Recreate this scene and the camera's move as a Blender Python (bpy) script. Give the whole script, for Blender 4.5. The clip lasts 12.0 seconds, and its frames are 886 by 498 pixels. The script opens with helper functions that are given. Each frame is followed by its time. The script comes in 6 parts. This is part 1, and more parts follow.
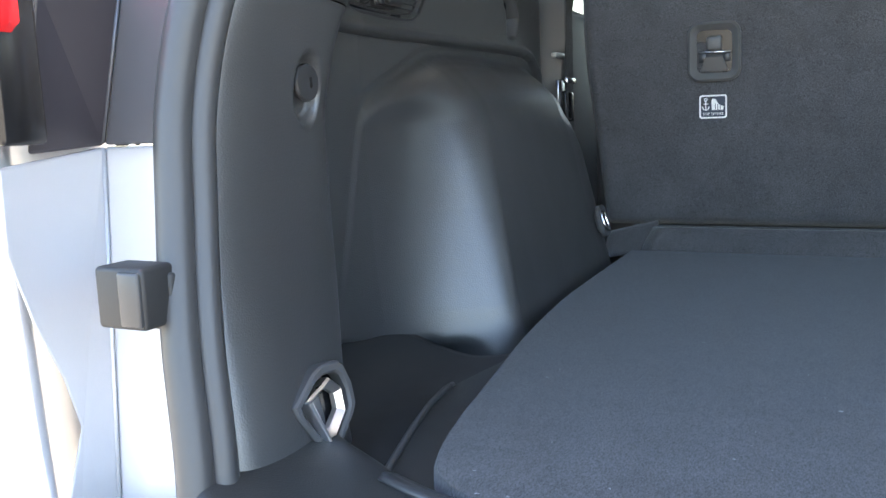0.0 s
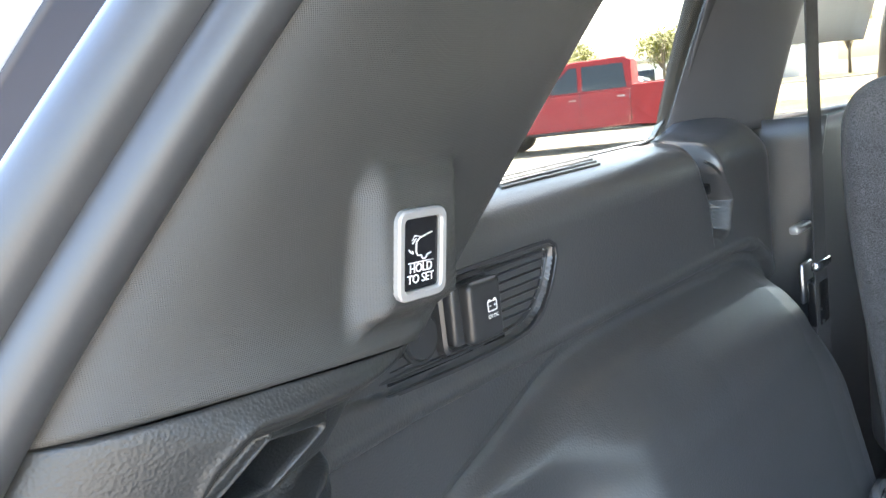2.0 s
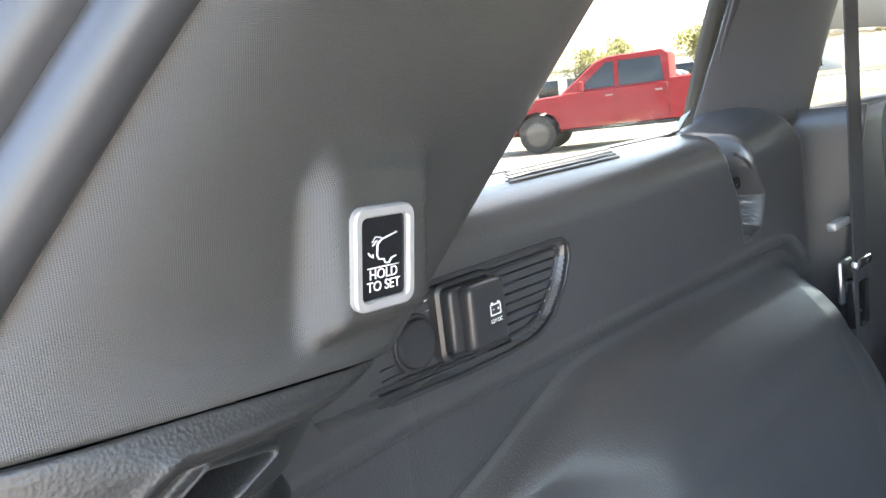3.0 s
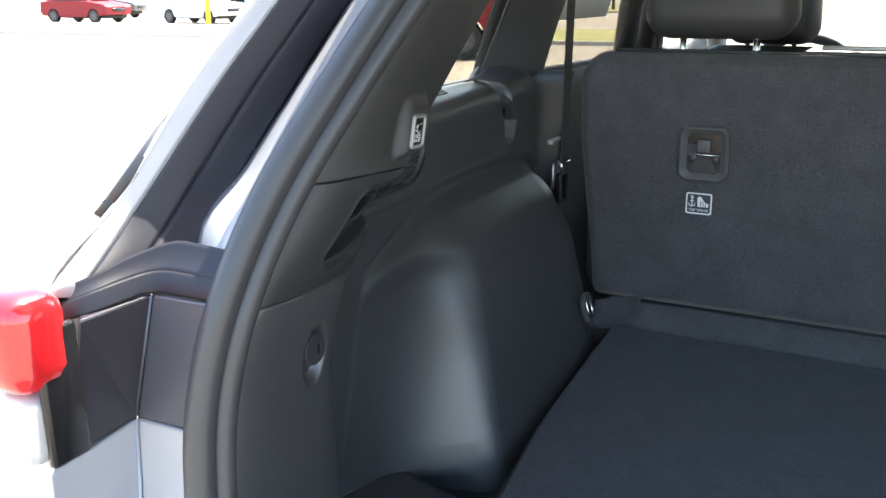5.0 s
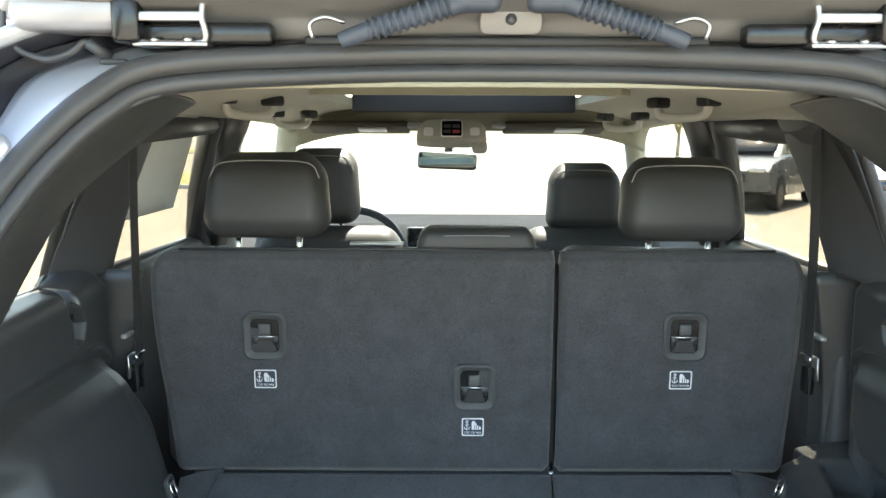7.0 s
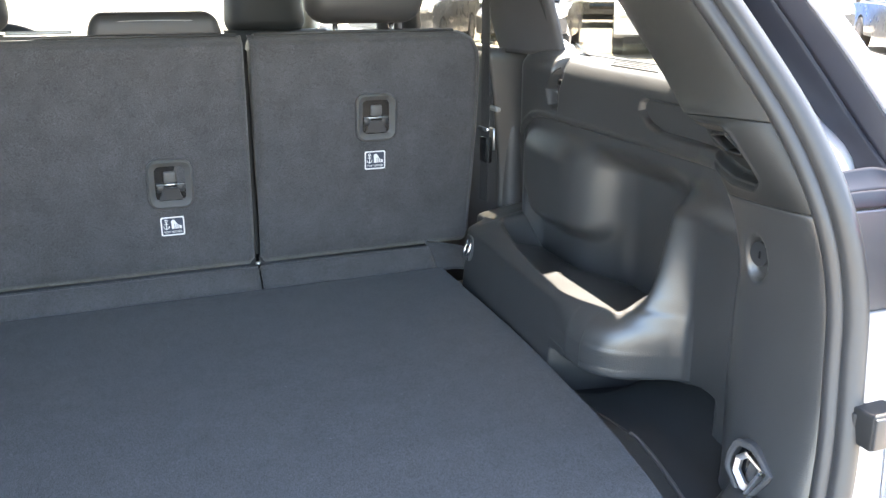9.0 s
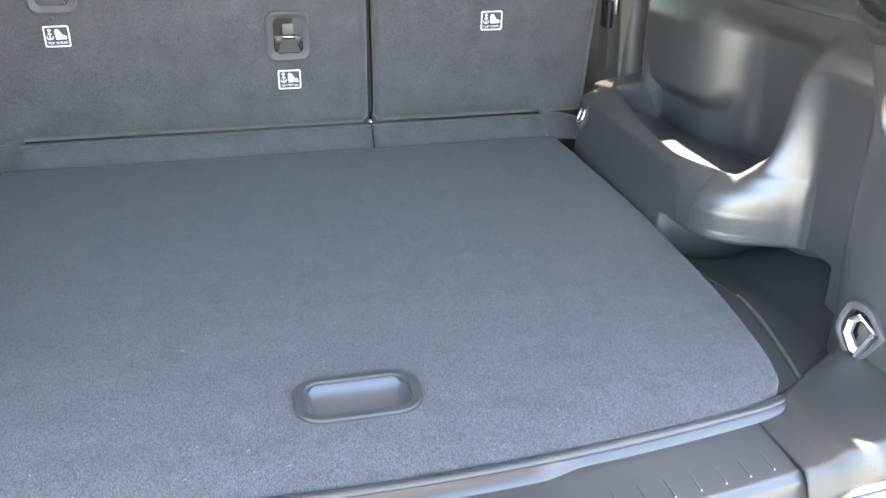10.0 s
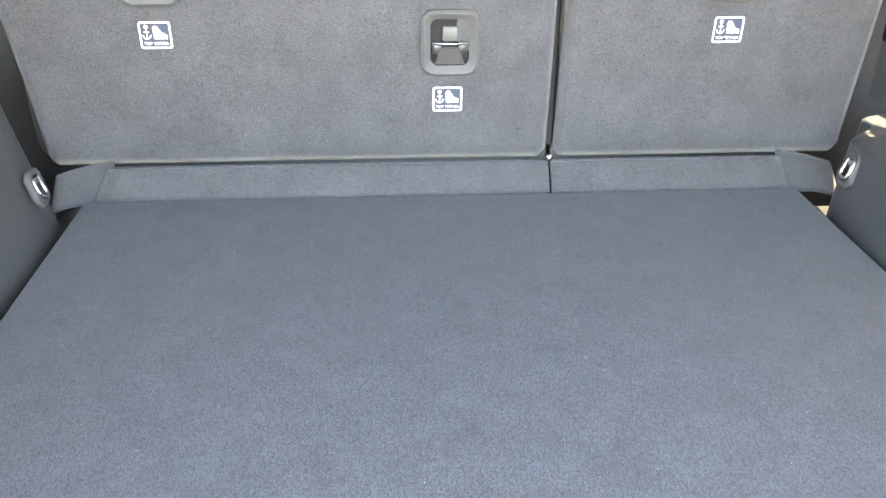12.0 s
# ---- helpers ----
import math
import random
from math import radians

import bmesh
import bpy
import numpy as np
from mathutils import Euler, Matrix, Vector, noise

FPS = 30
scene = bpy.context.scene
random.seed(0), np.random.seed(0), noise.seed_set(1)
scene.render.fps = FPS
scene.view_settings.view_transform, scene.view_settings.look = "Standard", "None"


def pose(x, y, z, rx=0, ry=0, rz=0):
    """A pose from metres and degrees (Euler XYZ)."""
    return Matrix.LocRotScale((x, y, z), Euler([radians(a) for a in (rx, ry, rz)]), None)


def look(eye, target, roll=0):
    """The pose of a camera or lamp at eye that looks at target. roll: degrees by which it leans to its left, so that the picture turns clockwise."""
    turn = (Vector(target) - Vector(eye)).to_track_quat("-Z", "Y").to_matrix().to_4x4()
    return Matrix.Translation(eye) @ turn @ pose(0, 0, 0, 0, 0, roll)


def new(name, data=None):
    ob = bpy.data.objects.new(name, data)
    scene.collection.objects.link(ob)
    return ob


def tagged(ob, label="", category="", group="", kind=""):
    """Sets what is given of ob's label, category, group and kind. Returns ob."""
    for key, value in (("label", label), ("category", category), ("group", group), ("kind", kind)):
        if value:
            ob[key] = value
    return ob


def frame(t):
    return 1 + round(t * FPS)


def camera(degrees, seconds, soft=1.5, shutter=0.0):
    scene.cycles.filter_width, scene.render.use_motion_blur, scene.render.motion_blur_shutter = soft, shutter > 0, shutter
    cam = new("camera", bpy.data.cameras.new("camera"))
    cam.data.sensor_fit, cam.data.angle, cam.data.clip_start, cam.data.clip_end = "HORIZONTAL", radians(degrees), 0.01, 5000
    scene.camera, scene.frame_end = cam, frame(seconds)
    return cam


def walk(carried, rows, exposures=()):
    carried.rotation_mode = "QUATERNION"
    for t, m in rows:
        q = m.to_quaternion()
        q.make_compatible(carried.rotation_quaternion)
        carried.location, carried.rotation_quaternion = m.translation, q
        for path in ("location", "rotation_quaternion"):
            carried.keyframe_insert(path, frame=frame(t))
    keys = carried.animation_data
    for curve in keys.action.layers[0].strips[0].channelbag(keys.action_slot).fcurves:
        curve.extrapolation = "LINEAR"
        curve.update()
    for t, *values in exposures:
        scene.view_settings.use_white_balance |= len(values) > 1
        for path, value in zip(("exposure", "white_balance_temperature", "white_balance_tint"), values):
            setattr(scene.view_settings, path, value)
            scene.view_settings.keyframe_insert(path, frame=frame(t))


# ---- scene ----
cam = camera(54.7, 12.0)
PATH = [
    (0, (-0.192, -0.531, 1.01), (-1.074, 1.238, 0.706), -2.3),
    (0.5, (-0.215, -0.39, 1.051), (-1.316, 1.254, 0.759), -3.6),
    (1, (-0.272, -0.216, 1.177), (-1.517, 1.317, 0.862), -5.1),
    (1.5, (-0.337, -0.083, 1.278), (-1.641, 1.398, 0.953), -6.4),
    (2, (-0.36, -0.012, 1.309), (-1.676, 1.458, 0.981), -6.8),
    (2.5, (-0.377, 0.048, 1.3), (-1.734, 1.479, 0.968), -7.0),
    (3, (-0.37, 0.034, 1.302), (-1.748, 1.446, 0.973), -7.2),
    (3.5, (-0.305, -0.074, 1.308), (-1.708, 1.307, 0.956), -7.1),
    (3.7, (-0.291, -0.122, 1.311), (-1.672, 1.269, 0.912), -6.3),
    (5.3, (-0.154, -0.608, 1.413), (-0.877, 1.173, 0.86), 0.3),
    (5.5, (-0.148, -0.638, 1.43), (-0.787, 1.184, 0.909), 0.4),
    (6, (-0.127, -0.678, 1.489), (-0.549, 1.239, 1.107), 0.4),
    (6.5, (-0.107, -0.693, 1.534), (-0.366, 1.27, 1.252), 0.1),
    (7, (-0.06, -0.695, 1.527), (-0.066, 1.288, 1.26), 0.2),
    (7.5, (-0.02, -0.678, 1.509), (0.324, 1.27, 1.213), 0.6),
    (7.7, (-0.01, -0.674, 1.502), (0.461, 1.244, 1.186), 0.7),
    (9.3, (-0.112, -0.737, 1.356), (0.582, 1.022, 0.705), 0.2),
    (9.5, (-0.107, -0.741, 1.339), (0.544, 1.021, 0.653), 0.0),
    (10, (-0.105, -0.751, 1.307), (0.323, 1.028, 0.499), 0.2),
    (10.5, (-0.105, -0.735, 1.289), (0.152, 1.032, 0.389), 1.4),
    (11, (-0.073, -0.616, 1.274), (0.106, 1.165, 0.381), 0.5),
    (11.5, (-0.077, -0.359, 1.345), (0.053, 1.392, 0.386), 0.7),
    (12, (-0.1, -0.251, 1.299), (0.027, 1.535, 0.406), 0.4),
]
walk(cam, [(t, look(eye, target, roll)) for t, eye, target, roll in PATH], [(0, 3.38, 6500, 10), (0.5, 2.85, 6700, 10), (1.0, 3.6, 6400, 10), (1.5, 4.25, 6400, 10), (2.5, 4.25, 6600, 13), (3.7, 4.4, 6650, 14), (5.3, 2.65, 6600, 8), (6.0, 2.85, 6750, 5), (6.5, 3.0, 6800, 4), (7.0, 3.27, 6750, 4), (7.7, 3.77, 6850, 7), (9.3, 3.87, 7000, 12), (10.0, 4.62, 7400, 12), (10.5, 4.63, 7600, 12), (11.0, 4.68, 7900, 12), (11.5, 5.27, 8000, 13), (12.0, 5.45, 7900, 13)])

# ---- light ----
SUN_EL, SUN_AZ = 67.0, 21.0          # degrees up, degrees right of straight ahead
world = bpy.data.worlds.new("world")
scene.world = world
world.use_nodes = True
wn = world.node_tree.nodes
sky = wn.new("ShaderNodeTexSky")
sky.sky_type = "NISHITA"
sky.sun_disc = False
sky.sun_elevation = radians(SUN_EL)
sky.sun_rotation = radians(SUN_AZ)
sky.air_density, sky.dust_density = 1.2, 2.0
wn["Background"].inputs["Strength"].default_value = 0.15
world.node_tree.links.new(sky.outputs["Color"], wn["Background"].inputs["Color"])
sun_data = bpy.data.lights.new("sun", "SUN")
sun_data.energy, sun_data.angle, sun_data.color = 4.2, radians(0.6), (1.0, 0.94, 0.84)
sun = new("sun", sun_data)
se, sa = radians(SUN_EL), radians(SUN_AZ)
SUN_DIR = Vector((math.sin(sa) * math.cos(se), math.cos(sa) * math.cos(se), math.sin(se)))
sun.matrix_world = look(SUN_DIR * 30, (0, 0, 0))


# ---- materials ----
def mat(name, color, rough=0.5, metal=0.0, var=0.12, vscale=6.0, grain=0.0, gscale=800.0, gtype="noise",
        fine=0.0, fscale=900.0, coat=0.0, sheen=0.0, spec=0.5, rvar=0.06, dist=0.0006, perob=0.0, nap=1.0):
    """Principled surface with colour variation at two scales, roughness wear and a fine relief."""
    m = bpy.data.materials.new(name)
    m.use_nodes = True
    nt = m.node_tree
    n, ln = nt.nodes, nt.links.new
    b = n["Principled BSDF"]
    b.inputs["Metallic"].default_value = metal
    b.inputs["Coat Weight"].default_value = coat
    b.inputs["Coat Roughness"].default_value = 0.06
    b.inputs["Sheen Weight"].default_value = sheen
    b.inputs["Specular IOR Level"].default_value = spec
    co = n.new("ShaderNodeTexCoord")
    big = n.new("ShaderNodeTexNoise")
    big.inputs["Scale"].default_value = vscale
    big.inputs["Detail"].default_value = 5
    big.inputs["Roughness"].default_value = 0.65
    ln(co.outputs["Object"], big.inputs["Vector"])
    small = n.new("ShaderNodeTexNoise")
    small.inputs["Scale"].default_value = fscale
    small.inputs["Detail"].default_value = 2
    lay = n.new("ShaderNodeMapping")
    lay.inputs["Scale"].default_value = (1.0, nap, nap)
    ln(co.outputs["Object"], lay.inputs["Vector"])
    ln(lay.outputs["Vector"], small.inputs["Vector"])
    def scaled(src, amount):
        r = n.new("ShaderNodeMapRange")
        r.inputs["From Min"].default_value, r.inputs["From Max"].default_value = 0.3, 0.7
        r.inputs["To Min"].default_value, r.inputs["To Max"].default_value = 1 - amount, 1 + amount
        r.clamp = False
        ln(src, r.inputs["Value"])
        return r.outputs["Result"]
    mul = n.new("ShaderNodeMath")
    mul.operation = "MULTIPLY"
    ln(scaled(big.outputs["Fac"], var), mul.inputs[0])
    ln(scaled(small.outputs["Fac"], fine), mul.inputs[1])
    val = mul.outputs[0]
    if perob:
        oi = n.new("ShaderNodeObjectInfo")
        r = n.new("ShaderNodeMapRange")
        r.inputs["To Min"].default_value, r.inputs["To Max"].default_value = 1 - perob, 1 + perob
        ln(oi.outputs["Random"], r.inputs["Value"])
        m2 = n.new("ShaderNodeMath")
        m2.operation = "MULTIPLY"
        ln(val, m2.inputs[0])
        ln(r.outputs["Result"], m2.inputs[1])
        val = m2.outputs[0]
    mix = n.new("ShaderNodeVectorMath")
    mix.operation = "SCALE"
    mix.inputs[0].default_value = color
    ln(val, mix.inputs["Scale"])
    ln(mix.outputs[0], b.inputs["Base Color"])
    rr = n.new("ShaderNodeMapRange")
    rr.inputs["From Min"].default_value, rr.inputs["From Max"].default_value = 0.3, 0.7
    rr.inputs["To Min"].default_value, rr.inputs["To Max"].default_value = rough - rvar, rough + rvar
    ln(big.outputs["Fac"], rr.inputs["Value"])
    ln(rr.outputs["Result"], b.inputs["Roughness"])
    if grain:
        if gtype == "voronoi":
            g = n.new("ShaderNodeTexVoronoi")
            g.feature = "SMOOTH_F1"
            out = g.outputs["Distance"]
        elif gtype == "weave":
            g = n.new("ShaderNodeTexWave")
            g.wave_type, g.bands_direction = "BANDS", "Z"
            g.inputs["Distortion"].default_value = 0.4
            g2 = n.new("ShaderNodeTexWave")
            g2.wave_type, g2.bands_direction = "BANDS", "Y"
            g2.inputs["Scale"].default_value = gscale * 0.9
            ln(co.outputs["Object"], g2.inputs["Vector"])
            mm = n.new("ShaderNodeMath")
            mm.operation = "MULTIPLY_ADD"
            mm.inputs[1].default_value = 0.8
            ln(g2.outputs["Fac"], mm.inputs[0])
            ln(g.outputs["Fac"], mm.inputs[2])
            out = mm.outputs[0]
        else:
            g = n.new("ShaderNodeTexNoise")
            g.inputs["Detail"].default_value = 3
            out = g.outputs["Fac"]
        g.inputs["Scale"].default_value = gscale
        ln(co.outputs["Object"], g.inputs["Vector"])
        bump = n.new("ShaderNodeBump")
        bump.inputs["Strength"].default_value = grain
        bump.inputs["Distance"].default_value = dist
        ln(out, bump.inputs["Height"])
        ln(bump.outputs["Normal"], b.inputs["Normal"])
    return m


def glass_mat(name, tint, gloss=0.6):
    """Thin pane: tinted see-through with a Fresnel gloss."""
    m = bpy.data.materials.new(name)
    m.use_nodes = True
    nt = m.node_tree
    n, ln = nt.nodes, nt.links.new
    n.remove(n["Principled BSDF"])
    tr = n.new("ShaderNodeBsdfTransparent")
    tr.inputs["Color"].default_value = (*tint, 1)
    gl = n.new("ShaderNodeBsdfGlossy")
    gl.inputs["Roughness"].default_value = 0.02
    fr = n.new("ShaderNodeFresnel")
    fr.inputs["IOR"].default_value = 1.35
    sc = n.new("ShaderNodeMath")
    sc.operation = "MULTIPLY"
    sc.inputs[1].default_value = gloss
    ln(fr.outputs[0], sc.inputs[0])
    mx = n.new("ShaderNodeMixShader")
    ln(sc.outputs[0], mx.inputs[0])
    ln(tr.outputs[0], mx.inputs[1])
    ln(gl.outputs[0], mx.inputs[2])
    ln(mx.outputs[0], n["Material Output"].inputs["Surface"])
    return m


M = {
    "trim": mat("black grained plastic", (0.043, 0.044, 0.045), 0.35, spec=1.0, grain=0.35, gscale=650, gtype="voronoi", var=0.15, rvar=0.05),
    "trim_leather": mat("coarse grained plastic", (0.022, 0.023, 0.023), 0.45, spec=0.5, grain=0.25, gscale=800, gtype="voronoi", var=0.15, dist=0.0010),
    "pillartrim": mat("smooth grey-black pillar trim", (0.052, 0.052, 0.055), 0.52, grain=0.12, gscale=900, var=0.1),
    "weave": mat("woven grain pillar trim", (0.043, 0.043, 0.041), 0.38, grain=0.30, gscale=500, gtype="weave", var=0.12, dist=0.0006),
    "smooth": mat("smooth black plastic", (0.032, 0.033, 0.035), 0.34, grain=0.08, gscale=900),
    "matte": mat("matt dark plastic", (0.018, 0.019, 0.020), 0.6, grain=0.2, gscale=700),
    "carpet": mat("blue-grey needle carpet", (0.050, 0.0515, 0.055), 0.95, var=0.16, vscale=20, fine=0.52, fscale=1050, grain=0.42, gscale=1300, sheen=0.12, spec=0.2, dist=0.0008, nap=0.35),
    "seatcarpet": mat("dark grey carpet backing", (0.066, 0.0665, 0.070), 0.93, var=0.18, vscale=14, fine=0.60, fscale=800, grain=0.55, gscale=1200, sheen=0.25, spec=0.2, dist=0.0009),
    "softdash": mat("soft dark dashboard skin", (0.010, 0.0105, 0.011), 0.9, spec=0.08, grain=0.3, gscale=600),
    "leather": mat("black leatherette", (0.040, 0.040, 0.040), 0.5, grain=0.35, gscale=500, gtype="voronoi", var=0.1),
    "stitch": mat("light grey stitching", (0.26, 0.26, 0.25), 0.8),
    "rubber": mat("black rubber seal", (0.045, 0.046, 0.048), 0.42, var=0.12, grain=0.1, gscale=400, rvar=0.08),
    "paint": mat("silver metallic paint", (0.49, 0.50, 0.525), 0.38, metal=0.35, var=0.04, fine=0.05, fscale=2500, coat=0.6),
    # gate ends: lighter, less metallic silver than the gate's inner panel
    "endpaint": mat("pale silver gate end tone", (0.34, 0.34, 0.36), 0.35, var=0.06, metal=0.2, coat=0.4),
    # drain channel of the silver pillar: its shade is put into two body tones
    "flank": mat("satin body silver with lighter shade in its colour", (0.024, 0.024, 0.030), 0.42, var=0.2, spec=0.4),
    "bodyshade": mat("body silver with deep shade in its colour", (0.013, 0.013, 0.018), 0.45, var=0.2, spec=0.35),
    # pocket faces in the silver jamb, darkened so the colours hold the pocket's shade
    "lamppocket": mat("satin plum-grey body tone with pocket shade in it", (0.034, 0.031, 0.038), 0.40, var=0.15),
    "pocketshade": mat("satin silver with pocket shade in it", (0.095, 0.098, 0.112), 0.40, metal=0.3, var=0.08, coat=0.2),
    "chrome": mat("bright steel", (0.75, 0.75, 0.76), 0.16, metal=1.0, var=0.04),
    "ringsteel": mat("satin bright steel", (0.78, 0.78, 0.80), 0.30, metal=1.0, var=0.04),
    "steel": mat("zinc plated steel", (0.52, 0.52, 0.53), 0.36, metal=1.0, var=0.1),
    "satin": mat("satin silver plastic", (0.33, 0.33, 0.325), 0.38, metal=0.35, var=0.05, grain=0.15, gscale=1500),
    "pullframe": mat("charcoal moulded plastic", (0.034, 0.034, 0.036), 0.5, grain=0.25, gscale=900),
    "bezel": mat("dark grey moulded plastic", (0.060, 0.060, 0.062), 0.58, grain=0.2, gscale=900),
    "anchorgrey": mat("mid grey moulded plastic", (0.095, 0.094, 0.093), 0.5, grain=0.2, gscale=900),
    "catchplate": mat("dark violet-grey plastic", (0.045, 0.043, 0.052), 0.55, grain=0.1, gscale=900),
    "console": mat("light warm grey plastic", (0.40, 0.39, 0.34), 0.5, var=0.05, grain=0.1, gscale=1200),
    "gloss": mat("gloss black plastic", (0.010, 0.010, 0.011), 0.24),
    "white": mat("white print", (0.80, 0.80, 0.78), 0.6, var=0.04),
    "labelink": mat("dark label print", (0.035, 0.045, 0.07), 0.5, var=0.05),
    "handlecup": mat("blue-grey moulded cup", (0.050, 0.054, 0.060), 0.35, var=0.06, grain=0.1, gscale=800),
    "liner": mat("grey headliner cloth", (0.28, 0.27, 0.205), 0.95, var=0.06, grain=0.35, gscale=900, sheen=0.2, spec=0.15),
    # visor cloth darkened: the backlit underside is put into the colour
    "visor": mat("taupe visor cloth with backlit shade in it", (0.055, 0.050, 0.040), 0.9, var=0.08, grain=0.3, gscale=900),
    "lint": mat("pale lint", (0.20, 0.21, 0.22), 0.9),
    "cream": mat("cream plastic", (0.52, 0.50, 0.44), 0.5, var=0.05),
    "hose": mat("blue-grey corrugated rubber", (0.050, 0.062, 0.085), 0.5, var=0.12),
    # gate silver darkened: the shade under the raised gate is in the colour
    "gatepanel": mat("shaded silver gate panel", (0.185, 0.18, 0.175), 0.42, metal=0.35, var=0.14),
    "glass": glass_mat("clear tinted glass", (0.86, 0.88, 0.86), 0.15),
    "privacy": glass_mat("lightly tinted side glass", (0.62, 0.61, 0.56), 0.12),
    "gateglass": glass_mat("tinted tailgate glass", (0.52, 0.47, 0.38), 0.12),
    "doorglass": glass_mat("tinted rear door glass", (0.54, 0.53, 0.49), 0.12),
    "roofglass": glass_mat("dark roof glass", (0.35, 0.38, 0.36)),
    "belt": mat("black woven belt", (0.030, 0.030, 0.032), 0.7, grain=0.4, gscale=600, gtype="weave"),
    "paper": mat("printed paper sheet", (0.62, 0.64, 0.60), 0.8, var=0.05),
    "red": mat("red vehicle paint", (0.21, 0.018, 0.022), 0.6, var=0.05, spec=0.25),
    "bluepaint": mat("blue vehicle paint", (0.03, 0.16, 0.42), 0.28, var=0.05, coat=0.8),
    "greypaint": mat("dark grey vehicle paint", (0.05, 0.055, 0.06), 0.3, var=0.05, coat=0.7, perob=0.6),
    "whitepaint": mat("white vehicle paint", (0.72, 0.73, 0.74), 0.3, var=0.04, coat=0.6),
    "carglass": mat("dark vehicle glass", (0.015, 0.018, 0.020), 0.08, var=0.05),
    "tyre": mat("black tyre rubber", (0.022, 0.022, 0.022), 0.8, var=0.2),
    "rim": mat("dark grey alloy", (0.09, 0.09, 0.095), 0.35, metal=0.8),
    "lampred": mat("red lamp lens", (0.55, 0.012, 0.015), 0.12, coat=0.8, var=0.08),
    "lampclear": mat("clear lamp lens", (0.62, 0.60, 0.57), 0.15, coat=0.7, metal=0.3),
    "asphalt": mat("pale dusty asphalt", (0.22, 0.19, 0.15), 0.92, var=0.16, vscale=0.25, fine=0.3, fscale=60, grain=0.5, gscale=70, dist=0.004),
    "grass": mat("dry mown grass", (0.22, 0.21, 0.075), 0.95, var=0.35, vscale=0.4, fine=0.4, fscale=18, grain=0.8, gscale=40, dist=0.03),
    "kerb": mat("pale concrete", (0.42, 0.40, 0.36), 0.9, var=0.15, vscale=2),
    "yellow": mat("yellow painted steel", (0.72, 0.52, 0.04), 0.5, var=0.1),
    "bark": mat("grey bark", (0.13, 0.10, 0.075), 0.9, var=0.3, vscale=3, grain=0.8, gscale=20, dist=0.02),
    "leaf": mat("olive green leaves", (0.135, 0.14, 0.035), 0.7, var=0.45, vscale=0.9, fine=0.3, fscale=3, perob=0.25),
    "screen": mat("red lit switch print", (0.35, 0.05, 0.05), 0.4),
}


# ---- mesh helpers ----
def mesh_of(name, verts, faces, smooth=True):
    me = bpy.data.meshes.new(name)
    me.from_pydata([tuple(v) for v in verts], [], [tuple(f) for f in faces])
    me.update()
    if smooth:
        me.polygons.foreach_set("use_smooth", [True] * len(me.polygons))
    return me


def part(name, data, material, parent=None, label="", m=None, sharp=None):
    """One mesh object, under a thing or a part."""
    if isinstance(data, bmesh.types.BMesh):
        me = bpy.data.meshes.new(name)
        data.to_mesh(me)
        data.free()
    else:
        me = data
    if material is not None and not me.materials:
        me.materials.append(material)
    if sharp is not None:
        me.polygons.foreach_set("use_smooth", [True] * len(me.polygons))
        me.set_sharp_from_angle(angle=radians(sharp))
    ob = new(name, me)
    if parent is not None:
        ob.parent = parent
    if m is not None:
        ob.matrix_basis = m
    if label:
        ob["label"] = label
    return ob


def thing(name, label, category, m=None, group="", kind=""):
    ob = new(name)
    ob.empty_display_size = 0.02
    if m is not None:
        ob.matrix_basis = m
    return tagged(ob, label, category, group, kind)


def solid(ob, t, offset=-1.0):
    s = ob.modifiers.new("thickness", "SOLIDIFY")
    s.thickness, s.offset = t, offset
    return ob


def face_at(o, right, up):
    """Pose whose x runs along right, y along up and z towards the viewer."""
    r = Vector(right).normalized()
    n = r.cross(Vector(up)).normalized()
    u = n.cross(r)
    return Matrix(((r.x, u.x, n.x, o[0]), (r.y, u.y, n.y, o[1]), (r.z, u.z, n.z, o[2]), (0, 0, 0, 1)))


def sm(x):
    x = np.clip(x, 0.0, 1.0)
    return x * x * (3 - 2 * x)


def grid(name, fn, nu, nv, us=None, vs=None, flip=False):
    """Mesh over u, v in 0..1; fn takes arrays and gives x, y, z."""
    u = np.linspace(0, 1, nu) if us is None else np.array(us)
    v = np.linspace(0, 1, nv) if vs is None else np.array(vs)
    U, V = np.meshgrid(u, v, indexing="ij")
    P = np.stack(fn(U, V), -1).reshape(-1, 3)
    nu, nv = len(u), len(v)
    I = np.arange(nu * nv).reshape(nu, nv)
    F = np.stack([I[:-1, :-1], I[1:, :-1], I[1:, 1:], I[:-1, 1:]], -1).reshape(-1, 4)
    if flip:
        F = F[:, ::-1]
    return mesh_of(name, P.tolist(), F.tolist())


def rbox(sx, sy, sz, r, seg=3, c=(0, 0, 0), taper=0.0):
    """Box with rounded edges; taper narrows the top."""
    bm = bmesh.new()
    bmesh.ops.create_cube(bm, size=1.0)
    for v in bm.verts:
        k = 1 - taper if v.co.z > 0 else 1
        v.co = Vector((v.co.x * sx * k, v.co.y * sy * k, v.co.z * sz))
    if r > 0:
        bmesh.ops.bevel(bm, geom=list(bm.edges), offset=r, segments=seg, profile=0.5, affect="EDGES")
    bmesh.ops.translate(bm, verts=list(bm.verts), vec=c)
    for f in bm.faces:
        f.smooth = True
    return bm


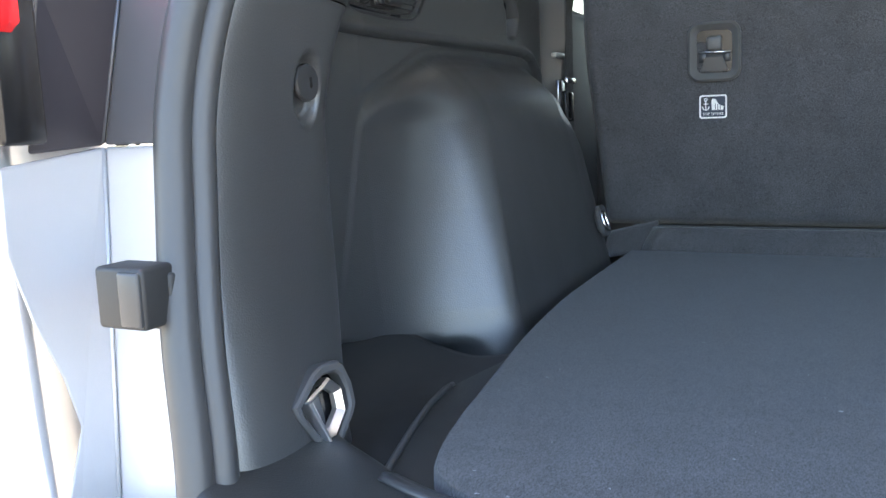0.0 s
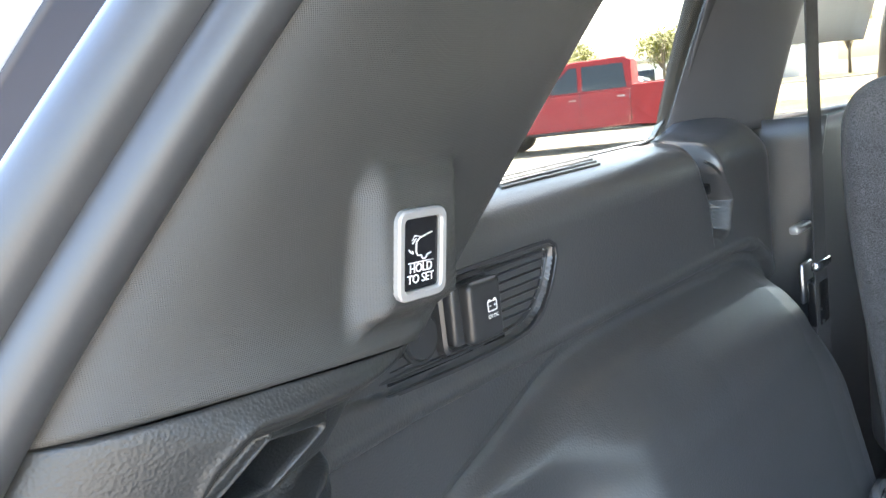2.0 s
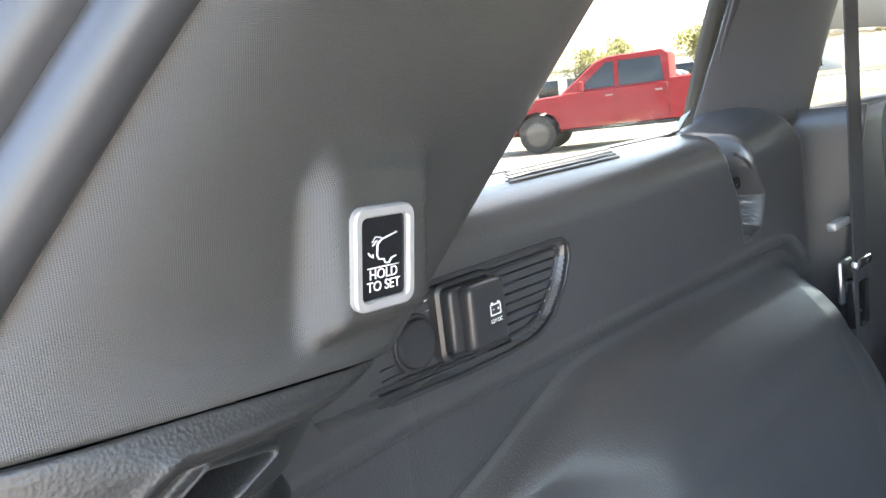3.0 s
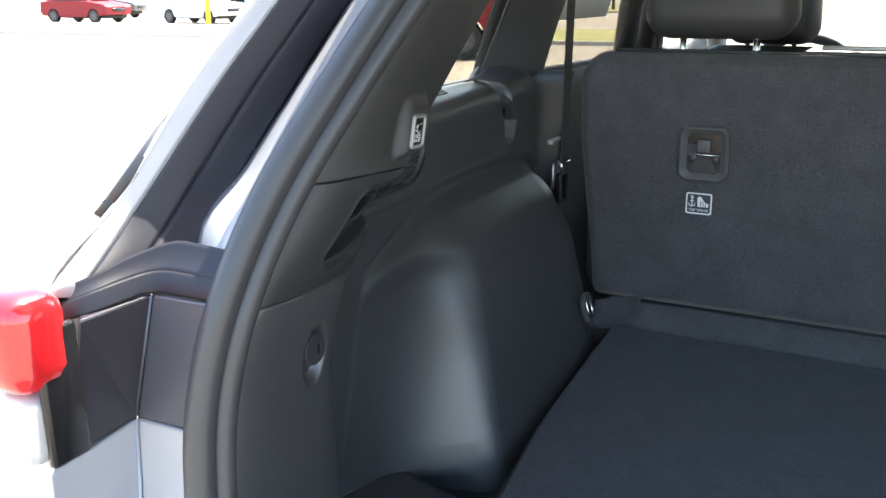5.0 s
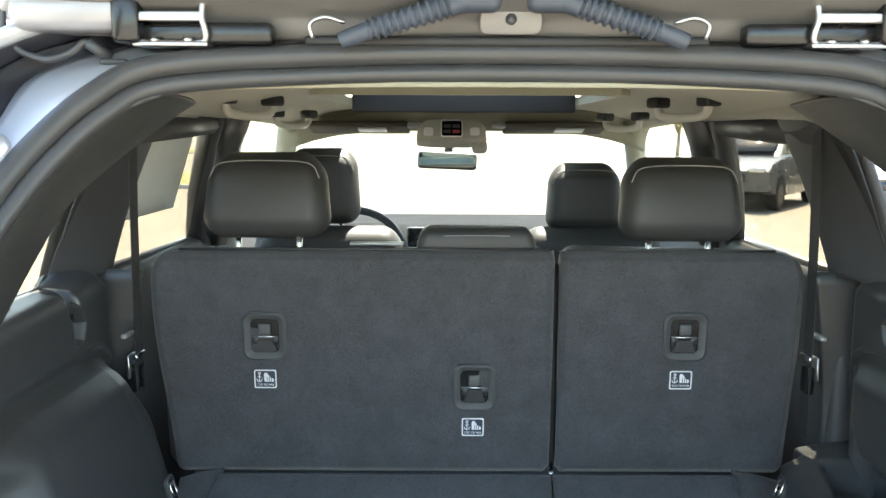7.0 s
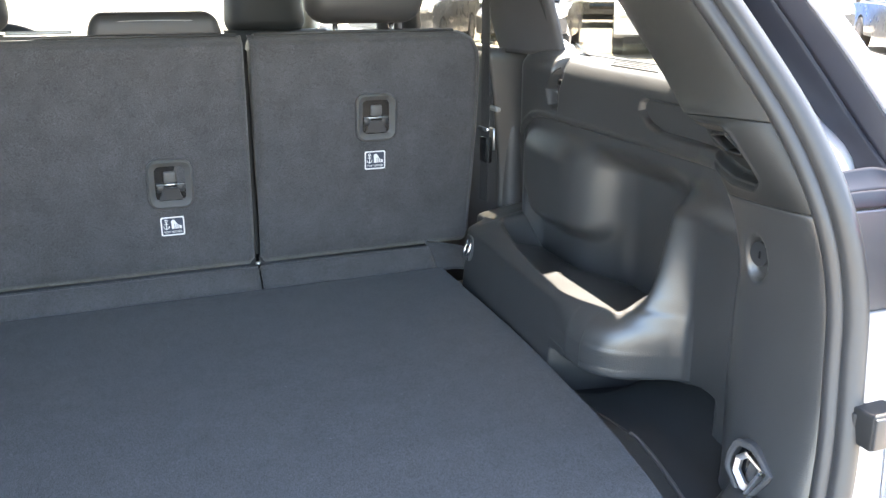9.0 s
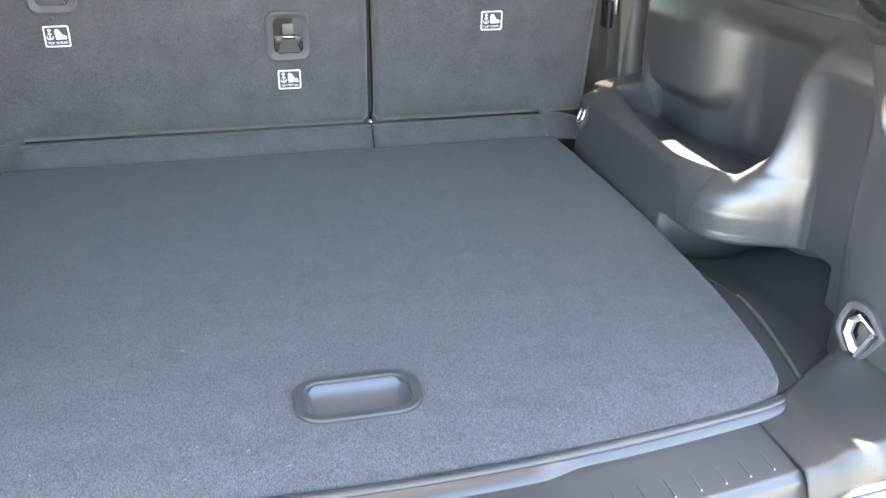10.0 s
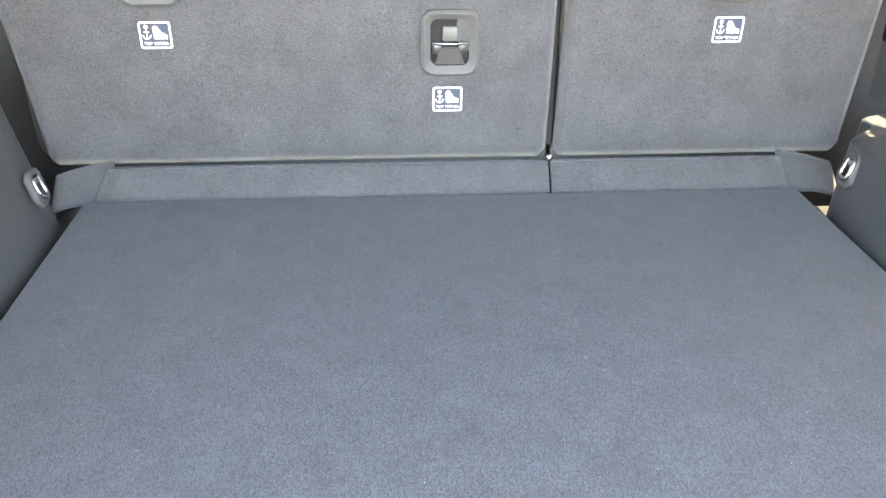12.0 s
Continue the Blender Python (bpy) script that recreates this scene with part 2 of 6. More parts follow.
def cyl(r, h, n=24, r2=None, bevel=0.0, c=(0, 0, 0), axis="z"):
    bm = bmesh.new()
    bmesh.ops.create_cone(bm, cap_ends=True, segments=n, radius1=r, radius2=r if r2 is None else r2, depth=h)
    if bevel:
        bmesh.ops.bevel(bm, geom=[e for e in bm.edges if abs(e.verts[0].co.z - e.verts[1].co.z) < 1e-6], offset=bevel, segments=2, affect="EDGES")
    if axis == "x":
        bmesh.ops.rotate(bm, verts=list(bm.verts), matrix=Matrix.Rotation(radians(90), 3, "Y"))
    if axis == "y":
        bmesh.ops.rotate(bm, verts=list(bm.verts), matrix=Matrix.Rotation(radians(90), 3, "X"))
    bmesh.ops.translate(bm, verts=list(bm.verts), vec=c)
    for f in bm.faces:
        f.smooth = True
    return bm


def smooth_line(pts, n):
    """Catmull-Rom line through pts with n steps a span."""
    p = [np.array(q, float) for q in pts]
    p = [2 * p[0] - p[1]] + p + [2 * p[-1] - p[-2]]
    out = []
    for i in range(1, len(p) - 2):
        for k in range(n):
            t = k / n
            a, b, c, d = p[i - 1], p[i], p[i + 1], p[i + 2]
            out.append(0.5 * (2 * b + (c - a) * t + (2 * a - 5 * b + 4 * c - d) * t * t + (3 * b - a - 3 * c + d) * t ** 3))
    out.append(p[-2])
    return np.array(out)


def tube(name, pts, r, n=10, closed=False, radii=None):
    """Round bar along a line of points."""
    P = [Vector(p) for p in pts]
    k = len(P)
    verts, faces = [], []
    up = None
    for i, p in enumerate(P):
        a = P[(i - 1) % k] if (closed or i) else P[0]
        b = P[(i + 1) % k] if (closed or i < k - 1) else P[-1]
        t = (b - a).normalized()
        if up is None:
            up = t.orthogonal()
        up = (up - t * up.dot(t)).normalized()
        s = t.cross(up)
        rr = r if radii is None else radii[i]
        for j in range(n):
            w = 2 * math.pi * j / n
            verts.append(p + (up * math.cos(w) + s * math.sin(w)) * rr)
    for i in range(k if closed else k - 1):
        for j in range(n):
            a, b = i * n, ((i + 1) % k) * n
            faces.append((a + j, a + (j + 1) % n, b + (j + 1) % n, b + j))
    if not closed:
        faces.append(tuple(range(n))[::-1])
        faces.append(tuple(range((k - 1) * n, k * n)))
    return mesh_of(name, verts, faces)


def rrect(w, h, r, seg=6, cx=0.0, cy=0.0):
    out = []
    for qx, qy, a0 in ((1, 1, 0), (-1, 1, 90), (-1, -1, 180), (1, -1, 270)):
        for k in range(seg + 1):
            a = radians(a0 + 90 * k / seg)
            out.append((cx + qx * (w / 2 - r) + r * math.cos(a), cy + qy * (h / 2 - r) + r * math.sin(a)))
    return out


def shrink(outline, d):
    """Outline moved inwards by d (counter-clockwise line)."""
    n = len(outline)
    out = []
    for i in range(n):
        a, b, c = (Vector(outline[(i + k) % n]) for k in (-1, 0, 1))
        t1, t2 = (b - a), (c - b)
        t = ((t1.normalized() if t1.length > 1e-9 else t2.normalized()) + (t2.normalized() if t2.length > 1e-9 else t1.normalized()))
        t = t.normalized() if t.length > 1e-9 else Vector((1, 0))
        out.append((b.x - t.y * d, b.y + t.x * d))
    return out


def prism(name, outline, z0, z1, bev=0.0):
    """Flat plate with a rounded rim, from z0 (back) to z1 (front)."""
    n = len(outline)
    rings = [(outline, z0)]
    if bev > 0:
        rings += [(outline, z1 - bev), (shrink(outline, bev * 0.3), z1 - bev * 0.3), (shrink(outline, bev), z1)]
    else:
        rings += [(outline, z1)]
    verts = [(x, y, z) for o, z in rings for x, y in o]
    faces = [tuple(range(n))[::-1], tuple(range((len(rings) - 1) * n, len(rings) * n))]
    for k in range(len(rings) - 1):
        for i in range(n):
            faces.append((k * n + i, k * n + (i + 1) % n, (k + 1) * n + (i + 1) % n, (k + 1) * n + i))
    return mesh_of(name, verts, faces, smooth=False)


def ring(name, outer, inner, z0, z1, bev=0.0, zin=None):
    """Plate with an opening; outer and inner have equal point counts."""
    n = len(outer)
    zi = z1 if zin is None else zin
    loops = [(outer, z0), (outer, z1 - bev), (shrink(outer, bev), z1), (shrink(inner, -bev), zi), (inner, zi - bev), (inner, z0)]
    verts = [(x, y, z) for o, z in loops for x, y in o]
    faces = []
    for k in range(len(loops)):
        q = (k + 1) % len(loops)
        for i in range(n):
            faces.append((k * n + i, k * n + (i + 1) % n, q * n + (i + 1) % n, q * n + i))
    return mesh_of(name, verts, faces, smooth=False)


def lettering(name, body, size, material, parent, m, depth=0.0003, label="", align="CENTER"):
    cu = bpy.data.curves.new(name, "FONT")
    cu.body, cu.size, cu.extrude = body, size, depth
    cu.align_x, cu.align_y = align, "CENTER"
    tmp = new(name + "_line", cu)
    bpy.context.view_layer.update()
    me = bpy.data.meshes.new_from_object(tmp.evaluated_get(bpy.context.evaluated_depsgraph_get()))
    bpy.data.objects.remove(tmp)
    bpy.data.curves.remove(cu)
    me.materials.clear()
    me.name = name
    return part(name, me, material, parent, label, m)


def lathe(name, prof, n=24):
    """Turned body round z from (radius, z) pairs."""
    verts = [(r * math.cos(2 * math.pi * j / n), r * math.sin(2 * math.pi * j / n), z) for r, z in prof for j in range(n)]
    faces = [(i * n + j, i * n + (j + 1) % n, (i + 1) * n + (j + 1) % n, (i + 1) * n + j) for i in range(len(prof) - 1) for j in range(n)]
    faces.append(tuple(range(n))[::-1])
    faces.append(tuple(range((len(prof) - 1) * n, len(prof) * n)))
    return mesh_of(name, verts, faces, smooth=False)


def smooth_poly(pts, n):
    """Closed outline with rounded corners (counter-clockwise)."""
    out = []
    k = len(pts)
    for i in range(k):
        a, b, c = (Vector(pts[(i + q) % k]) for q in (-1, 0, 1))
        p, q = b.lerp(a, 0.22), b.lerp(c, 0.22)
        for j in range(n + 1):
            t = j / n
            out.append(tuple(p * (1 - t) ** 2 + b * 2 * t * (1 - t) + q * t ** 2))
    return out


def poly_in(Y, Z, pts):
    """Signed distance to a polygon (inside positive)."""
    d = np.full(Y.shape, 1e9)
    inside = np.zeros(Y.shape, bool)
    n = len(pts)
    for i in range(n):
        (ax, ay), (bx, by) = pts[i], pts[(i + 1) % n]
        ex, ey = bx - ax, by - ay
        t = np.clip(((Y - ax) * ex + (Z - ay) * ey) / (ex * ex + ey * ey), 0, 1)
        d = np.minimum(d, np.hypot(Y - ax - t * ex, Z - ay - t * ey))
        cross = ((ay > Z) != (by > Z)) & (Y < (bx - ax) * (Z - ay) / (by - ay + 1e-12) + ax)
        inside ^= cross
    return np.where(inside, d, -d)


def softmin(a, b, k):
    h = np.clip(0.5 + 0.5 * (b - a) / k, 0, 1)
    return b + (a - b) * h - k * h * (1 - h)


WIDER = 0.024                     # the opening's middle lies a little to the right of the seats' middle


def sx(side, a):
    """Distance from the middle to x on the left (-1) or right (1)."""
    return -a if side < 0 else a + WIDER

# ---- lines of the tailgate opening: distance from the middle, y, z ----
RIM = [(0.600, -0.075, 0.66), (0.612, -0.055, 0.75), (0.632, -0.037, 0.85), (0.645, -0.018, 0.94), (0.649, -0.003, 1.03),
       (0.637, 0.020, 1.12), (0.619, 0.070, 1.21), (0.586, 0.137, 1.305), (0.548, 0.203, 1.394), (0.507, 0.262, 1.475),
       (0.450, 0.315, 1.543), (0.390, 0.352, 1.575)]
JOIN = [(0.600, 0.100, 0.68), (0.640, 0.140, 0.75), (0.662, 0.176, 0.86), (0.664, 0.178, 0.96), (0.658, 0.172, 1.03), (0.640, 0.190, 1.12), (0.603, 0.238, 1.213), (0.613, 0.267, 1.2260)]
PILLAR = [(0.603, 0.238, 1.213), (0.627, 0.307, 1.243), (0.623, 0.378, 1.304), (0.615, 0.446, 1.365), (0.600, 0.512, 1.426),
          (0.571, 0.581, 1.471), (0.535, 0.650, 1.515), (0.480, 0.740, 1.575)]


def at_z(line, z):
    a = np.array(line)
    return np.interp(z, a[:, 2], a[:, 0]), np.interp(z, a[:, 2], a[:, 1])


rim_s, join_s, pillar_s = smooth_line(RIM, 6), smooth_line(JOIN, 6), smooth_line(PILLAR, 6)


def pillar_piece(name, side, zlo, zhi, front, bulge, relief, nu, nv, material, parent, label="", back=0.0, roll=0.0007):
    """zlo, zhi: functions of s (0 at the rim, 1 at the front edge) that bound the piece."""
    us = np.concatenate([np.linspace(0, 0.08, 7)[:-1], np.linspace(0.08, 0.88, nu), np.linspace(0.88, 1.0, 8)[1:]])
    def fn(U, V):
        s = np.clip((U - 0.08) / 0.80, 0, 1)
        tuck = np.clip((0.08 - U) / 0.08, 0, 1)
        turn = np.clip((U - 0.88) / 0.12, 0, 1)
        z = zlo(s) + (zhi(s) - zlo(s)) * V
        ex, ey = at_z(rim_s, z)
        fx, fy = at_z(front, z)
        x = ex + (fx - ex) * s
        y = ey + (fy - ey) * s
        b = bulge(z)
        x = x - b * (1 - (2 * s - 1) ** 2) ** 0.7 * (1 + 0.15 * np.sin(3 * s))
        x = x - 0.005 * (1 - np.exp(-s * 14))
        # rounded turn towards the seal, and back to the body at the front edge
        x = x + 0.026 * (1 - np.cos(tuck * math.pi / 2))
        y = y - 0.010 * np.sin(tuck * math.pi / 2)
        x = x + 0.012 * np.exp(-(1 - s) * 16) + 0.10 * turn + back
        y = y + 0.006 * np.sin(turn * math.pi)
        if relief is not None:
            if relief is pad_relief:
                w = relief(y, z) * (1 - turn)
                flat = 0.5790 + 0.03 * (y - 0.2185) - 0.12 * (z - 1.2558)
                flat = flat + (np.minimum(flat, x - 0.0050) - flat) * sm((z - 1.276) / 0.006)
                x = x * (1 - w) + flat * w
            else:
                x = x + relief(y, z) * (1 - turn)
        # rolled joint edges
        e = np.minimum(V, 1 - V) * np.abs(zhi(s) - zlo(s))
        x = x + roll * np.exp(-e / (roll * 0.9))
        return sx(side, 1) * 0 + (-x if side < 0 else x + WIDER), y, z
    me = grid(name, fn, 0, nv, us=us, flip=side > 0)
    ob = part(name, me, material, parent, label)
    return solid(ob, 0.003, -1.0)


def ell(y, z, cy, cz, ry, rz):
    return np.hypot((y - cy) / ry, (z - cz) / rz)


def knob_relief(y, z):
    d = ell(y, z, 0.117, 1.040, 0.021, 0.031)
    return 0.012 * sm((1.12 - d) / 0.3)


POCKET = [(0.103, 1.150), (0.134, 1.197), (0.146, 1.205), (0.190, 1.204), (0.240, 1.207), (0.310, 1.213), (0.310, 1.172), (0.225, 1.170), (0.205, 1.163), (0.190, 1.157), (0.150, 1.144), (0.110, 1.143)]
HOLE = [(0.137, 1.179), (0.160, 1.197), (0.187, 1.193), (0.163, 1.178)]


def pocket_relief(y, z):
    a = poly_in(y, z, POCKET)
    b = poly_in(y, z, HOLE)
    low = 0.45 * sm((a + 0.011) / 0.009) + 0.55 * sm((a + 0.0015) / 0.006)
    scoop = 0.010 * sm((1.176 - z) / 0.010) * sm(a / 0.009)
    lip = -0.0030 * np.exp(-((a + 0.006) / 0.0045) ** 2) * sm((1.2195 - z) / 0.008)
    low = low * sm((1.2195 - z) / 0.008)
    seam = 1.2255 - 0.010 * np.clip((y - 0.07) / 0.17, 0, 1) ** 2
    shoulder = 0.0054 * sm((z - seam + 0.012) / 0.012) * sm((y - 0.10) / 0.06)
    return shoulder + 0.021 * low + 0.035 * sm((b + 0.0005) / 0.003) + scoop + lip - 0.0045 * np.exp(-((b + 0.0025) / 0.0018) ** 2)


PAD = [(0.195, 1.234), (0.195, 1.282), (0.202, 1.290), (0.249, 1.287), (0.249, 1.229), (0.198, 1.230)]


def pad_relief(y, z):
    a = poly_in(y, z, PAD)
    return sm((a + 0.004) / 0.012)


def bulge_low(z):
    return 0.005 + 0.013 * sm((0.95 - z) / 0.2) + 0.012 * sm((z - 1.08) / 0.13)


def bulge_up(z):
    return 0.017 - 0.004 * sm((z - 1.3) / 0.2)


SEAM_A = lambda s: 1.225 - 0.010 * s ** 2
SEAM_B = lambda s: 1.122 - 0.006 * s


TRAY = [(0.335, 1.1365), (0.40, 1.1335), (0.454, 1.1335), (0.487, 1.136), (0.507, 1.145), (0.524, 1.164), (0.534, 1.184), (0.533, 1.194), (0.524, 1.199), (0.46, 1.199), (0.35, 1.199), (0.285, 1.196), (0.270, 1.170), (0.285, 1.142)]
TRAY_R = [(0.380, 1.198), (0.520, 1.198), (0.533, 1.190), (0.537, 1.173), (0.508, 1.151), (0.471, 1.141), (0.30, 1.138), (0.24, 1.17)]
COVER = [(0.757, 1.228), (0.810, 1.206), (0.826, 1.176), (0.831, 1.134), (0.850, 1.134), (0.872, 1.140), (0.886, 1.173), (0.864, 1.206), (0.835, 1.228)]
CREASE = [(0.15, 1.117), (0.88, 1.117), (0.92, 1.115), (0.95, 1.108), (0.98, 1.090), (1.01, 1.062), (1.04, 1.025), (1.07, 0.985)]
RIDGE = [(0.225, 0.640), (0.240, 0.740), (0.262, 0.780), (0.289, 0.840), (0.311, 0.900), (0.331, 0.962), (0.354, 1.012), (0.390, 1.034), (0.440, 1.053), (0.492, 1.073), (0.530, 1.086), (0.584, 1.0925),
         (0.703, 1.093), (0.850, 1.089), (0.913, 1.086), (0.963, 1.072), (1.005, 1.043), (1.08, 0.985)]
ridge_line = [(p[0], p[1]) for p in smooth_line([(y, z, 0) for y, z in RIDGE], 3)]


def along(line, y):
    a = np.array(line)
    return np.interp(y, a[:, 0], a[:, 1])


def upper_wall(y):
    return 0.733 + 0.012 * (y - 0.4) - 0.09 * np.maximum(0.36 - y, 0) + 0.085 * sm((y - 0.985) / 0.10) ** 1.4


def crease(y, z):
    """Step below the crease that runs under the ledge, with a rounded lip."""
    zb = along(CREASE, y)
    return 0.009 * sm((zb - z) / 0.006) - 0.0022 * np.exp(-((z - zb - 0.004) / 0.0035) ** 2)


def cover_recess(y, z):
    return 0.026 * sm((poly_in(y, z, COVER) + 0.001) / 0.004)


def left_wall(y, z):
    x = upper_wall(y) + crease(y, z)
    # wheel box: rear face, inclined shoulder and steep inner face below the ridge
    s = poly_in(y, z, ridge_line + [(1.3, 0.9), (1.3, 0.5), (0.2, 0.5)])
    zs, ys = [0.60, 0.762, 0.889, 0.953, 1.010, 1.10], [0.215, 0.262, 0.309, 0.328, 0.352, 0.40]
    hh = np.maximum(y - np.interp(z, zs, ys), 0)
    h = np.maximum(along([(y0, max(z0, 1.035)) for y0, z0 in RIDGE], np.maximum(y, 0.53)) - z, 0)
    rear = 0.05 * hh + 9.6 * hh ** 3
    top = softmin(0.95 * h, 0.066 + 0.25 * (h - 0.045), 0.03)
    ramp = softmin(rear, top, 0.030)
    d = (0.0035 + 0.0085 * sm((z - 1.0) / 0.04)) * sm((s + 0.006) / 0.016) - 0.003 * np.exp(-((s + 0.012) / 0.006) ** 2) * sm((z - 1.02) / 0.03) + np.maximum(ramp, 0) * sm(s / 0.02)
    x = x - np.where(s > -0.02, d, 0)
    # recessed tray round the socket
    x = x + 0.0065 * sm((poly_in(y, z, TRAY) + 0.0005) / 0.003)
    x = x + cover_recess(y, z)
    # hollow under the wheel box
    zb = 0.770 - 0.26 * (y - 0.25)
    return x + sm((zb - z) / 0.010) * sm((0.47 - y) / 0.03) * (d * 0.75 + 0.012) * sm((y - 0.20) / 0.03)


BIN_LIP = [(0.60, 0.550), (0.795, 0.551), (0.825, 0.555), (0.846, 0.565), (0.863, 0.583), (0.877, 0.606), (0.890, 0.630), (0.910, 0.647), (0.940, 0.659), (0.971, 0.667), (1.03, 0.682), (1.08, 0.700), (1.3, 0.71)]
bin_lip = smooth_line([(x, 0, z) for z, x in BIN_LIP], 6)
TURN = [(0.0, 0.0), (0.245, 0.0), (0.285, 0.04), (0.303, 0.16), (0.318, 0.40), (0.333, 0.64), (0.348, 0.79), (0.370, 0.90), (0.400, 0.965), (0.440, 0.995), (0.47, 1.0), (1.3, 1.0)]
turn_line = [(p[0], p[1]) for p in smooth_line([(y, f, 0) for y, f in TURN], 6)]


def right_wall(y, z):
    x = upper_wall(y) + crease(y, z)
    up = sm((z - 1.035) / 0.062)
    # flat behind the pillar trim, turning into the rear face of the low body along the floor
    side = (0.672 + 0.16 * (y - 0.17)) * (1 - up) + x * up
    side = np.where(y < 0.40, np.minimum(side, x), x)
    low_turn = along(turn_line, y)
    f = low_turn + (sm((y - 0.285) / 0.060) - low_turn) * sm((z - 0.862) / 0.05)
    inner = np.interp(y, [0.30, 0.36, 0.50, 0.75, 0.95, 1.05], [0.551, 0.551, 0.558, 0.575, 0.593, 0.600]) + 0.10 * (z - 0.80) + 0.06 * sm((y - 0.965) / 0.07)
    lip = np.interp(y, [0.30, 0.352, 0.497, 0.62, 0.747, 0.88, 1.0], [0.556, 0.556, 0.572, 0.592, 0.618, 0.655, 0.680])
    zt = 0.872
    low = inner + (lip - inner) * sm((z - zt + 0.016) / 0.022)
    # open bin: deep bowl over the wheel's rear, shallow panel further forward
    yy = np.array([0.335, 0.37, 0.42, 0.50, 0.62, 0.662, 0.70, 0.735, 0.78, 0.90, 0.955, 0.985])
    pp = np.array([0.690, 0.735, 0.778, 0.800, 0.806, 0.788, 0.748, 0.726, 0.720, 0.722, 0.726, 0.742])
    fine = np.linspace(0.335, 0.985, 140)
    sp = np.interp(fine, yy, pp)
    for _ in range(12):
        sp[1:-1] = (sp[:-2] + 2 * sp[1:-1] + sp[2:]) / 4
    bowl = np.interp(y, fine, sp)
    # the bin runs on below the panel's lower edge
    bowl = bowl + 0.035 * sm((0.965 + 0.02 * sm((0.72 - y) / 0.10) - z) / 0.02) * sm((y - 0.64) / 0.08) * (1 - sm((y - 0.90) / 0.05))
    pit = sm((y - 0.340 - 0.03 * sm((0.90 - z) / 0.03)) / 0.050) * (1 - sm((y - 0.90) / 0.05))
    far = np.maximum(bowl, lip)
    swept = np.interp(z, bin_lip[:, 2], bin_lip[:, 0])
    w = sm((y - 0.38) / 0.14)
    rim = swept * (1 - w) + (low + (far - low) * sm((z - zt - 0.006) / 0.010)) * w
    rim = np.where(z < 0.79, low, rim)
    base = side + (rim - side) * f
    rise = 0.10 * sm((z - zt - 0.001) / 0.014) + 0.90 * sm((z - 0.886) / 0.034)
    out = base + (np.maximum(far, base) - base) * pit * rise
    # the bowl meets the wall again under the crease, and in front of the bin
    k = sm((y - 0.955) / 0.035) * sm((z - 0.86) / 0.03)
    out = out * (1 - up) + x * up
    out = out * (1 - k) + np.maximum(x, out) * k
    out = np.minimum(out, x + 0.085)
    a = poly_in(y, z, TRAY_R)
    out = out + 0.012 * sm((a + 0.001) / 0.005)
    out = out + cover_recess(y, z)
    # hollow at the foot of the panel beside the floor hatch
    zb = 0.779 + 0.012 * sm((0.30 - y) / 0.08)
    return out + sm((zb - z) / 0.010) * sm((0.50 - y) / 0.05) * (0.012 + 0.8 * np.maximum(x - out, 0)) * sm((y - 0.20) / 0.03)


def bin_floor(y, z):
    """Drop of the bin's floor below its lip."""
    pit = sm((y - 0.362) / 0.05) * (1 - sm((y - 0.90) / 0.05))
    p = np.interp(z, [0.873, 0.880, 0.888, 0.905, 0.920, 0.960, 1.01], [0.0, -0.045, -0.080, -0.095, -0.095, -0.052, 0.0])
    return p * pit


def lower_wall(name, side, fx, parent, label):
    zs = np.unique(np.concatenate([np.linspace(0.66, 0.74, 10), np.linspace(0.74, 0.80, 36), np.linspace(0.80, 0.855, 20), np.linspace(0.855, 0.915, 50),
                                   np.linspace(0.915, 1.05, 44), np.linspace(1.05, 1.13, 62), np.linspace(1.13, 1.206, 44)]))
    ys = np.unique(np.concatenate([np.linspace(0.15, 0.26, 18), np.linspace(0.26, 0.40, 90), np.linspace(0.40, 0.56, 84), np.linspace(0.56, 0.75, 44), np.linspace(0.75, 0.90, 84), np.linspace(0.90, 1.065, 56)]))
    nz, nr = len(zs), 12
    vs = np.concatenate([np.linspace(0, 0.7, nz), np.linspace(0.7, 1.0, nr + 1)[1:]])
    def fn(U, V):
        y = U
        z = np.interp(V, np.linspace(0, 0.7, nz), zs)
        x = fx(y, z)
        k = np.clip((V - 0.7) / 0.3, 0, 1)
        # rounded shoulder and the ledge below the side window
        a = np.clip(k / 0.55, 0, 1) * math.pi / 2
        x = x + np.where(k > 0, 0.030 * (1 - np.cos(a)) + np.clip((k - 0.55) / 0.45, 0, 1) * np.maximum(0.820 - 0.03 - fx(y, z * 0 + 1.206), 0.0) * sm((y - 0.23) / 0.07), 0)
        z = z + np.where(k > 0, 0.030 * np.sin(a) + np.clip((k - 0.55) / 0.45, 0, 1) * 0.006 + 0.026 * sm((y - 0.87) / 0.12) * np.clip((k - 0.3) / 0.7, 0, 1), 0)
        if side > 0:
            z = z + bin_floor(y, z)
        return (-x if side < 0 else x + WIDER), y, z
    me = grid(name, fn, 0, 0, us=ys, vs=vs, flip=side < 0)
    ob = part(name, me, M["trim"], parent, label)
    return solid(ob, 0.003, -1.0)


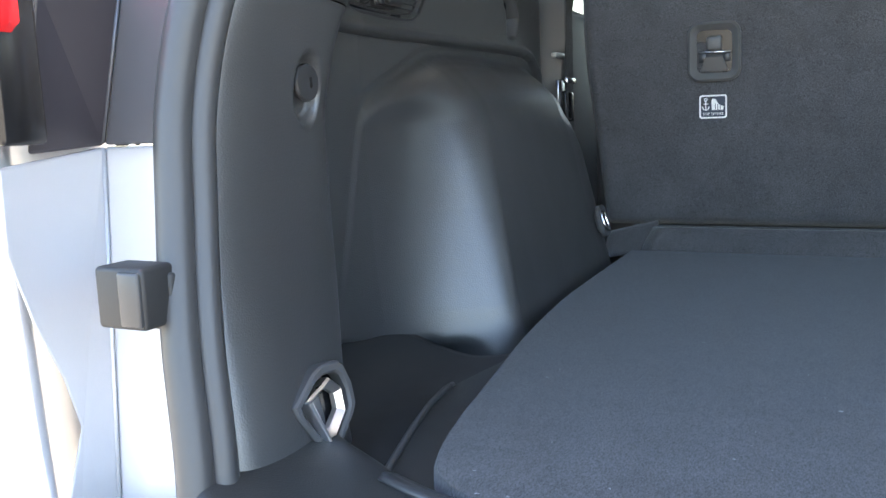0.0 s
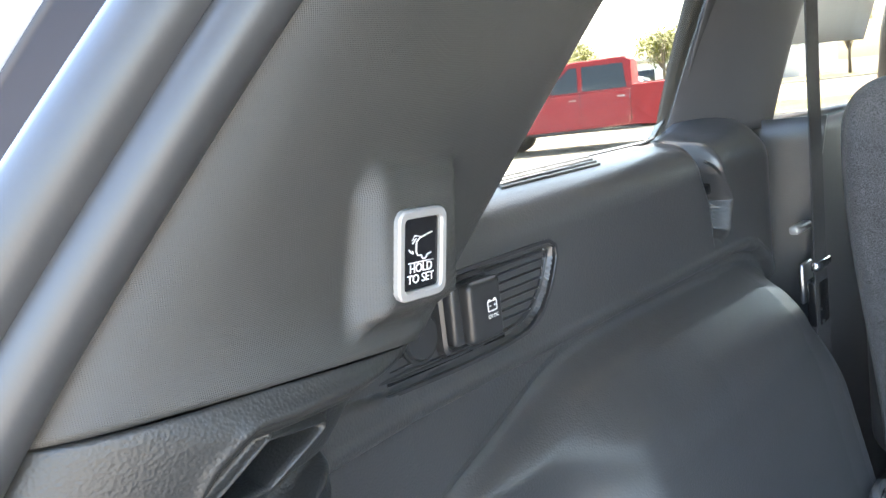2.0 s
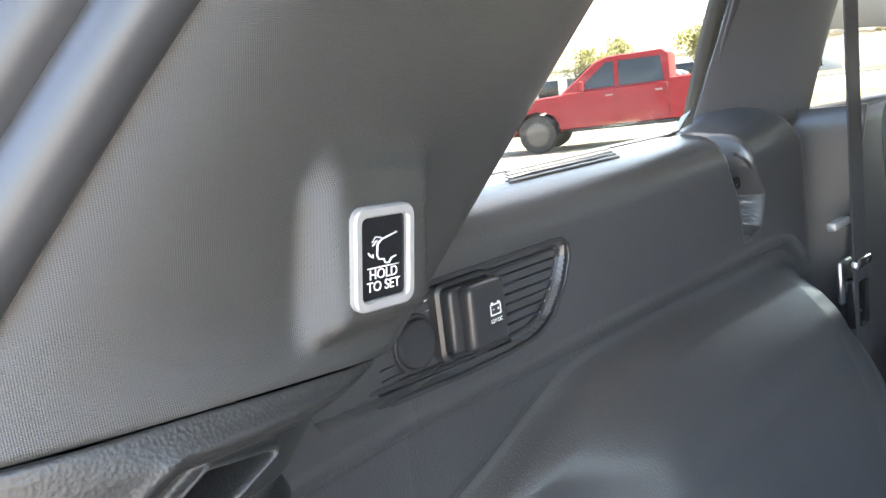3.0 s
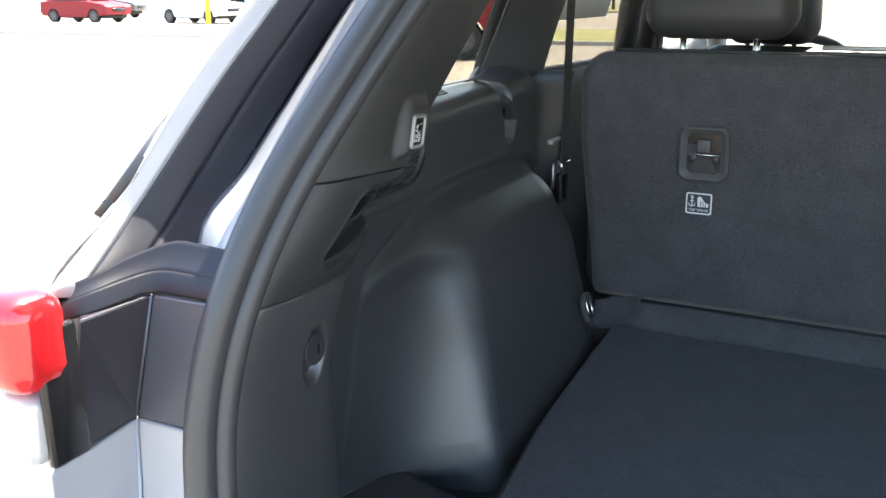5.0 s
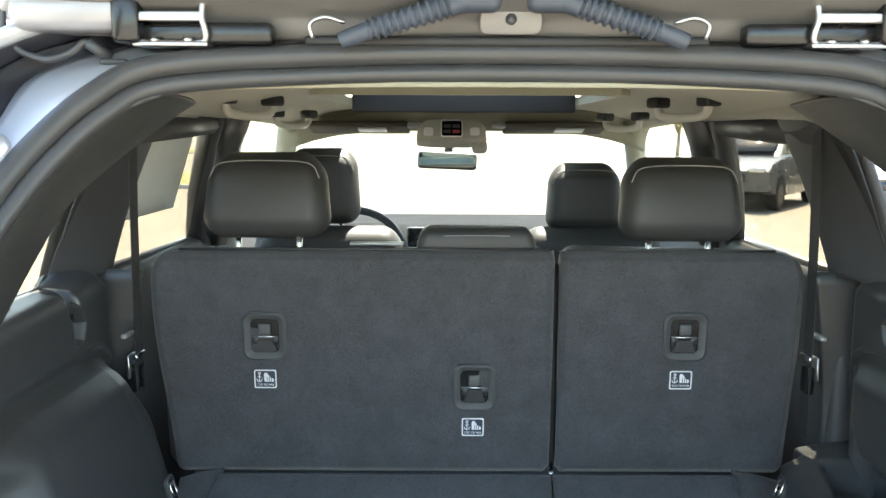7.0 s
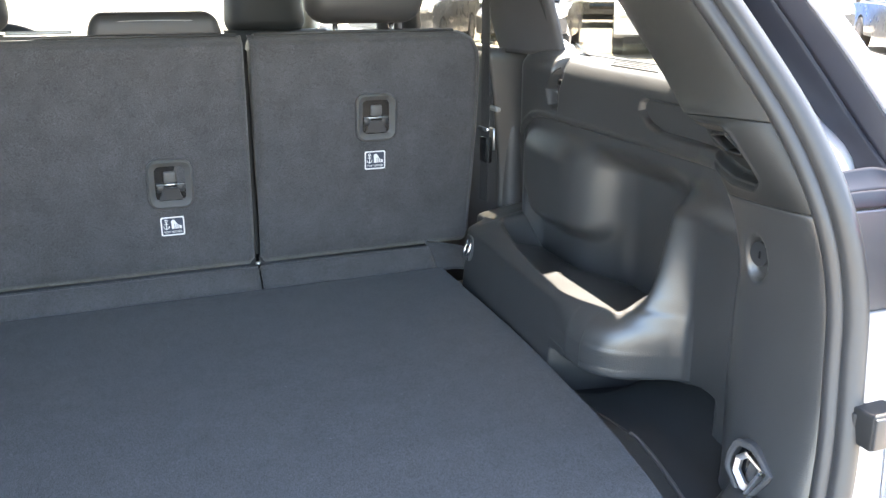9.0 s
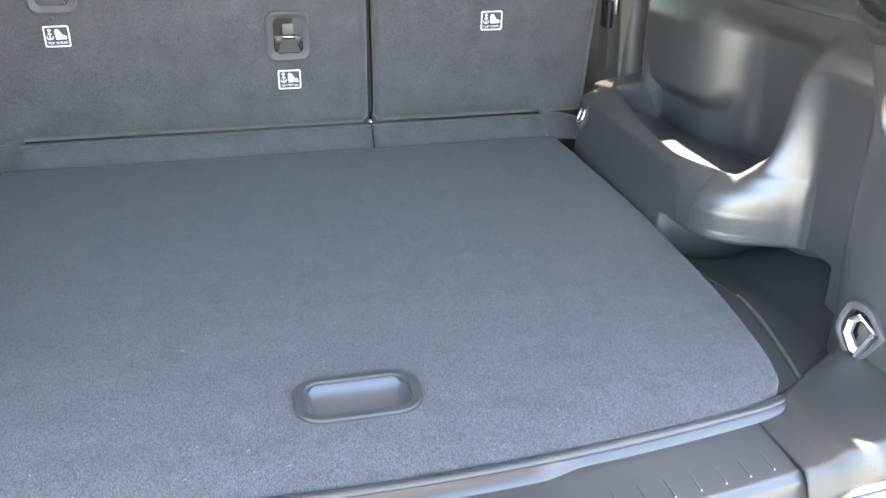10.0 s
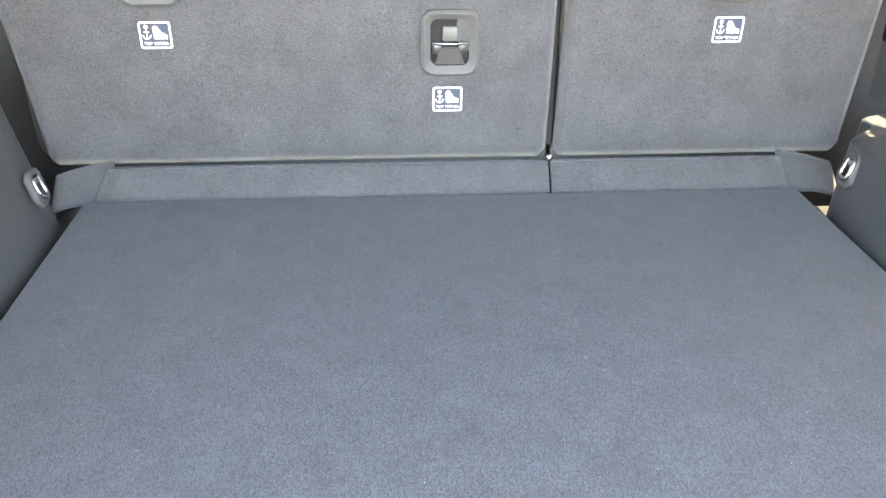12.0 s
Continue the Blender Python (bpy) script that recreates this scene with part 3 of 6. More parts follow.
side_walls = {}
for side, word in ((-1, "left"), (1, "right")):
    wall = side_walls[side] = thing("wall_" + word, "black grained plastic load bay side panel with a ledge under the window", "side panel", kind="structure")
    lower_wall("side_panel", side, left_wall if side < 0 else right_wall, wall,
               "wheel box panel in black grained plastic" if side < 0 else "side panel with a deep open storage bin")
    pillar_piece("lower_pillar_trim", side, lambda s: 0.665 + 0.0 * s, lambda s: SEAM_B(s) - 0.0003, join_s, bulge_low, knob_relief, 60, 120, M["trim"], wall)
    pillar_piece("grip_trim", side, lambda s: SEAM_B(s) + 0.0003, lambda s: SEAM_A(s) - 0.0001, join_s, bulge_low, pocket_relief, 190, 130, M["trim_leather"], wall, "coarse grained trim with a recessed grip", 0.0, 0.0005)
    pillar_piece("upper_pillar_trim", side, lambda s: SEAM_A(s) + 0.0001, lambda s: 1.572 + 0.0 * s, pillar_s, bulge_up,
                 pad_relief if side < 0 else None, 110, 130, M["weave"], wall, "woven grain pillar trim", 0.0, 0.0004)
    # side strip beside the floor hatch and the pocket floor next to it
    strip = smooth_poly([(0.470, -0.045), (0.505, -0.045), (0.520, -0.005), (0.537, 0.050), (0.556, 0.120), (0.570, 0.180), (0.578, 0.235), (0.570, 0.290), (0.560, 0.350), (0.572, 0.45), (0.585, 0.60), (0.600, 1.06), (0.56, 1.06), (0.545, 0.60), (0.515, 0.36), (0.490, 0.20), (0.475, 0.06)], 3)
    o = [(-p, q) if side < 0 else (p + 0.009, q) for p, q in strip]
    part("floor_side_strip", prism("floor_side_strip", o if side > 0 else o[::-1], 0.66, 0.732, 0.004), M["trim_leather"], wall, "grained plastic strip beside the floor hatch", sharp=40)
    bead = [(sx(side, 0) + side * (p - 0.002) - (0.015 if side > 0 else 0), q, 0.7325) for p, q in strip[3:28]]
    part("strip_bead", tube("strip_bead", bead, 0.0035, 8), M["trim"], wall)
    def fn(U, V):
        y = -0.01 + 0.41 * U
        foot = np.interp(y, [-0.01, 0.05, 0.12, 0.18, 0.235, 0.29, 0.35, 0.42], [0.500, 0.522, 0.541, 0.555, 0.563, 0.555, 0.545, 0.545])
        p = foot - 0.004 + (0.745 - foot) * V
        z = 0.728 - 0.014 * np.sin(np.clip(V * 2.2, 0, 1) * math.pi / 2) + 0.075 * np.clip(V - 0.35, 0, 1) ** 1.6
        return (-p if side < 0 else p + WIDER), y, z
    # darker plastic than the panel: the hollow's shade is put into the colour
    solid(part("pocket_floor", grid("pocket_floor", fn, 40, 24, flip=side < 0), M["matte"], wall, "floor of the pocket beside the hatch, its shade in the colour"), 0.004, -1)

# fillets behind the panel joints, so that no light shows through
for side in (-1, 1):
    def fn(U, V):
        z = 0.66 + 0.93 * V
        ex, ey = at_z(rim_s, z)
        x = ex + 0.012 + 0.13 * U
        return (-x if side < 0 else x + WIDER), ey + 0.012 + 0.35 * U, z
    ob = part("panel_backing", grid("panel_backing", fn, 6, 30), M["matte"])
    solid(ob, 0.004, 0)
    tagged(ob, "dark steel pillar shell behind the trim", "body shell", kind="structure")

# ---- seal round the opening ----
def rim_loop():
    half = [(-x, y, z) for x, y, z in RIM]
    top = [(-0.20, 0.392, 1.590), (0.015, 0.402, 1.594), (0.23, 0.392, 1.590)]
    return half + top + [(x + WIDER, y, z) for x, y, z in RIM[::-1]]


loop = smooth_line(rim_loop(), 7)


def offset_line(o, n):
    out = []
    k = len(loop)
    for i in range(k):
        t = Vector(loop[min(i + 1, k - 1)] - loop[max(i - 1, 0)]).normalized()
        rear = Vector((0, -0.93, 0.37))
        rear = (rear - t * rear.dot(t)).normalized()
        outw = rear.cross(t)
        if outw.dot(Vector((loop[i][0] - 0.015, 0, loop[i][2] - 1.1))) < 0:
            outw = -outw
        h = float(sm((loop[i][2] - 1.25) / 0.28))
        oo = o[0] * (1 - h) + o[1] * h
        nn = n[0] * (1 - h) + n[1] * h
        out.append(Vector(loop[i]) + outw * oo + rear * nn)
    return out


seal = thing("door_seal", "black rubber weatherstrip round the tailgate opening", "weatherstrip")
part("inner_lip", tube("inner_lip", offset_line((0.002, 0.008), (0.010, 0.004)), 0.0115, 12), M["rubber"], seal)
part("sealing_bulb", tube("sealing_bulb", offset_line((0.015, 0.030), (0.026, 0.014)), 0.0145, 14), M["rubber"], seal, "hollow rubber sealing bulb")
part("carrier", tube("carrier", offset_line((0.012, 0.020), (0.014, 0.000)), 0.011, 8), M["matte"], seal)

# ---- painted body round the opening ----
outer_seal = [np.array(v) for v in offset_line((0.023, 0.040), (0.033, 0.010))]
left_n = len(RIM) * 7 - 7
BODY1 = [(0.658, -0.010, 0.66), (0.664, -0.008, 0.80), (0.672, 0.002, 0.98), (0.738, 0.062, 1.153), (0.733, 0.140, 1.224), (0.708, 0.204, 1.304), (0.664, 0.258, 1.398), (0.600, 0.320, 1.520), (0.575, 0.400, 1.600), (0.45, 0.425, 1.640)]
BODY2 = [(0.775, -0.070, 0.66), (0.775, -0.080, 0.80), (0.776, -0.078, 0.99), (0.774, -0.052, 1.135), (0.779, 0.038, 1.200), (0.744, 0.112, 1.300), (0.695, 0.178, 1.400), (0.665, 0.275, 1.520), (0.620, 0.340, 1.610), (0.50, 0.420, 1.675)]
BODY3 = [(0.800, -0.070, 0.66), (0.800, -0.080, 0.80), (0.800, -0.085, 1.00), (0.786, -0.078, 1.142), (0.786, 0.012, 1.205), (0.754, 0.086, 1.306), (0.706, 0.156, 1.408), (0.678, 0.255, 1.530), (0.632, 0.325, 1.625), (0.51, 0.420, 1.695)]
BODY4 = [(0.900, 0.10, 0.66), (0.905, 0.12, 0.80), (0.895, 0.12, 1.00), (0.865, 0.13, 1.142), (0.845, 0.20, 1.205), (0.812, 0.28, 1.306), (0.770, 0.36, 1.408), (0.715, 0.46, 1.530), (0.655, 0.56, 1.640), (0.50, 0.66, 1.715)]


def band(name, a, b, side, material, parent, label="", bow=0.0, nb=8):
    A, B = smooth_line(a, 5), smooth_line(b, 5)
    def fn(U, V):
        i = np.clip(np.round(U * (len(A) - 1)).astype(int), 0, len(A) - 1)
        p = A[i] * (1 - V[..., None]) + B[i] * V[..., None]
        w = np.sin(V * math.pi) * bow
        return (-(p[..., 0]) if side < 0 else p[..., 0] + WIDER), p[..., 1] - w, p[..., 2] + w * 0.4
    ob = part(name, grid(name, fn, len(A), nb, flip=side > 0), material, parent, label)
    return solid(ob, 0.004, -1)


def rim_out(side):
    """Outer edge of the seal on one side, as distance, y, z at the heights of the body lines."""
    pts = outer_seal[:left_n + 1]
    a = np.array([(-p[0], p[1], p[2]) for p in pts])
    out = []
    for x, y, z in BODY1[:-2]:
        zz = min(z - 0.012, 1.585)
        out.append((np.interp(zz, a[:, 2], a[:, 0]) - 0.012, np.interp(zz, a[:, 2], a[:, 1]) + 0.004, zz))
    out.append((0.44, 0.352, 1.598))
    out.append((0.34, 0.385, 1.612))
    return out


suv = thing("car_body", "silver sport utility vehicle body with its tailgate open", "car body", kind="structure")
for side in (-1, 1):
    band("inner_flange", rim_out(side), BODY1, side, M["paint"], suv, "silver painted flange beside the seal", 0.004)
    step = [(0.36 * a + 0.64 * c, 0.36 * b + 0.64 * d + 0.016, 0.36 * e + 0.64 * f) for (a, b, e), (c, d, f) in zip(BODY1[3:], BODY2[3:])]
    band("drain_channel", BODY1[3:], step, side, M["bodyshade"], suv, "drain channel of the rear pillar, shade in its colour", -0.004)
    band("channel_flank", step, BODY2[3:], side, M["flank"], suv, "satin flank of the drain channel, lighter shade in its colour", 0.003)
    band("pillar_edge", BODY2[3:], BODY3[3:], side, M["paint"], suv, "silver outer edge of the rear pillar", 0.006)
    band("quarter_panel", BODY3, BODY4, side, M["paint"], suv, "silver quarter panel", 0.02)
    # jamb: pocket beside the lamp and the silver faces below it
    def panel(name, corners, material, label):
        v = [(-x if side < 0 else x + WIDER, y, z) for x, y, z in corners]
        v += [(p[0] + 0.022 * side, p[1] + 0.022, p[2]) for p in v]
        n = len(corners)
        f = [tuple(range(n)), tuple(range(n, 2 * n))[::-1]] + [(i, n + i, n + (i + 1) % n, (i + 1) % n) for i in range(n)]
        ob = part(name, mesh_of(name, v, f, False), material, suv, label)
        bv = ob.modifiers.new("edge", "BEVEL")
        bv.width, bv.segments = 0.0025, 2
        return ob
    panel("lamp_pocket", [(0.7705, -0.004, 0.998), (0.774, -0.076, 0.994), (0.755, -0.068, 1.122), (0.7335, -0.004, 1.129)], M["lamppocket"], "satin panel beside the lamp, pocket shade in its colour")
    panel("pocket_wall", [(0.690, -0.002, 0.998), (0.7690, -0.004, 0.998), (0.7320, -0.004, 1.129), (0.655, -0.002, 1.130)], M["pocketshade"], "satin silver panel beside the seal, pocket shade in its colour")
    low_l = [(0.776, -0.070, 1.118), (0.757, -0.052, 1.123), (0.742, -0.022, 1.1285), (0.7315, -0.0045, 1.1305), (0.690, -0.0025, 1.1315), (0.652, -0.002, 1.132)]
    mid_l = [(0.785, -0.068, 1.130), (0.764, -0.050, 1.139), (0.748, -0.018, 1.146), (0.730, 0.004, 1.150), (0.692, 0.006, 1.151), (0.652, 0.004, 1.151)]
    top_l = [(0.787, -0.060, 1.143), (0.768, -0.034, 1.152), (0.751, -0.004, 1.164), (0.728, 0.022, 1.173), (0.700, 0.024, 1.174), (0.652, 0.022, 1.172)]
    band("pocket_ledge", low_l, mid_l, side, M["bodyshade"], suv, "sealed seam over the lamp pocket", 0.001)
    band("ledge_top", mid_l, top_l, side, M["bodyshade"], suv, "ledge over the lamp pocket, shade in its colour", -0.002)
    panel("jamb_face", [(0.650, -0.002, 0.9965), (0.7690, -0.004, 0.9965), (0.766, -0.032, 0.62), (0.645, -0.020, 0.62)], M["paint"], "silver painted jamb face")
    panel("jamb_side", [(0.7705, -0.004, 0.9965), (0.7755, -0.102, 0.985), (0.775, -0.104, 0.92), (0.775, -0.087, 0.86), (0.775, -0.066, 0.812), (0.775, -0.053, 0.765), (0.775, -0.072, 0.711), (0.775, -0.075, 0.62), (0.7675, -0.032, 0.62)], M["paint"], "silver painted side of the jamb")
    # rear lamp
    lamp = part("rear_lamp", rbox(0.066, 0.060, 0.088, 0.022, 4, (sx(side, 0.783), -0.104, 1.114)), M["lampred"], suv, "red and clear rear lamp")
    part("clear_lens", rbox(0.056, 0.054, 0.066, 0.014, 3, (sx(side, 0.788), -0.100, 1.036)), M["lampclear"], lamp)
    part("lamp_housing", rbox(0.010, 0.040, 0.125, 0.004, 2, (sx(side, 0.757), -0.092, 1.064)), M["gloss"], lamp)
    # buffer
    bf = part("buffer", rbox(0.047, 0.034, 0.046, 0.004, 3, (sx(side, 0.671), -0.078, 0.890)), M["matte"], suv, "square black rubber buffer")
    part("buffer_pad", rbox(0.020, 0.008, 0.040, 0.002, 2, (sx(side, 0.659), -0.094, 0.890)), M["rubber"], bf)
    part("buffer_foot", rbox(0.034, 0.060, 0.044, 0.003, 2, (sx(side, 0.662), -0.040, 0.884)), M["matte"], bf)
    # lower seam bead
    part("seam_bead", tube("seam_bead", [(sx(side, 0.7697), -0.0052, 0.996), (sx(side, 0.7668), -0.0335, 0.62)], 0.0018, 6), M["paint"], suv)
    part("upper_seam_bead", tube("upper_seam_bead", [(sx(side, 0.7697), -0.0052, 1.000), (sx(side, 0.752), -0.0052, 1.062), (sx(side, 0.7328), -0.0052, 1.128)], 0.0016, 6), M["pocketshade"], suv)
    # black trim strip on the outer pillar edge
    strip_part = part("edge_strip", tube("edge_strip", [(sx(side, 0.797), 0.006, 1.190), (sx(side, 0.790), 0.030, 1.214), (sx(side, 0.779), 0.066, 1.252), (sx(side, 0.770), 0.094, 1.282)], 0.0090, 8), M["gloss"], suv, "black trim strip on the pillar edge")
    part("strip_lens", tube("strip_lens", [(sx(side, 0.791), 0.014, 1.204), (sx(side, 0.780), 0.048, 1.242), (sx(side, 0.773), 0.074, 1.269)], 0.0065, 8), M["smooth"], strip_part)
# bumper and lower body
def bumper_fn(U, V):
    x = -0.98 + 1.99 * U
    a = np.abs(x - 0.015)
    ang = V * 2.2
    y = -0.155 + 0.20 * (a / 0.97) ** 4 - 0.075 * np.sin(np.clip(ang, 0, math.pi / 2)) + 0.05 * np.clip(V - 0.75, 0, 1)
    z = 0.700 - 0.06 * (1 - np.cos(np.clip(ang, 0, math.pi / 2))) - 0.33 * np.clip(V - 0.6, 0, 1) - 0.02 * (a / 0.97) ** 2
    return x, y, z
solid(part("bumper", grid("bumper", bumper_fn, 60, 30), M["paint"], suv, "silver rear bumper"), 0.004, 0)
part("underbody", rbox(1.66, 3.6, 0.30, 0.04, 2, (0.015, 2.0, 0.42)), M["matte"], suv)

# ---- roof, ceiling and sunroof ----
def ceiling_z(x, y):
    return 1.604 + 0.034 * sm((y - 0.42) / 0.7) - 0.015 * sm((y - 1.9) / 0.6) - 0.075 * (np.abs(x - 0.01) / 0.66) ** 4


def sheet_with_hole(name, zf, x0, x1, y0, y1, nx, ny, hole, dz):
    xs = np.unique(np.concatenate([np.linspace(x0, x1, nx), [hole[0], hole[1]]]))
    ys = np.unique(np.concatenate([np.linspace(y0, y1, ny), [hole[2], hole[3]]]))
    X, Y = np.meshgrid(xs, ys, indexing="ij")
    Z = zf(X, Y) + dz
    P = np.stack([X, Y, Z], -1).reshape(-1, 3)
    faces = []
    m = len(ys)
    for i in range(len(xs) - 1):
        for j in range(m - 1):
            cx, cy = (xs[i] + xs[i + 1]) / 2, (ys[j] + ys[j + 1]) / 2
            if hole[0] < cx < hole[1] and hole[2] < cy < hole[3]:
                continue
            faces.append((i * m + j, i * m + j + 1, (i + 1) * m + j + 1, (i + 1) * m + j))
    return mesh_of(name, P.tolist(), faces)


HOLE_R = (-0.365, 0.355, 1.33, 2.04)
ceiling = part("ceiling", sheet_with_hole("ceiling", ceiling_z, -0.64, 0.67, 0.425, 2.42, 40, 60, HOLE_R, 0.0), M["liner"])
tagged(solid(ceiling, 0.012, -1), "light grey cloth headliner with a roof window", "headliner", kind="structure")
HOLE_S = (-0.365, 0.355, 1.57, 2.42)
part("roof_skin", sheet_with_hole("roof_skin", lambda x, y: ceiling_z(x, y) + 0.055, -0.66, 0.69, 0.45, 2.50, 30, 40, HOLE_S, 0.0), M["paint"], suv, "silver roof skin")
part("rear_roof_edge", rbox(1.05, 0.05, 0.030, 0.010, 3, (0.015, 0.465, 1.652)), M["paint"], suv)
# added plates block sun between roof and gate; the slit passes one spot
part("roof_gutter", rbox(0.765, 0.075, 0.006, 0.002, 1, (-0.2475, 0.435, 1.6735)), M["bodyshade"], suv, "added dark plate blocking sun between roof and tailgate")
part("roof_gutter", rbox(0.480, 0.075, 0.006, 0.002, 1, (0.4010, 0.435, 1.6735)), M["bodyshade"], suv, "added dark plate blocking sun between roof and tailgate")
sunroof = thing("roof_window", "large roof window with a black surround", "sunroof", kind="structure")
oc = ((HOLE_R[0] + HOLE_R[1]) / 2, (HOLE_R[2] + HOLE_R[3]) / 2)
ow, oh = HOLE_R[1] - HOLE_R[0], HOLE_R[3] - HOLE_R[2]
part("trim_edge", ring("trim_edge", rrect(ow + 0.035, oh + 0.035, 0.04, 5, *oc), rrect(ow - 0.004, oh - 0.004, 0.03, 5, *oc), 1.616, 1.640, 0.003), M["liner"], sunroof)
part("front_surround", rbox(0.70, 0.02, 0.058, 0.006, 2, (-0.005, 2.035, 1.622)), M["matte"], sunroof, "black front wall of the roof opening")
oc = ((HOLE_S[0] + HOLE_S[1]) / 2, (HOLE_S[2] + HOLE_S[3]) / 2)
oh = HOLE_S[3] - HOLE_S[2]
part("window_frame", ring("window_frame", rrect(ow + 0.01, oh + 0.01, 0.03, 5, *oc), rrect(ow - 0.06, oh - 0.07, 0.03, 5, *oc), 1.672, 1.684, 0.002), M["smooth"], sunroof)
g = part("pane", prism("pane", rrect(ow, oh, 0.03, 5, *oc), 1.690, 1.695), M["roofglass"], sunroof)
g.visible_shadow = False
part("sunshade_panel", rbox(0.70, 0.30, 0.010, 0.004, 1, (-0.005, 2.200, 1.612)), M["matte"], ceiling, "grey panel ahead of the roof window")

# rear header trim, ahead of the seal
def header_fn(U, V):
    x = -0.42 + 0.87 * U
    a = np.abs(x - 0.015) / 0.43
    y = 0.398 + 0.032 * V - 0.035 * a ** 3
    z = 1.585 + 0.022 * V ** 2 - 0.010 * a ** 3
    return x, y, z
tagged(solid(part("trim_header", grid("trim_header", header_fn, 40, 6), M["liner"]), 0.006, 1), "cloth covered rear header trim", "headliner", kind="structure")

# ---- doors, pillars and windows of the cabin ----
for side, word in ((-1, "left"), (1, "right")):
    cab = thing("cabin_side_" + word, "black cabin side with doors and pillars", "cabin side", kind="structure")
    S = lambda a: sx(side, a - (0.03 if side > 0 else 0.0))
    # rear pillar between the quarter window and the door
    shift = 0.0 if side < 0 else -0.016
    def cp(U, V):
        """Pillar trim from the quarter window's edge to the door's edge."""
        z = 1.236 + 0.352 * V
        xr, yr = 0.830 - 0.095 * V - 0.030 * V ** 2, 0.922 + 0.032 * V ** 2
        xf, yf = 0.765 - 0.030 * V - 0.060 * V ** 2, 1.085 + 0.185 * V - 0.050 * V ** 2
        t = np.clip((U - 0.08) / 0.84, 0, 1)
        turn = np.clip((U - 0.92) / 0.08, 0, 1)
        lip = np.clip((0.08 - U) / 0.08, 0, 1)
        x = xr + (xf - xr) * t - 0.014 * np.sin(t * math.pi) ** 0.8 + 0.030 * turn ** 1.5 + 0.012 * lip ** 1.5
        y = yr + (yf - yr) * t + 0.012 * turn - 0.004 * lip
        return (-x - shift if side < 0 else x + shift), y, z
    solid(part("rear_pillar", grid("rear_pillar", cp, 40, 30, flip=side > 0), M["pillartrim"], cab, "smooth dark upper pillar trim"), 0.004, 0)
    def po(U, V):
        z = 1.20 + 0.39 * V
        y = 0.935 + (1.10 + 0.10 * V - 0.935) * U
        x = 0.836 - 0.110 * V - 0.045 * V ** 2
        return (-x - shift if side < 0 else x + shift), y, z
    solid(part("pillar_skin", grid("pillar_skin", po, 8, 12), M["matte"], cab), 0.004, 0)
    # pillar foot
    def cf(U, V):
        z = 1.245 - 0.58 * V
        y = 1.066 - 0.012 * U + 0.02 * V + 0.035 * (1 - U) * V
        x = 0.690 + 0.13 * U + 0.05 * np.sin(V * 2.2) * (1 - U)
        return (-x if side < 0 else x + 0.015), y, z
    solid(part("pillar_foot", grid("pillar_foot", cf, 12, 20), M["trim"], cab), 0.004, 0)
    part("door_panel", rbox(0.05, 0.86, 0.70, 0.02, 3, (S(0.795), 1.50, 0.875)), M["bezel"], cab, "dark grey rear door lining")
    part("front_door_panel", rbox(0.05, 0.98, 0.70, 0.02, 3, (S(0.795), 2.44, 0.875)), M["bezel"], cab)
    part("middle_pillar", tube("middle_pillar", [(S(0.775), 1.92, 1.20), (S(0.755), 1.89, 1.35), (S(0.715), 1.85, 1.50), (S(0.665), 1.80, 1.60)], 0.052, 10), M["trim"], cab)
    part("door_frame", tube("door_frame", [(S(0.795), 1.80, 1.21), (S(0.775), 1.77, 1.35), (S(0.735), 1.74, 1.50), (S(0.69), 1.70, 1.60)], 0.030, 8), M["rubber"], cab)
    part("front_pillar", tube("front_pillar", [(S(0.775), 3.15, 1.15), (S(0.72), 2.80, 1.40), (S(0.62), 2.42, 1.585)], 0.042, 10), M["liner"], cab)
    part("roof_rail", tube("roof_rail", [(S(0.545), 0.62, 1.572), (S(0.605), 0.78, 1.575), (S(0.655), 1.00, 1.590), (S(0.675), 1.50, 1.603), (S(0.670), 2.0, 1.600), (S(0.63), 2.42, 1.585)], 0.035, 10), M["liner"], cab)
    part("window_frame", tube("window_frame", [(S(0.715), 1.06, 1.535), (S(0.725), 1.50, 1.548), (S(0.718), 2.0, 1.570)], 0.036, 10), M["rubber"], cab)
    part("belt_moulding", tube("belt_moulding", [(S(0.80), 1.06, 1.225), (S(0.803), 1.6, 1.215), (S(0.80), 2.6, 1.19), (S(0.79), 3.1, 1.16)], 0.018, 8), M["trim"], cab)
    # window panes
    quarter = thing("window_" + ("1" if side < 0 else "2"), "tinted quarter window glass", "car window", kind="structure")
    def pane(name, y0, y1, z0, z1, x0, x1, lean, material, parent):
        def fn(U, V):
            y = y0 + (y1 - y0) * U + lean * V * (1 - U)
            z = z0 + (z1 - z0) * V
            x = x0 + (x1 - x0) * V
            return (-x if side < 0 else x + 0.02), y, z
        ob = solid(part(name, grid(name, fn, 6, 6), material, parent), 0.004, 0)
        ob.visible_shadow = False
        return ob
    pane("quarter_pane", 0.30, 0.90, 1.240, 1.60, 0.822, 0.672, 0.30, M["privacy"], quarter)
    # black fritted band along the foot of the quarter pane
    def fr(U, V):
        y = 0.36 + 0.52 * U
        x = 0.818 - 0.012 * V
        z = 1.238 + 0.006 * V + 0.02 * sm((U - 0.93) / 0.07)
        return (-x if side < 0 else x + 0.02), y, z
    solid(part("glass_border", grid("glass_border", fr, 20, 3), M["gloss"], quarter), 0.002, 0)
    doorwin = thing("window_" + ("3" if side < 0 else "4"), "clear side door glass", "car window", kind="structure")
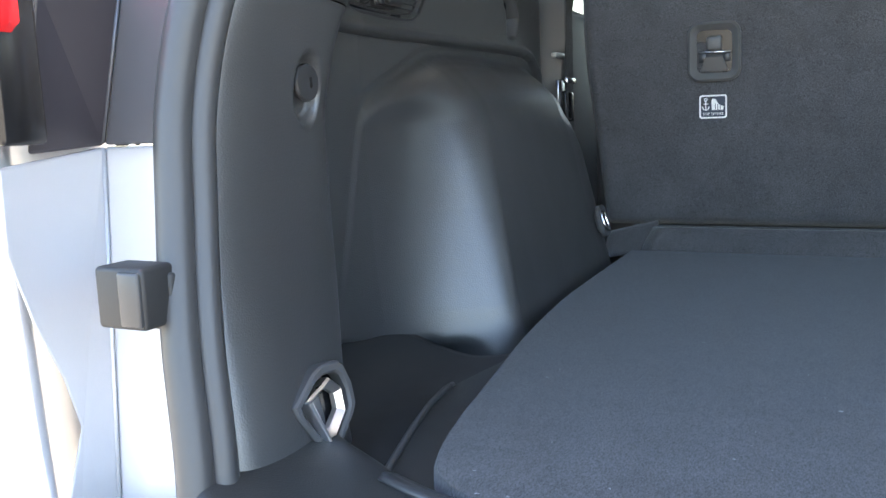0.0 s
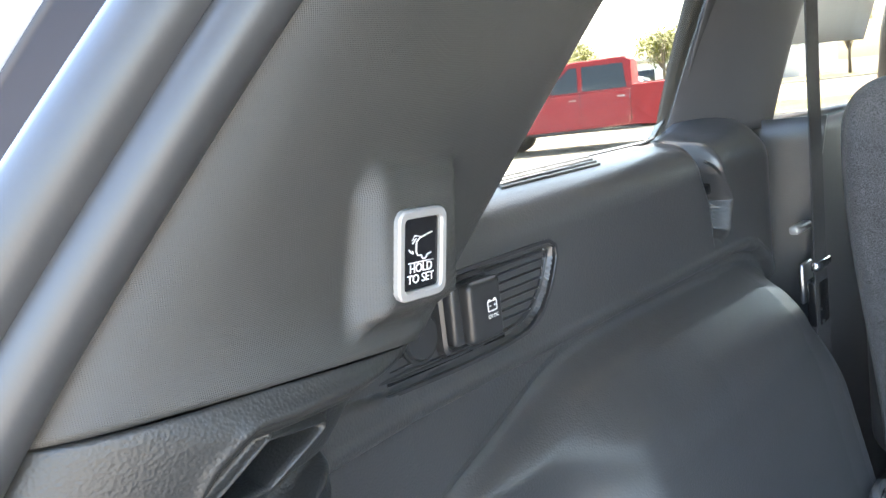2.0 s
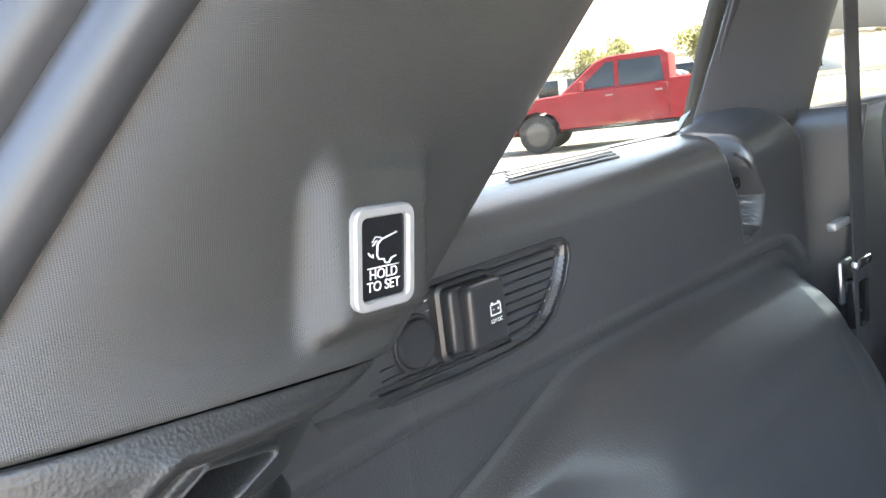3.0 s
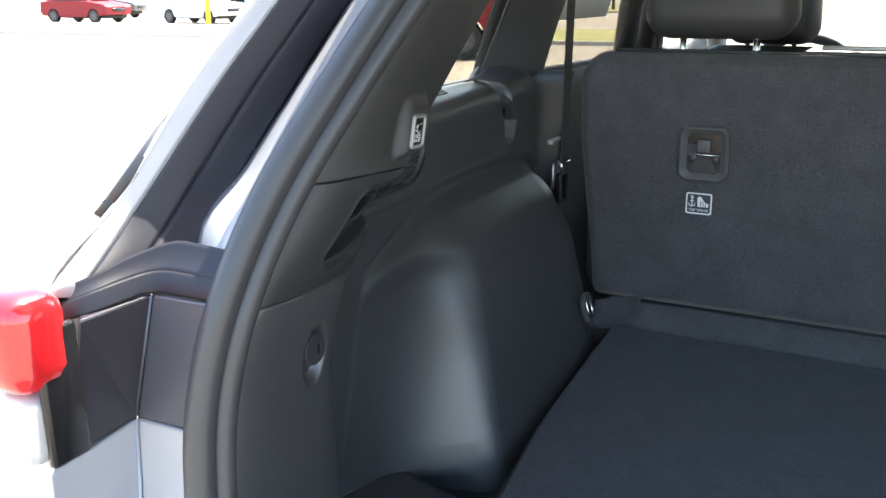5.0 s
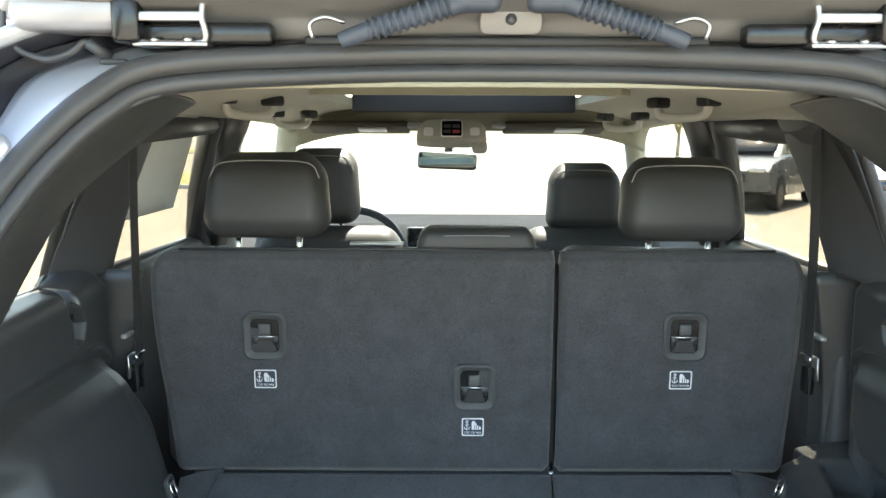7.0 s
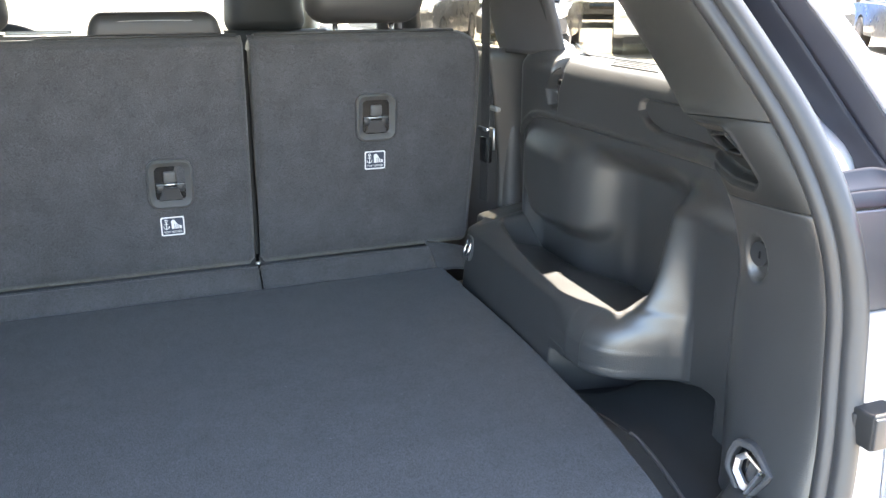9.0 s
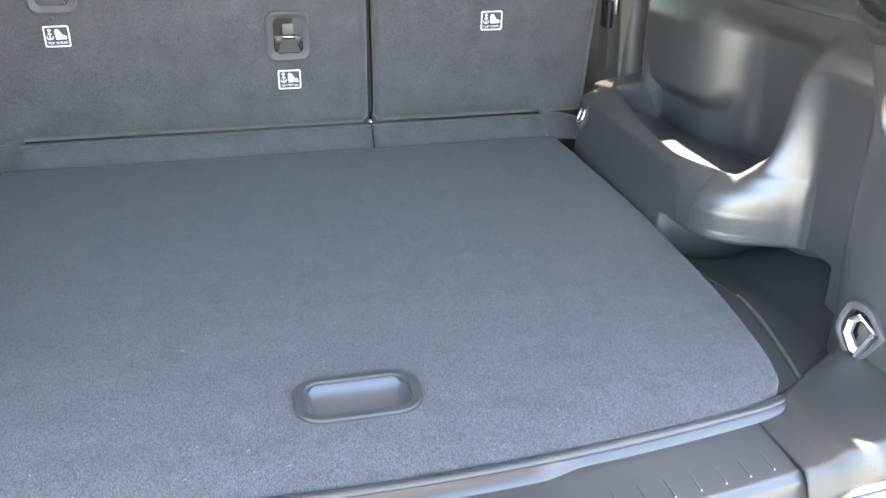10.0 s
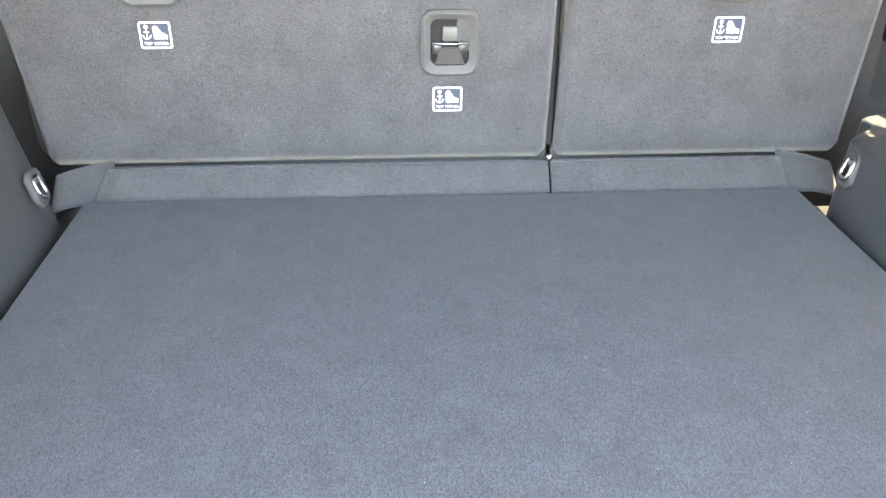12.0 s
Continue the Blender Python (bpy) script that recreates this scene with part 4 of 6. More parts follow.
    rear_pane = pane("rear_door_pane", 1.05, 1.80, 1.21, 1.60, 0.812, 0.69, 0.0, M["doorglass"], doorwin)
    rear_pane.visible_shadow = True
    pane("front_door_pane", 1.92, 3.05, 1.18, 1.60, 0.812, 0.68, 0.0, M["glass"], doorwin)
    # outer shell so that daylight comes in through the windows alone
    part("door_skin", rbox(0.03, 2.3, 0.75, 0.015, 2, (sx(side, 0.90), 2.1, 0.82)), M["paint"], suv)
    part("upper_edge", tube("upper_edge", [(sx(side, 0.560), 0.44, 1.640), (sx(side, 0.625), 0.52, 1.636), (sx(side, 0.672), 0.66, 1.632), (sx(side, 0.690), 0.90, 1.636), (sx(side, 0.695), 1.3, 1.645), (sx(side, 0.69), 2.4, 1.635)], 0.046, 10), M["paint"], suv)

# header over the windscreen
def front_header(U, V):
    x = -0.64 + 1.31 * U
    a = np.abs(x - 0.01) / 0.65
    return x, 2.405 + 0.085 * V, 1.622 - 0.085 * V ** 1.5 - 0.07 * a ** 4
tagged(solid(part("trim_front_header", grid("trim_front_header", front_header, 30, 8), M["liner"]), 0.008, 1), "cloth covered header over the windscreen", "headliner", kind="structure")

# windscreen and dashboard
ws = thing("window_5", "clear windscreen glass", "windscreen", kind="structure")
def wsf(U, V):
    x = -0.70 + 1.42 * U
    y = 3.25 - 0.80 * V - 0.10 * ((U - 0.5) * 2) ** 2
    return x * (1 - 0.12 * V), y, 1.15 + 0.46 * V
g = solid(part("pane", grid("pane", wsf, 16, 8), M["glass"], ws), 0.004, 0)
g.visible_shadow = False
dash = thing("dashboard", "black soft dashboard under the windscreen", "dashboard")
def df(U, V):
    x = -0.74 + 1.50 * U
    y = 2.40 + 0.85 * V
    z = 0.965 + 0.195 * np.sin(np.clip(V * 4, 0, math.pi / 2)) + 0.02 * np.exp(-((x + 0.38) / 0.18) ** 2) * np.exp(-((V - 0.25) / 0.2) ** 2)
    return x, y, z
solid(part("dash_top", grid("dash_top", df, 50, 24), M["softdash"], dash), 0.02, -1)
part("dash_face", rbox(1.48, 0.10, 0.42, 0.03, 3, (0.01, 2.44, 0.80)), M["matte"], dash)
part("screen_hood", rbox(0.30, 0.03, 0.12, 0.008, 2, (-0.05, 2.40, 1.13)), M["gloss"], dash)
part("front_bulkhead", rbox(1.6, 0.05, 0.7, 0.02, 2, (0.01, 3.28, 0.80)), M["matte"], suv)

# load bay sub-floor and cabin floor
floor = thing("floor", "dark plastic load bay floor under the hatch", "floor", kind="structure")
part("load_floor", rbox(1.46, 1.18, 0.02, 0.004, 1, (0.015, 0.515, 0.680)), M["matte"], floor)
part("cabin_floor", rbox(1.56, 2.3, 0.02, 0.004, 1, (0.015, 2.2, 0.45)), M["matte"], floor)

# ---- load bay ----
HALF = [(0.0, -0.066), (0.21, -0.058), (0.36, -0.043), (0.43, -0.030), (0.470, -0.010), (0.496, 0.024), (0.517, 0.10), (0.540, 0.24), (0.556, 0.40), (0.573, 0.62), (0.581, 0.90), (0.584, 1.0485)]
mat_right = smooth_line([(x + 0.006, y, 0) for x, y in HALF], 5)
mat_left = smooth_line([(-x - 0.002 + 0.014 * float(sm((0.48 - y) / 0.2)) * min(1.0, x / 0.4), y, 0) for x, y in HALF], 5)
outline = [(p[0], p[1]) for p in mat_right] + [(p[0], p[1]) for p in mat_left[:0:-1]]
HC = (-0.004, 0.086)                # middle of the pull handle
hole = rrect(0.136, 0.082, 0.026, 6, *HC)


def hatch_mesh():
    bm = bmesh.new()
    rings = []
    for o, z in ((outline, 0.728), (outline, 0.744), (shrink(outline, 0.0025), 0.7490), (shrink(outline, 0.007), 0.7500)):
        rings.append([bm.verts.new((x, y, z)) for x, y in o])
    inner = [bm.verts.new((x, y, 0.750)) for x, y in hole]
    low = [bm.verts.new((x, y, 0.728)) for x, y in hole]
    for a, b in zip(rings, rings[1:]):
        for i in range(len(a)):
            bm.faces.new((a[i], a[(i + 1) % len(a)], b[(i + 1) % len(a)], b[i]))
    for i in range(len(inner)):
        bm.faces.new((inner[i], inner[(i + 1) % len(inner)], low[(i + 1) % len(inner)], low[i]))
    top = rings[-1]
    edges = [bm.edges.get((top[i], top[(i + 1) % len(top)])) for i in range(len(top))] + [bm.edges.get((inner[i], inner[(i + 1) % len(inner)])) for i in range(len(inner))]
    bmesh.ops.triangle_fill(bm, use_beauty=True, edges=edges)
    for f in bm.faces:
        f.smooth = True
    bmesh.ops.recalc_face_normals(bm, faces=list(bm.faces))
    return bm


hatch = thing("floor_hatch", "blue-grey carpeted load floor hatch with a recessed pull", "floor hatch")
part("carpet_board", hatch_mesh(), M["carpet"], hatch, sharp=50)
pull = part("pull_bezel", ring("pull_bezel", rrect(0.148, 0.092, 0.034, 6, *HC), rrect(0.120, 0.066, 0.018, 6, *HC), 0.735, 0.7545, 0.002), M["pullframe"], hatch, "dark plastic bezel of the recessed pull", sharp=35)


def cup_fn(U, V):
    x = HC[0] + (U - 0.5) * 0.122
    y = HC[1] + (V - 0.5) * 0.068
    e = np.minimum(np.minimum(U, 1 - U) * 0.122, np.minimum(V, 1 - V) * 0.068)
    d = sm(e / 0.010)
    return x, y, 0.752 - d * (0.008 + 0.022 * (1 - V) ** 0.8)


solid(part("pull_cup", grid("pull_cup", cup_fn, 30, 24), M["handlecup"], pull, "smooth blue-grey finger cup"), 0.002, -1)

# pale lint lying on the carpet
def lint_mesh():
    rnd = random.Random(5)
    v, f = [], []
    for _ in range(90):
        x, y = rnd.uniform(-0.5, 0.5), -0.03 + 0.95 * rnd.random() ** 1.6
        if abs(x - HC[0]) < 0.09 and abs(y - HC[1]) < 0.06:
            continue
        a, n, r = rnd.uniform(0, 6.28), rnd.uniform(0.0006, 0.0022), rnd.uniform(0.00015, 0.00035)
        d, w = Vector((math.cos(a), math.sin(a), 0)) * n, Vector((-math.sin(a), math.cos(a), 0)) * r
        c, i = Vector((x, y, 0.7504)), len(v)
        up = Vector((0, 0, r))
        mid = c + w * rnd.uniform(-4, 4)
        for p in (c - d, mid, c + d):
            v += [p - w, p + up * 1.6, p + w]
        for k in (0, 3):
            f += [(i + k, i + k + 3, i + k + 4, i + k + 1), (i + k + 1, i + k + 4, i + k + 5, i + k + 2)]
    return mesh_of("lint", v, f, False)


tagged(part("lint", lint_mesh(), M["lint"]), "specks of pale lint on the carpet", "lint", kind="stuff")

# carpeted flaps between the hatch and the seat backs
def flap(name, x0, x1, label):
    def fn(U, V):
        x = x0 + (x1 - x0) * U
        x = x + (0.028 * (V - 0.5) if x0 < 0 else -0.012 * (V - 0.5)) * np.where((U - 0.5) * (1 if x0 > 0 else -1) > 0, np.abs(U - 0.5) * 2, 0)
        y = 1.0535 + 0.052 * V
        z = 0.749 + 0.0405 * np.minimum(V / 0.72, 1) - 0.008 * np.exp(-V / 0.06) - 0.010 * sm((V - 0.68) / 0.14) + 0.003 * np.sin(V * math.pi)
        return x, y, z
    ob = part(name, grid(name, fn, 24, 14, flip=False), M["seatcarpet"])
    solid(ob, 0.006, -1)
    for v0, word in ((0.70, "upper_hem"), (0.03, "lower_hem")):
        us = np.linspace(0.01, 0.99, 14)
        line = [tuple(float(q[0, 0]) for q in fn(np.array([[u]]), np.array([[v0]]))) for u in us]
        part(word, tube(word, [(a, b - 0.0006, c + 0.0004) for a, b, c in line], 0.0016, 6), M["seatcarpet"], ob)
    return tagged(ob, label, "carpet flap", group="carpet flaps")


flap("carpet_flap", -0.556, 0.171, "wide dark carpet flap joining the hatch and seat back")
flap("carpet_flap", 0.175, 0.574, "narrow dark carpet flap joining the hatch and seat back")
closing = part("closing_board", rbox(1.20, 0.012, 0.14, 0.003, 1, (0.008, 1.116, 0.745)), M["matte"])
tagged(closing, "dark board under the rear seat backs", "board", kind="structure")
# soft webs at both ends of the flaps
for x0, x1, w in ((-0.64, -0.545, 1), (0.668, 0.568, -1)):
    def fn(U, V):
        x = x0 + (x1 - x0) * U
        return x, 1.045 + 0.052 * V + 0.010 * np.sin(U * 3), 0.732 + 0.045 * V + 0.024 * U * V + 0.008 * np.sin(U * math.pi) * (1 - V)
    ob = solid(part("carpet_web", grid("carpet_web", fn, 12, 10, flip=w < 0), M["seatcarpet"]), 0.004, -1)
    tagged(ob, "folded dark carpet web beside the flap", "carpet flap", group="carpet webs")

# ---- sill ----
sill = thing("sill_plate", "black ribbed plastic sill plate behind the floor hatch", "sill plate")
def sill_edge(x):
    a = np.abs(x - 0.002)
    return -0.067 + 0.036 * (a / 0.43) ** 2 + 0.06 * np.clip((a - 0.44) / 0.2, 0, 1) ** 1.5


def sill_fn(U, V):
    x = -0.510 + (0.990 - 0.022 * sm((V - 0.30) / 0.6) - 0.030 * (1 - sm((V + 0.02) / 0.14))) * U
    ye = sill_edge(x)
    c = 1 - sm((np.abs(x + 0.01) - 0.165) / 0.06)          # deeper middle section
    step = 0.012 + 0.010 * c
    prof_d = np.interp(V, [0, 0.10, 0.16, 0.26, 0.34, 0.86, 0.93, 1.0], [-0.012, 0.004, 0.010, 0.0, 0.004, 0.085, 0.092, 0.096])
    flat = np.interp(V, [0, 0.10, 0.16, 0.26, 0.34, 0.86, 0.93, 1.0], [0.738, 0.746, 0.746, 0.742, 0.733, 0.728, 0.722, 0.690])
    d = prof_d + step * sm((V - 0.18) / 0.14)
    return x, ye - d, flat


solid(part("plate", grid("plate", sill_fn, 150, 70), M["smooth"], sill), 0.003, -1)
for i in range(38):
    x = -0.57 + i * 0.0305
    if -0.062 < x < 0.05 or x > 0.42:
        continue
    if x < -0.48:
        continue
    y = float(sill_edge(x)) - 0.032 - (0.008 if abs(x + 0.01) < 0.18 else 0)
    if x > 0.11:
        part("rib", rbox(0.0022, 0.050, 0.0012, 0.0004, 1, (x, y - 0.028, 0.7330)), M["smooth"], sill)
        part("stud", cyl(0.0011, 0.002, 8, c=(x, y - 0.055, 0.7316)), M["satin"], sill)
    else:
        part("rib", rbox(0.0034, 0.060, 0.0040, 0.0012, 2, (x, y - 0.026, 0.7340)), M["smooth"], sill)
for x in (-0.058, -0.050, 0.050, 0.060):
    part("joint", rbox(0.0022, 0.080, 0.003, 0.0008, 1, (x, -0.120, 0.7330)), M["gloss"], sill)
latch = thing("latch_striker", "bright steel tailgate striker set in the sill", "latch")
part("base_plate", rbox(0.060, 0.050, 0.006, 0.002, 2, (0.001, -0.135, 0.733)), M["gloss"], latch)
part("striker", tube("striker", smooth_line([(0.0, -0.108, 0.734), (0.0, -0.114, 0.747), (0.001, -0.124, 0.750), (0.001, -0.150, 0.750), (0.0, -0.160, 0.746), (0.0, -0.165, 0.734)], 5), 0.0046, 10), M["chrome"], latch)
part("guide", rbox(0.014, 0.058, 0.012, 0.005, 2, (-0.022, -0.134, 0.738)), M["steel"], latch, sharp=50)
part("guide", rbox(0.014, 0.058, 0.012, 0.005, 2, (0.024, -0.134, 0.738)), M["steel"], latch, sharp=50)

# grained ends of the trim beside the sill, rising into the pillar trim
for side in (-1, 1):
    def fn(U, V):
        p = 0.425 + 0.195 * U
        front = np.interp(p, [0.425, 0.47, 0.50, 0.53, 0.56, 0.62], [-0.030, -0.018, 0.002, 0.022, 0.040, 0.070])
        rear = np.interp(p, [0.425, 0.53, 0.60, 0.63], [-0.150, -0.140, -0.118, -0.100])
        y = front + (rear - front) * V
        e = np.clip((V - 0.86) / 0.14, 0, 1)
        z = 0.7335 + 0.008 * sm((p - 0.455) / 0.03) + 0.010 * np.clip((p - 0.555) / 0.065, 0, 1) ** 2 - 0.032 * e ** 1.6 - 0.006 * np.clip((0.05 - V) / 0.05, 0, 1) ** 2
        return (-p if side < 0 else p + WIDER * 0.3), y, z
    solid(part("sill_end_cap", grid("sill_end_cap", fn, 60, 50, flip=side > 0), M["trim_leather"], side_walls[side], "coarse grained trim end beside the sill"), 0.003, 1)

# ---- hooks, knobs and rings ----
def tie_down(o, right, up, s, label):
    """Lashing eye: moulded plate with a bright faceted D ring; s mirrors it."""
    t = thing("tie_down_hook", label, "tie-down hook", face_at(o, right, up), group="tie-down hooks")
    turn = lambda pts: [(s * u, v) for u, v in pts][::s]
    plate = turn([(-0.031, 0.012), (-0.029, 0.003), (-0.009, -0.036), (-0.004, -0.039), (0.004, -0.037), (0.027, -0.012), (0.031, -0.004), (0.031, 0.014), (0.026, 0.032), (0.020, 0.037), (0.004, 0.038), (-0.006, 0.034)])
    plate = [(u * 1.18, v) for u, v in plate]
    well = [(u * 0.76, v * 0.76) for u, v in plate]
    part("plate", ring("plate", plate, well, -0.012, 0.0045, 0.0022), M["bezel"], t, sharp=40)
    part("cup", prism("cup", well, -0.016, -0.009), M["gloss"], t)
    wide = lambda pts: turn([(u * 1.15, v) for u, v in pts])
    outer = wide([(-0.020, 0.013), (-0.016, 0.000), (-0.006, -0.025), (0.003, -0.024), (0.018, -0.007), (0.018, 0.014), (0.007, 0.026)])
    inner = wide([(-0.0125, 0.010), (-0.0105, 0.001), (-0.004, -0.016), (0.001, -0.015), (0.0125, -0.003), (0.0125, 0.0105), (0.004, 0.018)])
    part("ring", ring("ring", outer, inner, -0.005, 0.0060, 0.0024, 0.0030), M["ringsteel"], t, "bright faceted steel D ring", sharp=25)
    bar = wide([(-0.0225, 0.0125), (-0.0090, -0.0255), (-0.0060, -0.0250), (-0.0180, 0.0130)])
    part("eye", prism("eye", bar, -0.003, 0.0100, 0.0015), M["ringsteel"], t, "flat steel bar", sharp=25)
    return t


tie_down((-0.5980, 0.046, 0.769), (0.14, 1, 0.0), (-0.20, 0, 1), 1, "large bright tie-down hook on the driver side pillar trim")
tie_down((0.6230, 0.040, 0.776), (0.14, -1, 0.0), (0.20, 0, 1), -1, "large bright tie-down hook on the passenger side pillar trim")


def small_ring(o, right, up, label):
    t = thing("lashing_ring", label, "lashing ring", face_at(o, right, up), group="lashing rings")
    oo = rrect(0.040, 0.056, 0.014, 5)
    part("plate", ring("plate", oo, rrect(0.026, 0.038, 0.008, 5), -0.004, 0.004, 0.0015), M["bezel"], t, sharp=40)
    part("cup", prism("cup", rrect(0.028, 0.040, 0.008, 5), -0.010, -0.004), M["matte"], t)
    part("ring", tube("ring", smooth_line([(-0.009, 0.016, 0.001), (-0.010, -0.010, 0.004), (0.0, -0.016, 0.006), (0.010, -0.010, 0.004), (0.009, 0.016, 0.001)], 4), 0.0036, 8), M["chrome"], t)
    part("bar", rbox(0.020, 0.010, 0.004, 0.001, 1, (0, 0.010, 0.002)), M["chrome"], t)
    return t


small_ring((-0.6085, 0.945, 0.818), (0.0, 1, 0.0), (-0.25, -0.10, 1), "small bright lashing ring on the wheel box")
small_ring((0.612, 0.941, 0.824), (0.0, -1, 0.0), (0.25, -0.10, 1), "small bright lashing ring beside the storage bin")

for side, label in ((-1, "round black bag hook on the driver side trim"), (1, "round black bag hook on the passenger side trim")):
    o = (sx(side, 0.6475) + (0.004 if side > 0 else 0), 0.117, 1.0455)
    t = thing("bag_hook", label, "bag hook", face_at(o, (0, -side, 0), (0, 0, 1)), group="bag hooks")
    part("disc", lathe("disc", [(0.009, -0.016), (0.009, -0.002), (0.0165, -0.001), (0.0172, 0.002), (0.0160, 0.0045), (0.004, 0.0052)], 28), M["smooth"], t, sharp=35)
    part("slot", prism("slot", rrect(0.0035, 0.010, 0.0016, 3, 0.003, 0.0), 0.0045, 0.0056), M["gloss"], t)

# ---- tailgate setting button ----
BT = face_at((-0.5780, 0.2185, 1.2558), (-0.03, 1, -0.06), (0.12, 0, 1)) @ Matrix.Diagonal((0.87, 0.88, 1, 1))
btn = thing("tailgate_button", "silver framed black tailgate height button on the pillar trim", "push button", BT)
part("bezel", ring("bezel", rrect(0.0316, 0.0392, 0.0055, 6), rrect(0.0236, 0.0312, 0.0025, 6), -0.006, 0.0020, 0.0008), M["satin"], btn, "satin silver bezel", sharp=35)
part("key", prism("key", rrect(0.0234, 0.0310, 0.0022, 5), -0.006, 0.0002, 0.0004), M["gloss"], btn, "gloss black key")
icon = part("car_symbol", tube("car_symbol", [(0.0072, 0.0086, 0.0004), (-0.0008, 0.0068, 0.0004), (-0.0030, 0.0052, 0.0004), (-0.0032, 0.0010, 0.0004), (-0.0022, -0.0006, 0.0004), (0.0002, -0.0008, 0.0004), (0.0010, -0.0024, 0.0004), (0.0030, -0.0026, 0.0004), (0.0042, -0.0010, 0.0004), (0.0068, -0.0004, 0.0004)], 0.00032, 6), M["white"], btn, "white open tailgate symbol")
part("gate_lines", tube("gate_lines", [(-0.0008, 0.0074, 0.0004), (-0.0040, 0.0080, 0.0004), (-0.0058, 0.0062, 0.0004), (-0.0030, 0.0068, 0.0004), (-0.0056, 0.0048, 0.0004)], 0.0003, 6), M["white"], icon)
part("gate_arrow", tube("gate_arrow", [(-0.0078, 0.0024, 0.0004), (-0.0066, 0.0010, 0.0004), (-0.0052, 0.0004, 0.0004), (-0.0056, 0.0016, 0.0004)], 0.0003, 6), M["white"], icon)
part("rule", rbox(0.0165, 0.0004, 0.0003, 0, 1, (0, -0.0036, 0.0004)), M["white"], btn)
lettering("lettering", "HOLD", 0.0054, M["white"], btn, pose(0.0002, -0.0063, 0.0003), 0.0001)
lettering("lettering", "TO SET", 0.0054, M["white"], btn, pose(0.0002, -0.0109, 0.0003), 0.0001)

# ---- power socket in the side tray ----
SO = face_at((-0.7372, 0.424, 1.170), (-0.012, 1, 0.0), (0, 0, 1))
soc = thing("power_socket", "black twelve volt socket cover in the ribbed side tray", "power socket", SO)
rim_o = [(y - 0.424, z - 1.170) for y, z in smooth_poly(TRAY, 3)]
part("tray_rim", ring("tray_rim", shrink(rim_o, -0.0012), shrink(rim_o, 0.0022), -0.003, 0.0082, 0.0006), M["smooth"], soc, "thin moulded rim of the tray", sharp=35)
part("inner_rim", ring("inner_rim", shrink(rim_o, 0.0070), shrink(rim_o, 0.0095), -0.003, 0.0030, 0.0008), M["smooth"], soc, sharp=35)
part("collar", ring("collar", rrect(0.053, 0.050, 0.007, 5, -0.0075, 0.0005), rrect(0.044, 0.042, 0.005, 5, -0.0075, 0.0005), -0.002, 0.009, 0.002), M["smooth"], soc, sharp=35)
part("cover_base", rbox(0.042, 0.042, 0.014, 0.004, 3, (-0.004, 0.0, 0.004)), M["smooth"], soc, sharp=35)
part("cover", rbox(0.0365, 0.0425, 0.012, 0.005, 4, (0.001, 0.0, 0.014)), M["smooth"], soc, "hinged black cover", sharp=35)
bat = part("battery_symbol", ring("battery_symbol", rrect(0.0105, 0.0075, 0.0008, 3, 0.006, 0.002), rrect(0.0088, 0.0058, 0.0006, 3, 0.006, 0.002), 0.0198, 0.0203, 0.0001), M["white"], soc, "white battery symbol")
part("pole", rbox(0.0022, 0.0010, 0.0005, 0, 1, (0.0030, 0.0063, 0.0201)), M["white"], bat)
part("pole", rbox(0.0022, 0.0010, 0.0005, 0, 1, (0.0090, 0.0063, 0.0201)), M["white"], bat)
part("sign", rbox(0.0020, 0.0005, 0.0005, 0, 1, (0.0036, 0.0022, 0.0201)), M["white"], bat)
part("sign", rbox(0.0020, 0.0005, 0.0005, 0, 1, (0.0086, 0.0022, 0.0201)), M["white"], bat)
part("sign", rbox(0.0005, 0.0020, 0.0005, 0, 1, (0.0086, 0.0022, 0.0201)), M["white"], bat)
lettering("lettering", "12V DC", 0.0036, M["white"], soc, pose(0.006, -0.0052, 0.0202), 0.0001)
plug = part("round_plug", lathe("round_plug", [(0.0150, -0.004), (0.0150, 0.002), (0.0140, 0.0035), (0.002, 0.0038)], 28), M["smooth"], soc, "blank round plug", m=pose(-0.050, -0.006, 0.0015), sharp=35)
part("plug_ring", ring("plug_ring", rrect(0.036, 0.036, 0.0178, 8), rrect(0.0305, 0.0305, 0.0150, 8), -0.006, 0.0015, 0.0006), M["matte"], plug)
for i in range(7):
    zz = 0.0215 - i * 0.0068
    y1 = float(np.interp(1.170 + zz, [1.138, 1.150, 1.164, 1.184, 1.196], [0.478, 0.495, 0.510, 0.519, 0.522])) - 0.424
    part("rib", rbox(y1 - 0.016, 0.0017, 0.0034, 0.0007, 1, ((y1 + 0.020) / 2, zz, 0.0010)), M["smooth"], soc)
    part("rib_end", rbox(0.0010, 0.0016, 0.0008, 0, 1, (y1 + 0.0015, zz, 0.0024)), M["satin"], soc)
for i in range(6):
    part("stud", rbox(0.0030, 0.0008, 0.001, 0, 1, (-0.0355, 0.017 - i * 0.0066, 0.0006)), M["satin"], soc)
part("long_groove", rbox(0.145, 0.0036, 0.0030, 0.0010, 2, (-0.032, -0.0290, 0.0008)), M["gloss"], soc, m=pose(0, 0, 0, 0, 0, -1.2))
part("long_bead", rbox(0.150, 0.0016, 0.0040, 0.0007, 1, (-0.032, -0.0258, 0.0010)), M["smooth"], soc, m=pose(0, 0, 0, 0, 0, -1.2))
for i, (w, zz) in enumerate(((0.020, 0.010), (0.014, -0.014), (0.022, -0.0205))):
    part("short_rib", rbox(w, 0.0012, 0.0030, 0.0005, 1, (-0.078 + 0.004 * i, zz, 0.0010)), M["smooth"], soc)

